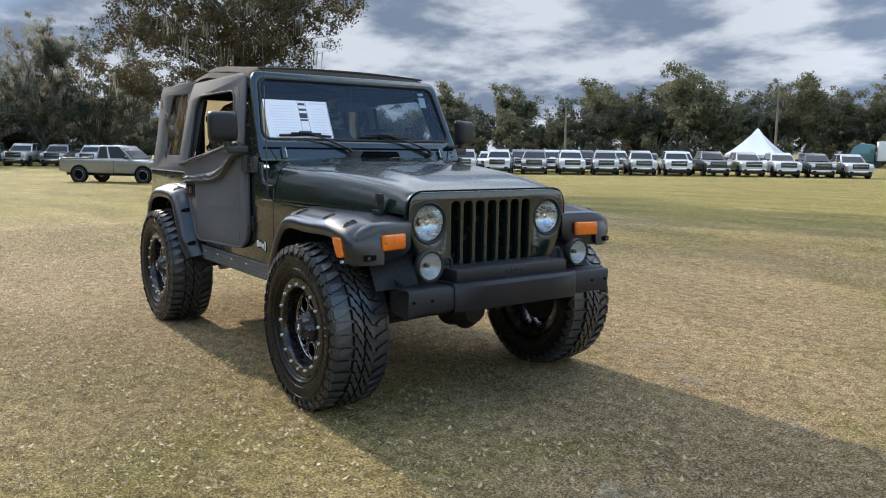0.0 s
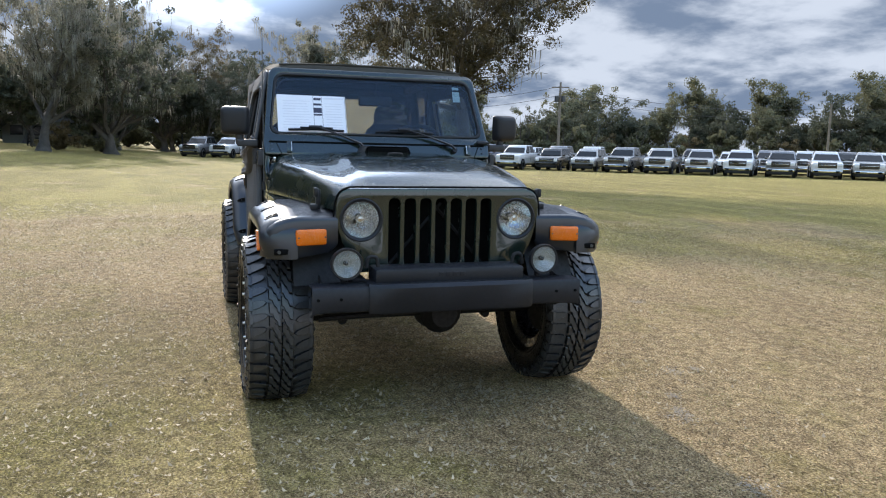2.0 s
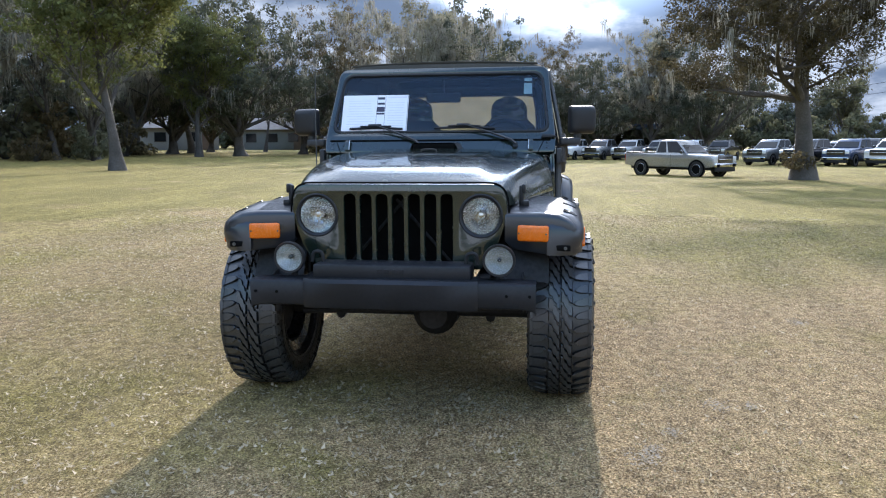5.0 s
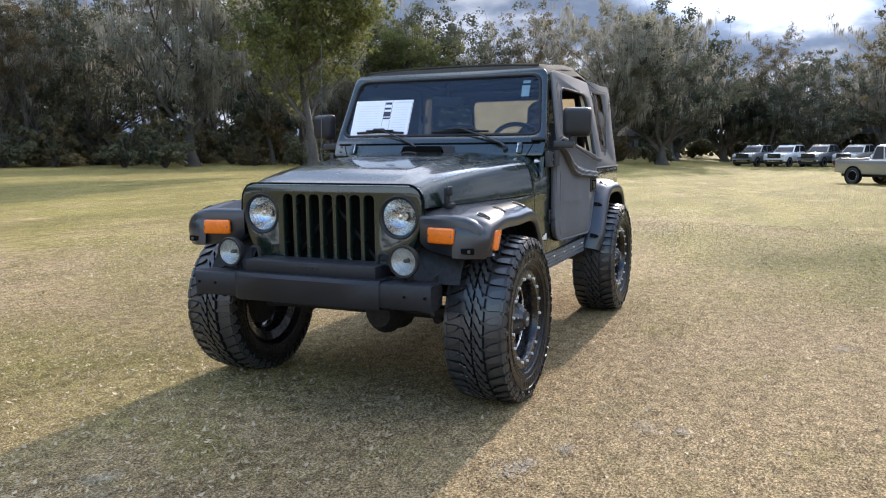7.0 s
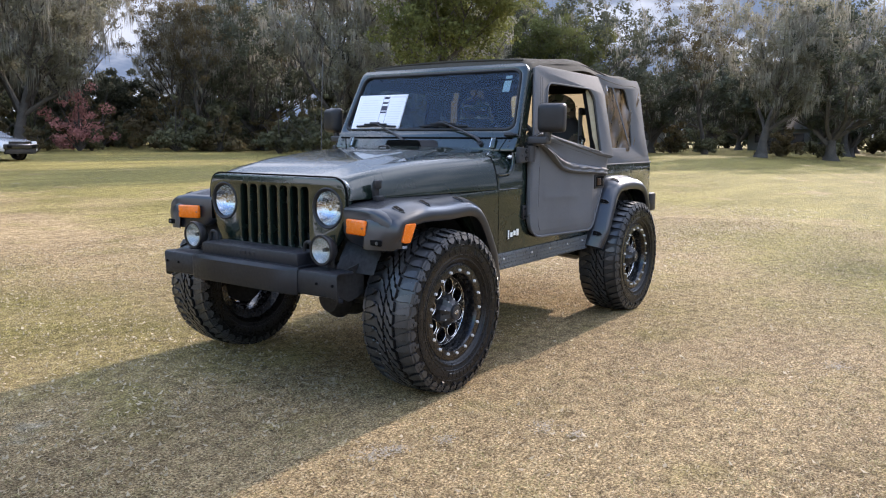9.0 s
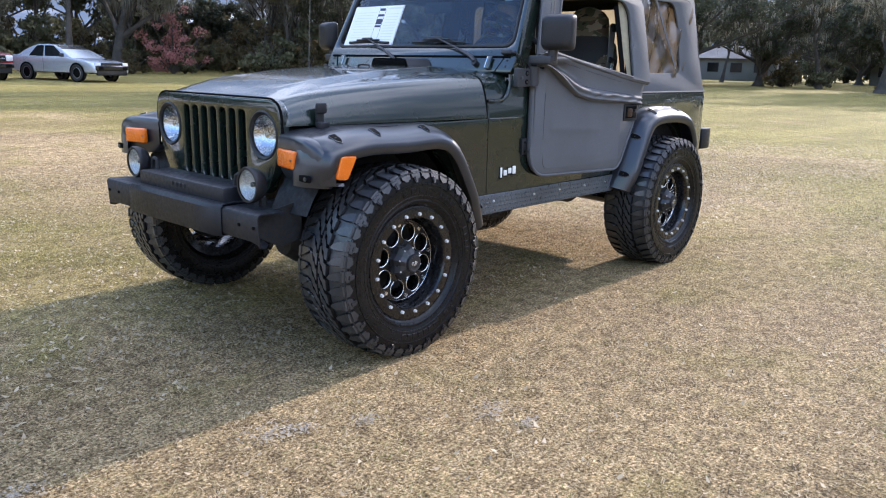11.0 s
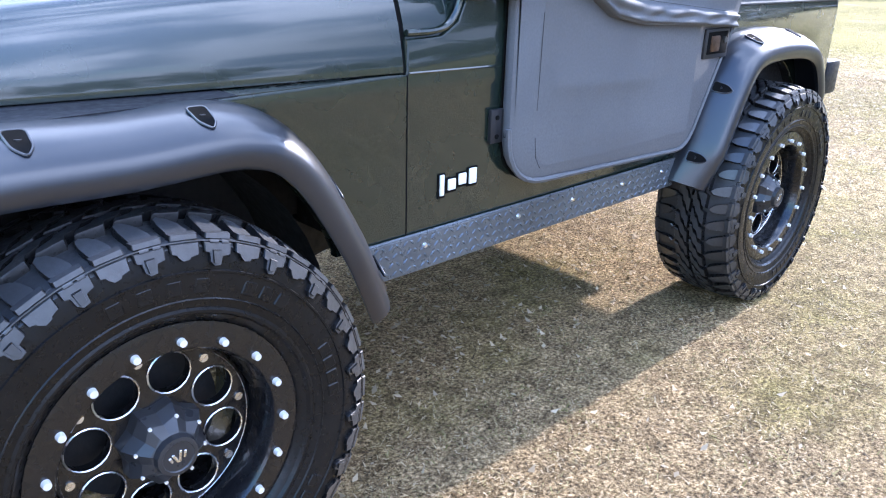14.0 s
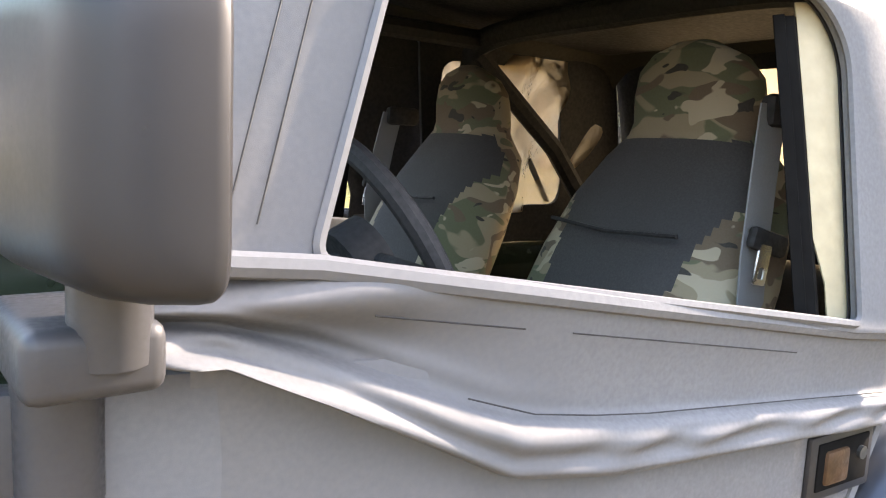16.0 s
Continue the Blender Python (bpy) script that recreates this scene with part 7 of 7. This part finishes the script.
green_a = tree("broad_tree", "broad tree with sunlit green leaves and pale trunk", 52, 13.5, 0.24, 0.5, 1.0, (9, 6, 4), LEAF_GREEN, 34000, 0.7, 0.085, 0, bole=0.45, limb=0.38, twist=0.22)
screen_a = tree("broad_tree", "dense dark green tree deep in the wood", 43, 10.0, 0.28, 0.15, 1.3, (7, 4, 2), LEAF_DARK, 6500, 1.1, 0.22, bole=0.35, limb=0.40, up=0.25)
bush_a = bush("bush", "dark green undergrowth bush", 61, 3.0, 1.9, LEAF_OLIVE, 3000, 0.105)
bush_b = bush("bush", "dry olive undergrowth bush", 62, 2.4, 1.6, LEAF_DRY, 2600, 0.095)
pink = bush("flowering_bush", "pink blossoming shrub before the wood", 63, 4.2, 2.2, LEAF_PINK, 2600, 0.08)

placed = set()
EYE0 = Vector((3.4, 0.3, 0))
tr_rng = random.Random(77)


def plant(src, yaw, dist, scale=1.0, vary=0.12):
    a = radians(yaw)
    x, y = EYE0.x - math.sin(a) * dist, EYE0.y + math.cos(a) * dist
    m = shift(x, y, ground_z(x, y)) @ turned(tr_rng.uniform(0, 360), "Z")
    s = scale * tr_rng.uniform(1 - vary, 1 + vary)
    if src.name in placed:
        o = copy_thing(src, m)
    else:
        placed.add(src.name)
        src.matrix_basis = m
        o = src
    o.scale = (s, s, s * tr_rng.uniform(0.94, 1.06))
    return o


def belt(kinds, y0, y1, dist, gap, jitter=3.0, scale=1.0, vary=0.12):
    yaw = y0
    i = 0
    while yaw < y1:
        plant(kinds[i % len(kinds)], yaw + tr_rng.uniform(-0.3, 0.3) * math.degrees(gap / dist), dist + tr_rng.uniform(-jitter, jitter), scale, vary)
        yaw += math.degrees(gap / dist)
        i += 1


# far line beyond the trucks
belt([round_a, round_b, round_b], 18, 40, 150, 6.2, 4.0, 1.45, 0.24)
belt([round_a, round_b, round_a], 40, 66, 150, 6.2, 4.0, 1.12, 0.28)
belt([round_b, round_a], 18, 66, 166, 9.0, 4, 1.35, 0.25)
belt([round_a, round_a, round_b], 64, 84, 112, 6.0, 3, 0.95, 0.22)
belt([oak_c, oak_b, oak_c, thin_a], 79, 98, 88, 5.5, 5, 0.95)
belt([screen_a], 78, 122, 122, 7.0, 5, 1.0)
belt([screen_a, oak_c, screen_a], 84, 108, 98, 4.8, 4, 1.0, 0.2)
belt([oak_c, oak_a, thin_a, oak_c, oak_c], 97, 119, 66, 4.6, 5, 0.95)
belt([oak_c, screen_a, oak_c, thin_a], 97, 121, 82, 6.5, 5, 0.85)
belt([oak_a, thin_a, oak_b, oak_c, thin_a], 121.5, 141, 52, 4.4, 5, 0.88, 0.22)
belt([thin_a, oak_a], 142, 151, 53, 5.4, 4, 0.86, 0.2)
belt([oak_a, thin_a, oak_b, oak_c, thin_a], 152, 176, 52, 4.6, 5, 0.88, 0.22)
belt([oak_b, screen_a, oak_a, thin_a], 120, 141, 64, 5.2, 4, 0.85, 0.2)
belt([oak_b, thin_a], 152, 178, 64, 6.0, 4, 0.85, 0.2)
belt([screen_a], 118, 139, 76, 8.0, 4, 1.1)
belt([screen_a], 139, 156, 76, 8.0, 4, 0.45)
belt([screen_a], 156, 190, 76, 8.0, 4, 1.2)
belt([bush_a, bush_a, bush_b], 18, 62, 140, 5.2, 2, 2.1)
belt([bush_a, bush_a], 62, 99, 104, 3.0, 3, 2.0)
belt([bush_a, bush_b, bush_a], 123, 172, 48, 3.4, 3.0, 0.85, 0.45)
belt([bush_a, bush_b], 122, 174, 54, 2.8, 3.0, 1.3, 0.45)
belt([bush_b, bush_a], 121, 152, 60, 2.6, 3, 1.05, 0.4)
belt([thin_a, oak_b, screen_a], 139, 153, 63, 5.0, 3, 0.62, 0.25)
belt([bush_a, bush_b], 97, 110, 72, 4.4, 3, 1.2)
belt([bush_a], 97, 123, 113, 3.4, 2, 2.3)
belt([bush_a], 122, 142, 73, 3.2, 2, 1.7)
belt([bush_a, bush_b], 140, 153, 70, 2.6, 2, 1.9, 0.3)
belt([screen_a], 140, 153, 66, 3.4, 3, 0.42, 0.3)
belt([bush_a], 150, 176, 73, 3.6, 2, 1.7)
belt([screen_a], 176, 214, 50, 4.2, 4, 1.5)
belt([screen_a], 178, 376, 82, 12.0, 6, 1.3)                        # unseen trees added on the far side of the field, behind the walk, for reflections
plant(green_a, 121.1, 34.5, 1.0, 0.03)
plant(green_a, 115.8, 60, 1.0, 0.03)
plant(pink, 149.0, 48)

# ---- far buildings, poles and fence ----
WALL_P = material("pale_render", (0.22, 0.21, 0.195), rough=0.9, var=0.15, big=0.8, fine=10, bump=0.2)
ROOF_P = material("grey_shingles", (0.16, 0.15, 0.145), rough=0.9, var=0.25, big=1.0, fine=8, bump=0.4)
POLE_P = material("weathered_pole", (0.20, 0.17, 0.14), rough=0.9, var=0.3, fine=30, bump=0.3)


def at_yaw(yaw, dist):
    a = radians(yaw)
    x, y = 3.4 - math.sin(a) * dist, 0.3 + math.cos(a) * dist
    return x, y, ground_z(x, y)


def house(yaw, dist, length, turn):
    x, y, z = at_yaw(yaw, dist)
    h = empty("house", "low pale bungalow with a grey roof behind the trees", "house", at=shift(x, y, z) @ turned(turn, "Z"))
    part("wall", box((0, 0, 1.3), (7.0, length, 2.6), 0.02), WALL_P, h)
    rf = bmesh.new()
    a = [rf.verts.new(q) for q in ((4.0, -length / 2 - 0.5, 2.55), (4.0, length / 2 + 0.5, 2.55), (0, length / 2 - 1.5, 4.1), (0, -length / 2 + 1.5, 4.1), (-4.0, -length / 2 - 0.5, 2.55), (-4.0, length / 2 + 0.5, 2.55))]
    for f in ((0, 1, 2, 3), (4, 3, 2, 5), (0, 3, 4), (1, 5, 2), (0, 4, 5, 1)):
        rf.faces.new([a[i] for i in f])
    part("roof", rf, ROOF_P, h, smooth=10)
    for k in range(3):
        w = part("window", box((3.52, -length / 2 + length * (k + 0.7) / 3.4, 1.5), (0.06, 1.3, 1.1), 0.01), TRIM, h)
        part("pane", box((3.56, -length / 2 + length * (k + 0.7) / 3.4, 1.5), (0.02, 1.15, 0.95), 0.0), DARK_GLASS, w)
    part("door", box((3.52, length / 2 - 1.4, 1.05), (0.06, 0.95, 2.1), 0.01), BEIGE_DOOR, h)


BEIGE_DOOR = material("brown_door", (0.16, 0.10, 0.07), rough=0.6, bump=0.1)
house(118.3, 98, 13.0, 26)
house(110.6, 104, 9.0, 18)
house(100.5, 104, 7.0, 8)


def pole(yaw, dist, height, arm=True):
    x, y, z = at_yaw(yaw, dist)
    p = empty("utility_pole", "weathered wooden utility pole", "pole", "utility poles", at=shift(x, y, z) @ turned(yaw, "Z"))
    part("post", tube([(0, 0, 0), (0, 0, height)], [0.17, 0.11], 10), POLE_P, p)
    if arm:
        part("cross_arm", box((0, 0, height - 0.5), (1.8, 0.12, 0.12), 0.01), POLE_P, p)
        for d in (-0.35, 0.35):
            part("transformer", cyl(0.22, 0.6, 14, m=shift(d, -0.2, height - 1.7)), STEEL, p)
    return Vector((x, y, z + height - 0.4))


tops = [pole(31.3, 96, 9.6), pole(45.9, 100, 7.6, False), pole(64.3, 80, 8.4), pole(79.0, 92, 8.0, False)]
for a, b in ((Vector((-20, 130, 9.4)), tops[0]), (tops[0], tops[1]), (tops[1], tops[2]), (tops[2], tops[3])):
    for dz in (0.0, -0.9):
        pts = [a.lerp(b, t / 12) + Vector((0, 0, dz - 1.1 * (1 - (2 * t / 12 - 1) ** 2))) for t in range(13)]
        tagged(part("overhead_wire", tube(pts, 0.018, 4), TRIM), "thin dark overhead wire between poles", "wire")

# black rail fence before the wood
for k in range(4):
    x, y, z = at_yaw(97.5 + 1.1 * k, 82)
    fn = empty("rail_fence", "dark three-rail paddock fence", "fence", "paddock fence", at=shift(x, y, z) @ turned(97 + k, "Z"))
    for dx in (-0.78, 0.78):
        part("post", box((dx, 0, 0.6), (0.12, 0.12, 1.25), 0.01), DARK, fn)
    for zz in (0.4, 0.75, 1.1):
        part("rail", box((0, 0.05, zz), (1.6, 0.04, 0.12), 0.005), DARK, fn)

# road-side canopy and sign far off
x, y, z = at_yaw(85.0, 104)
cn = empty("roadside_canopy", "low canopy with a dark blue edge", "canopy", at=shift(x, y, z) @ turned(85, "Z"))
part("roof", box((0, 0, 3.6), (9.0, 5.0, 0.7), 0.03), BLUE_P, cn)
for dx in (-3.6, 3.6):
    part("post", box((dx, 0, 1.7), (0.25, 0.25, 3.4), 0.01), STEEL, cn)
x, y, z = at_yaw(91.5, 100)
sg = empty("roadside_sign", "tall white sign with a red panel", "sign", at=shift(x, y, z) @ turned(91, "Z"))
part("board", box((0, 0, 2.9), (0.9, 0.2, 1.5), 0.02), WHITE_P, sg)
part("panel", box((0.0, 0.12, 2.7), (0.7, 0.03, 0.6), 0.01), RED_P, sg)
part("post", box((0, 0, 1.1), (0.2, 0.15, 2.3), 0.01), STEEL, sg)
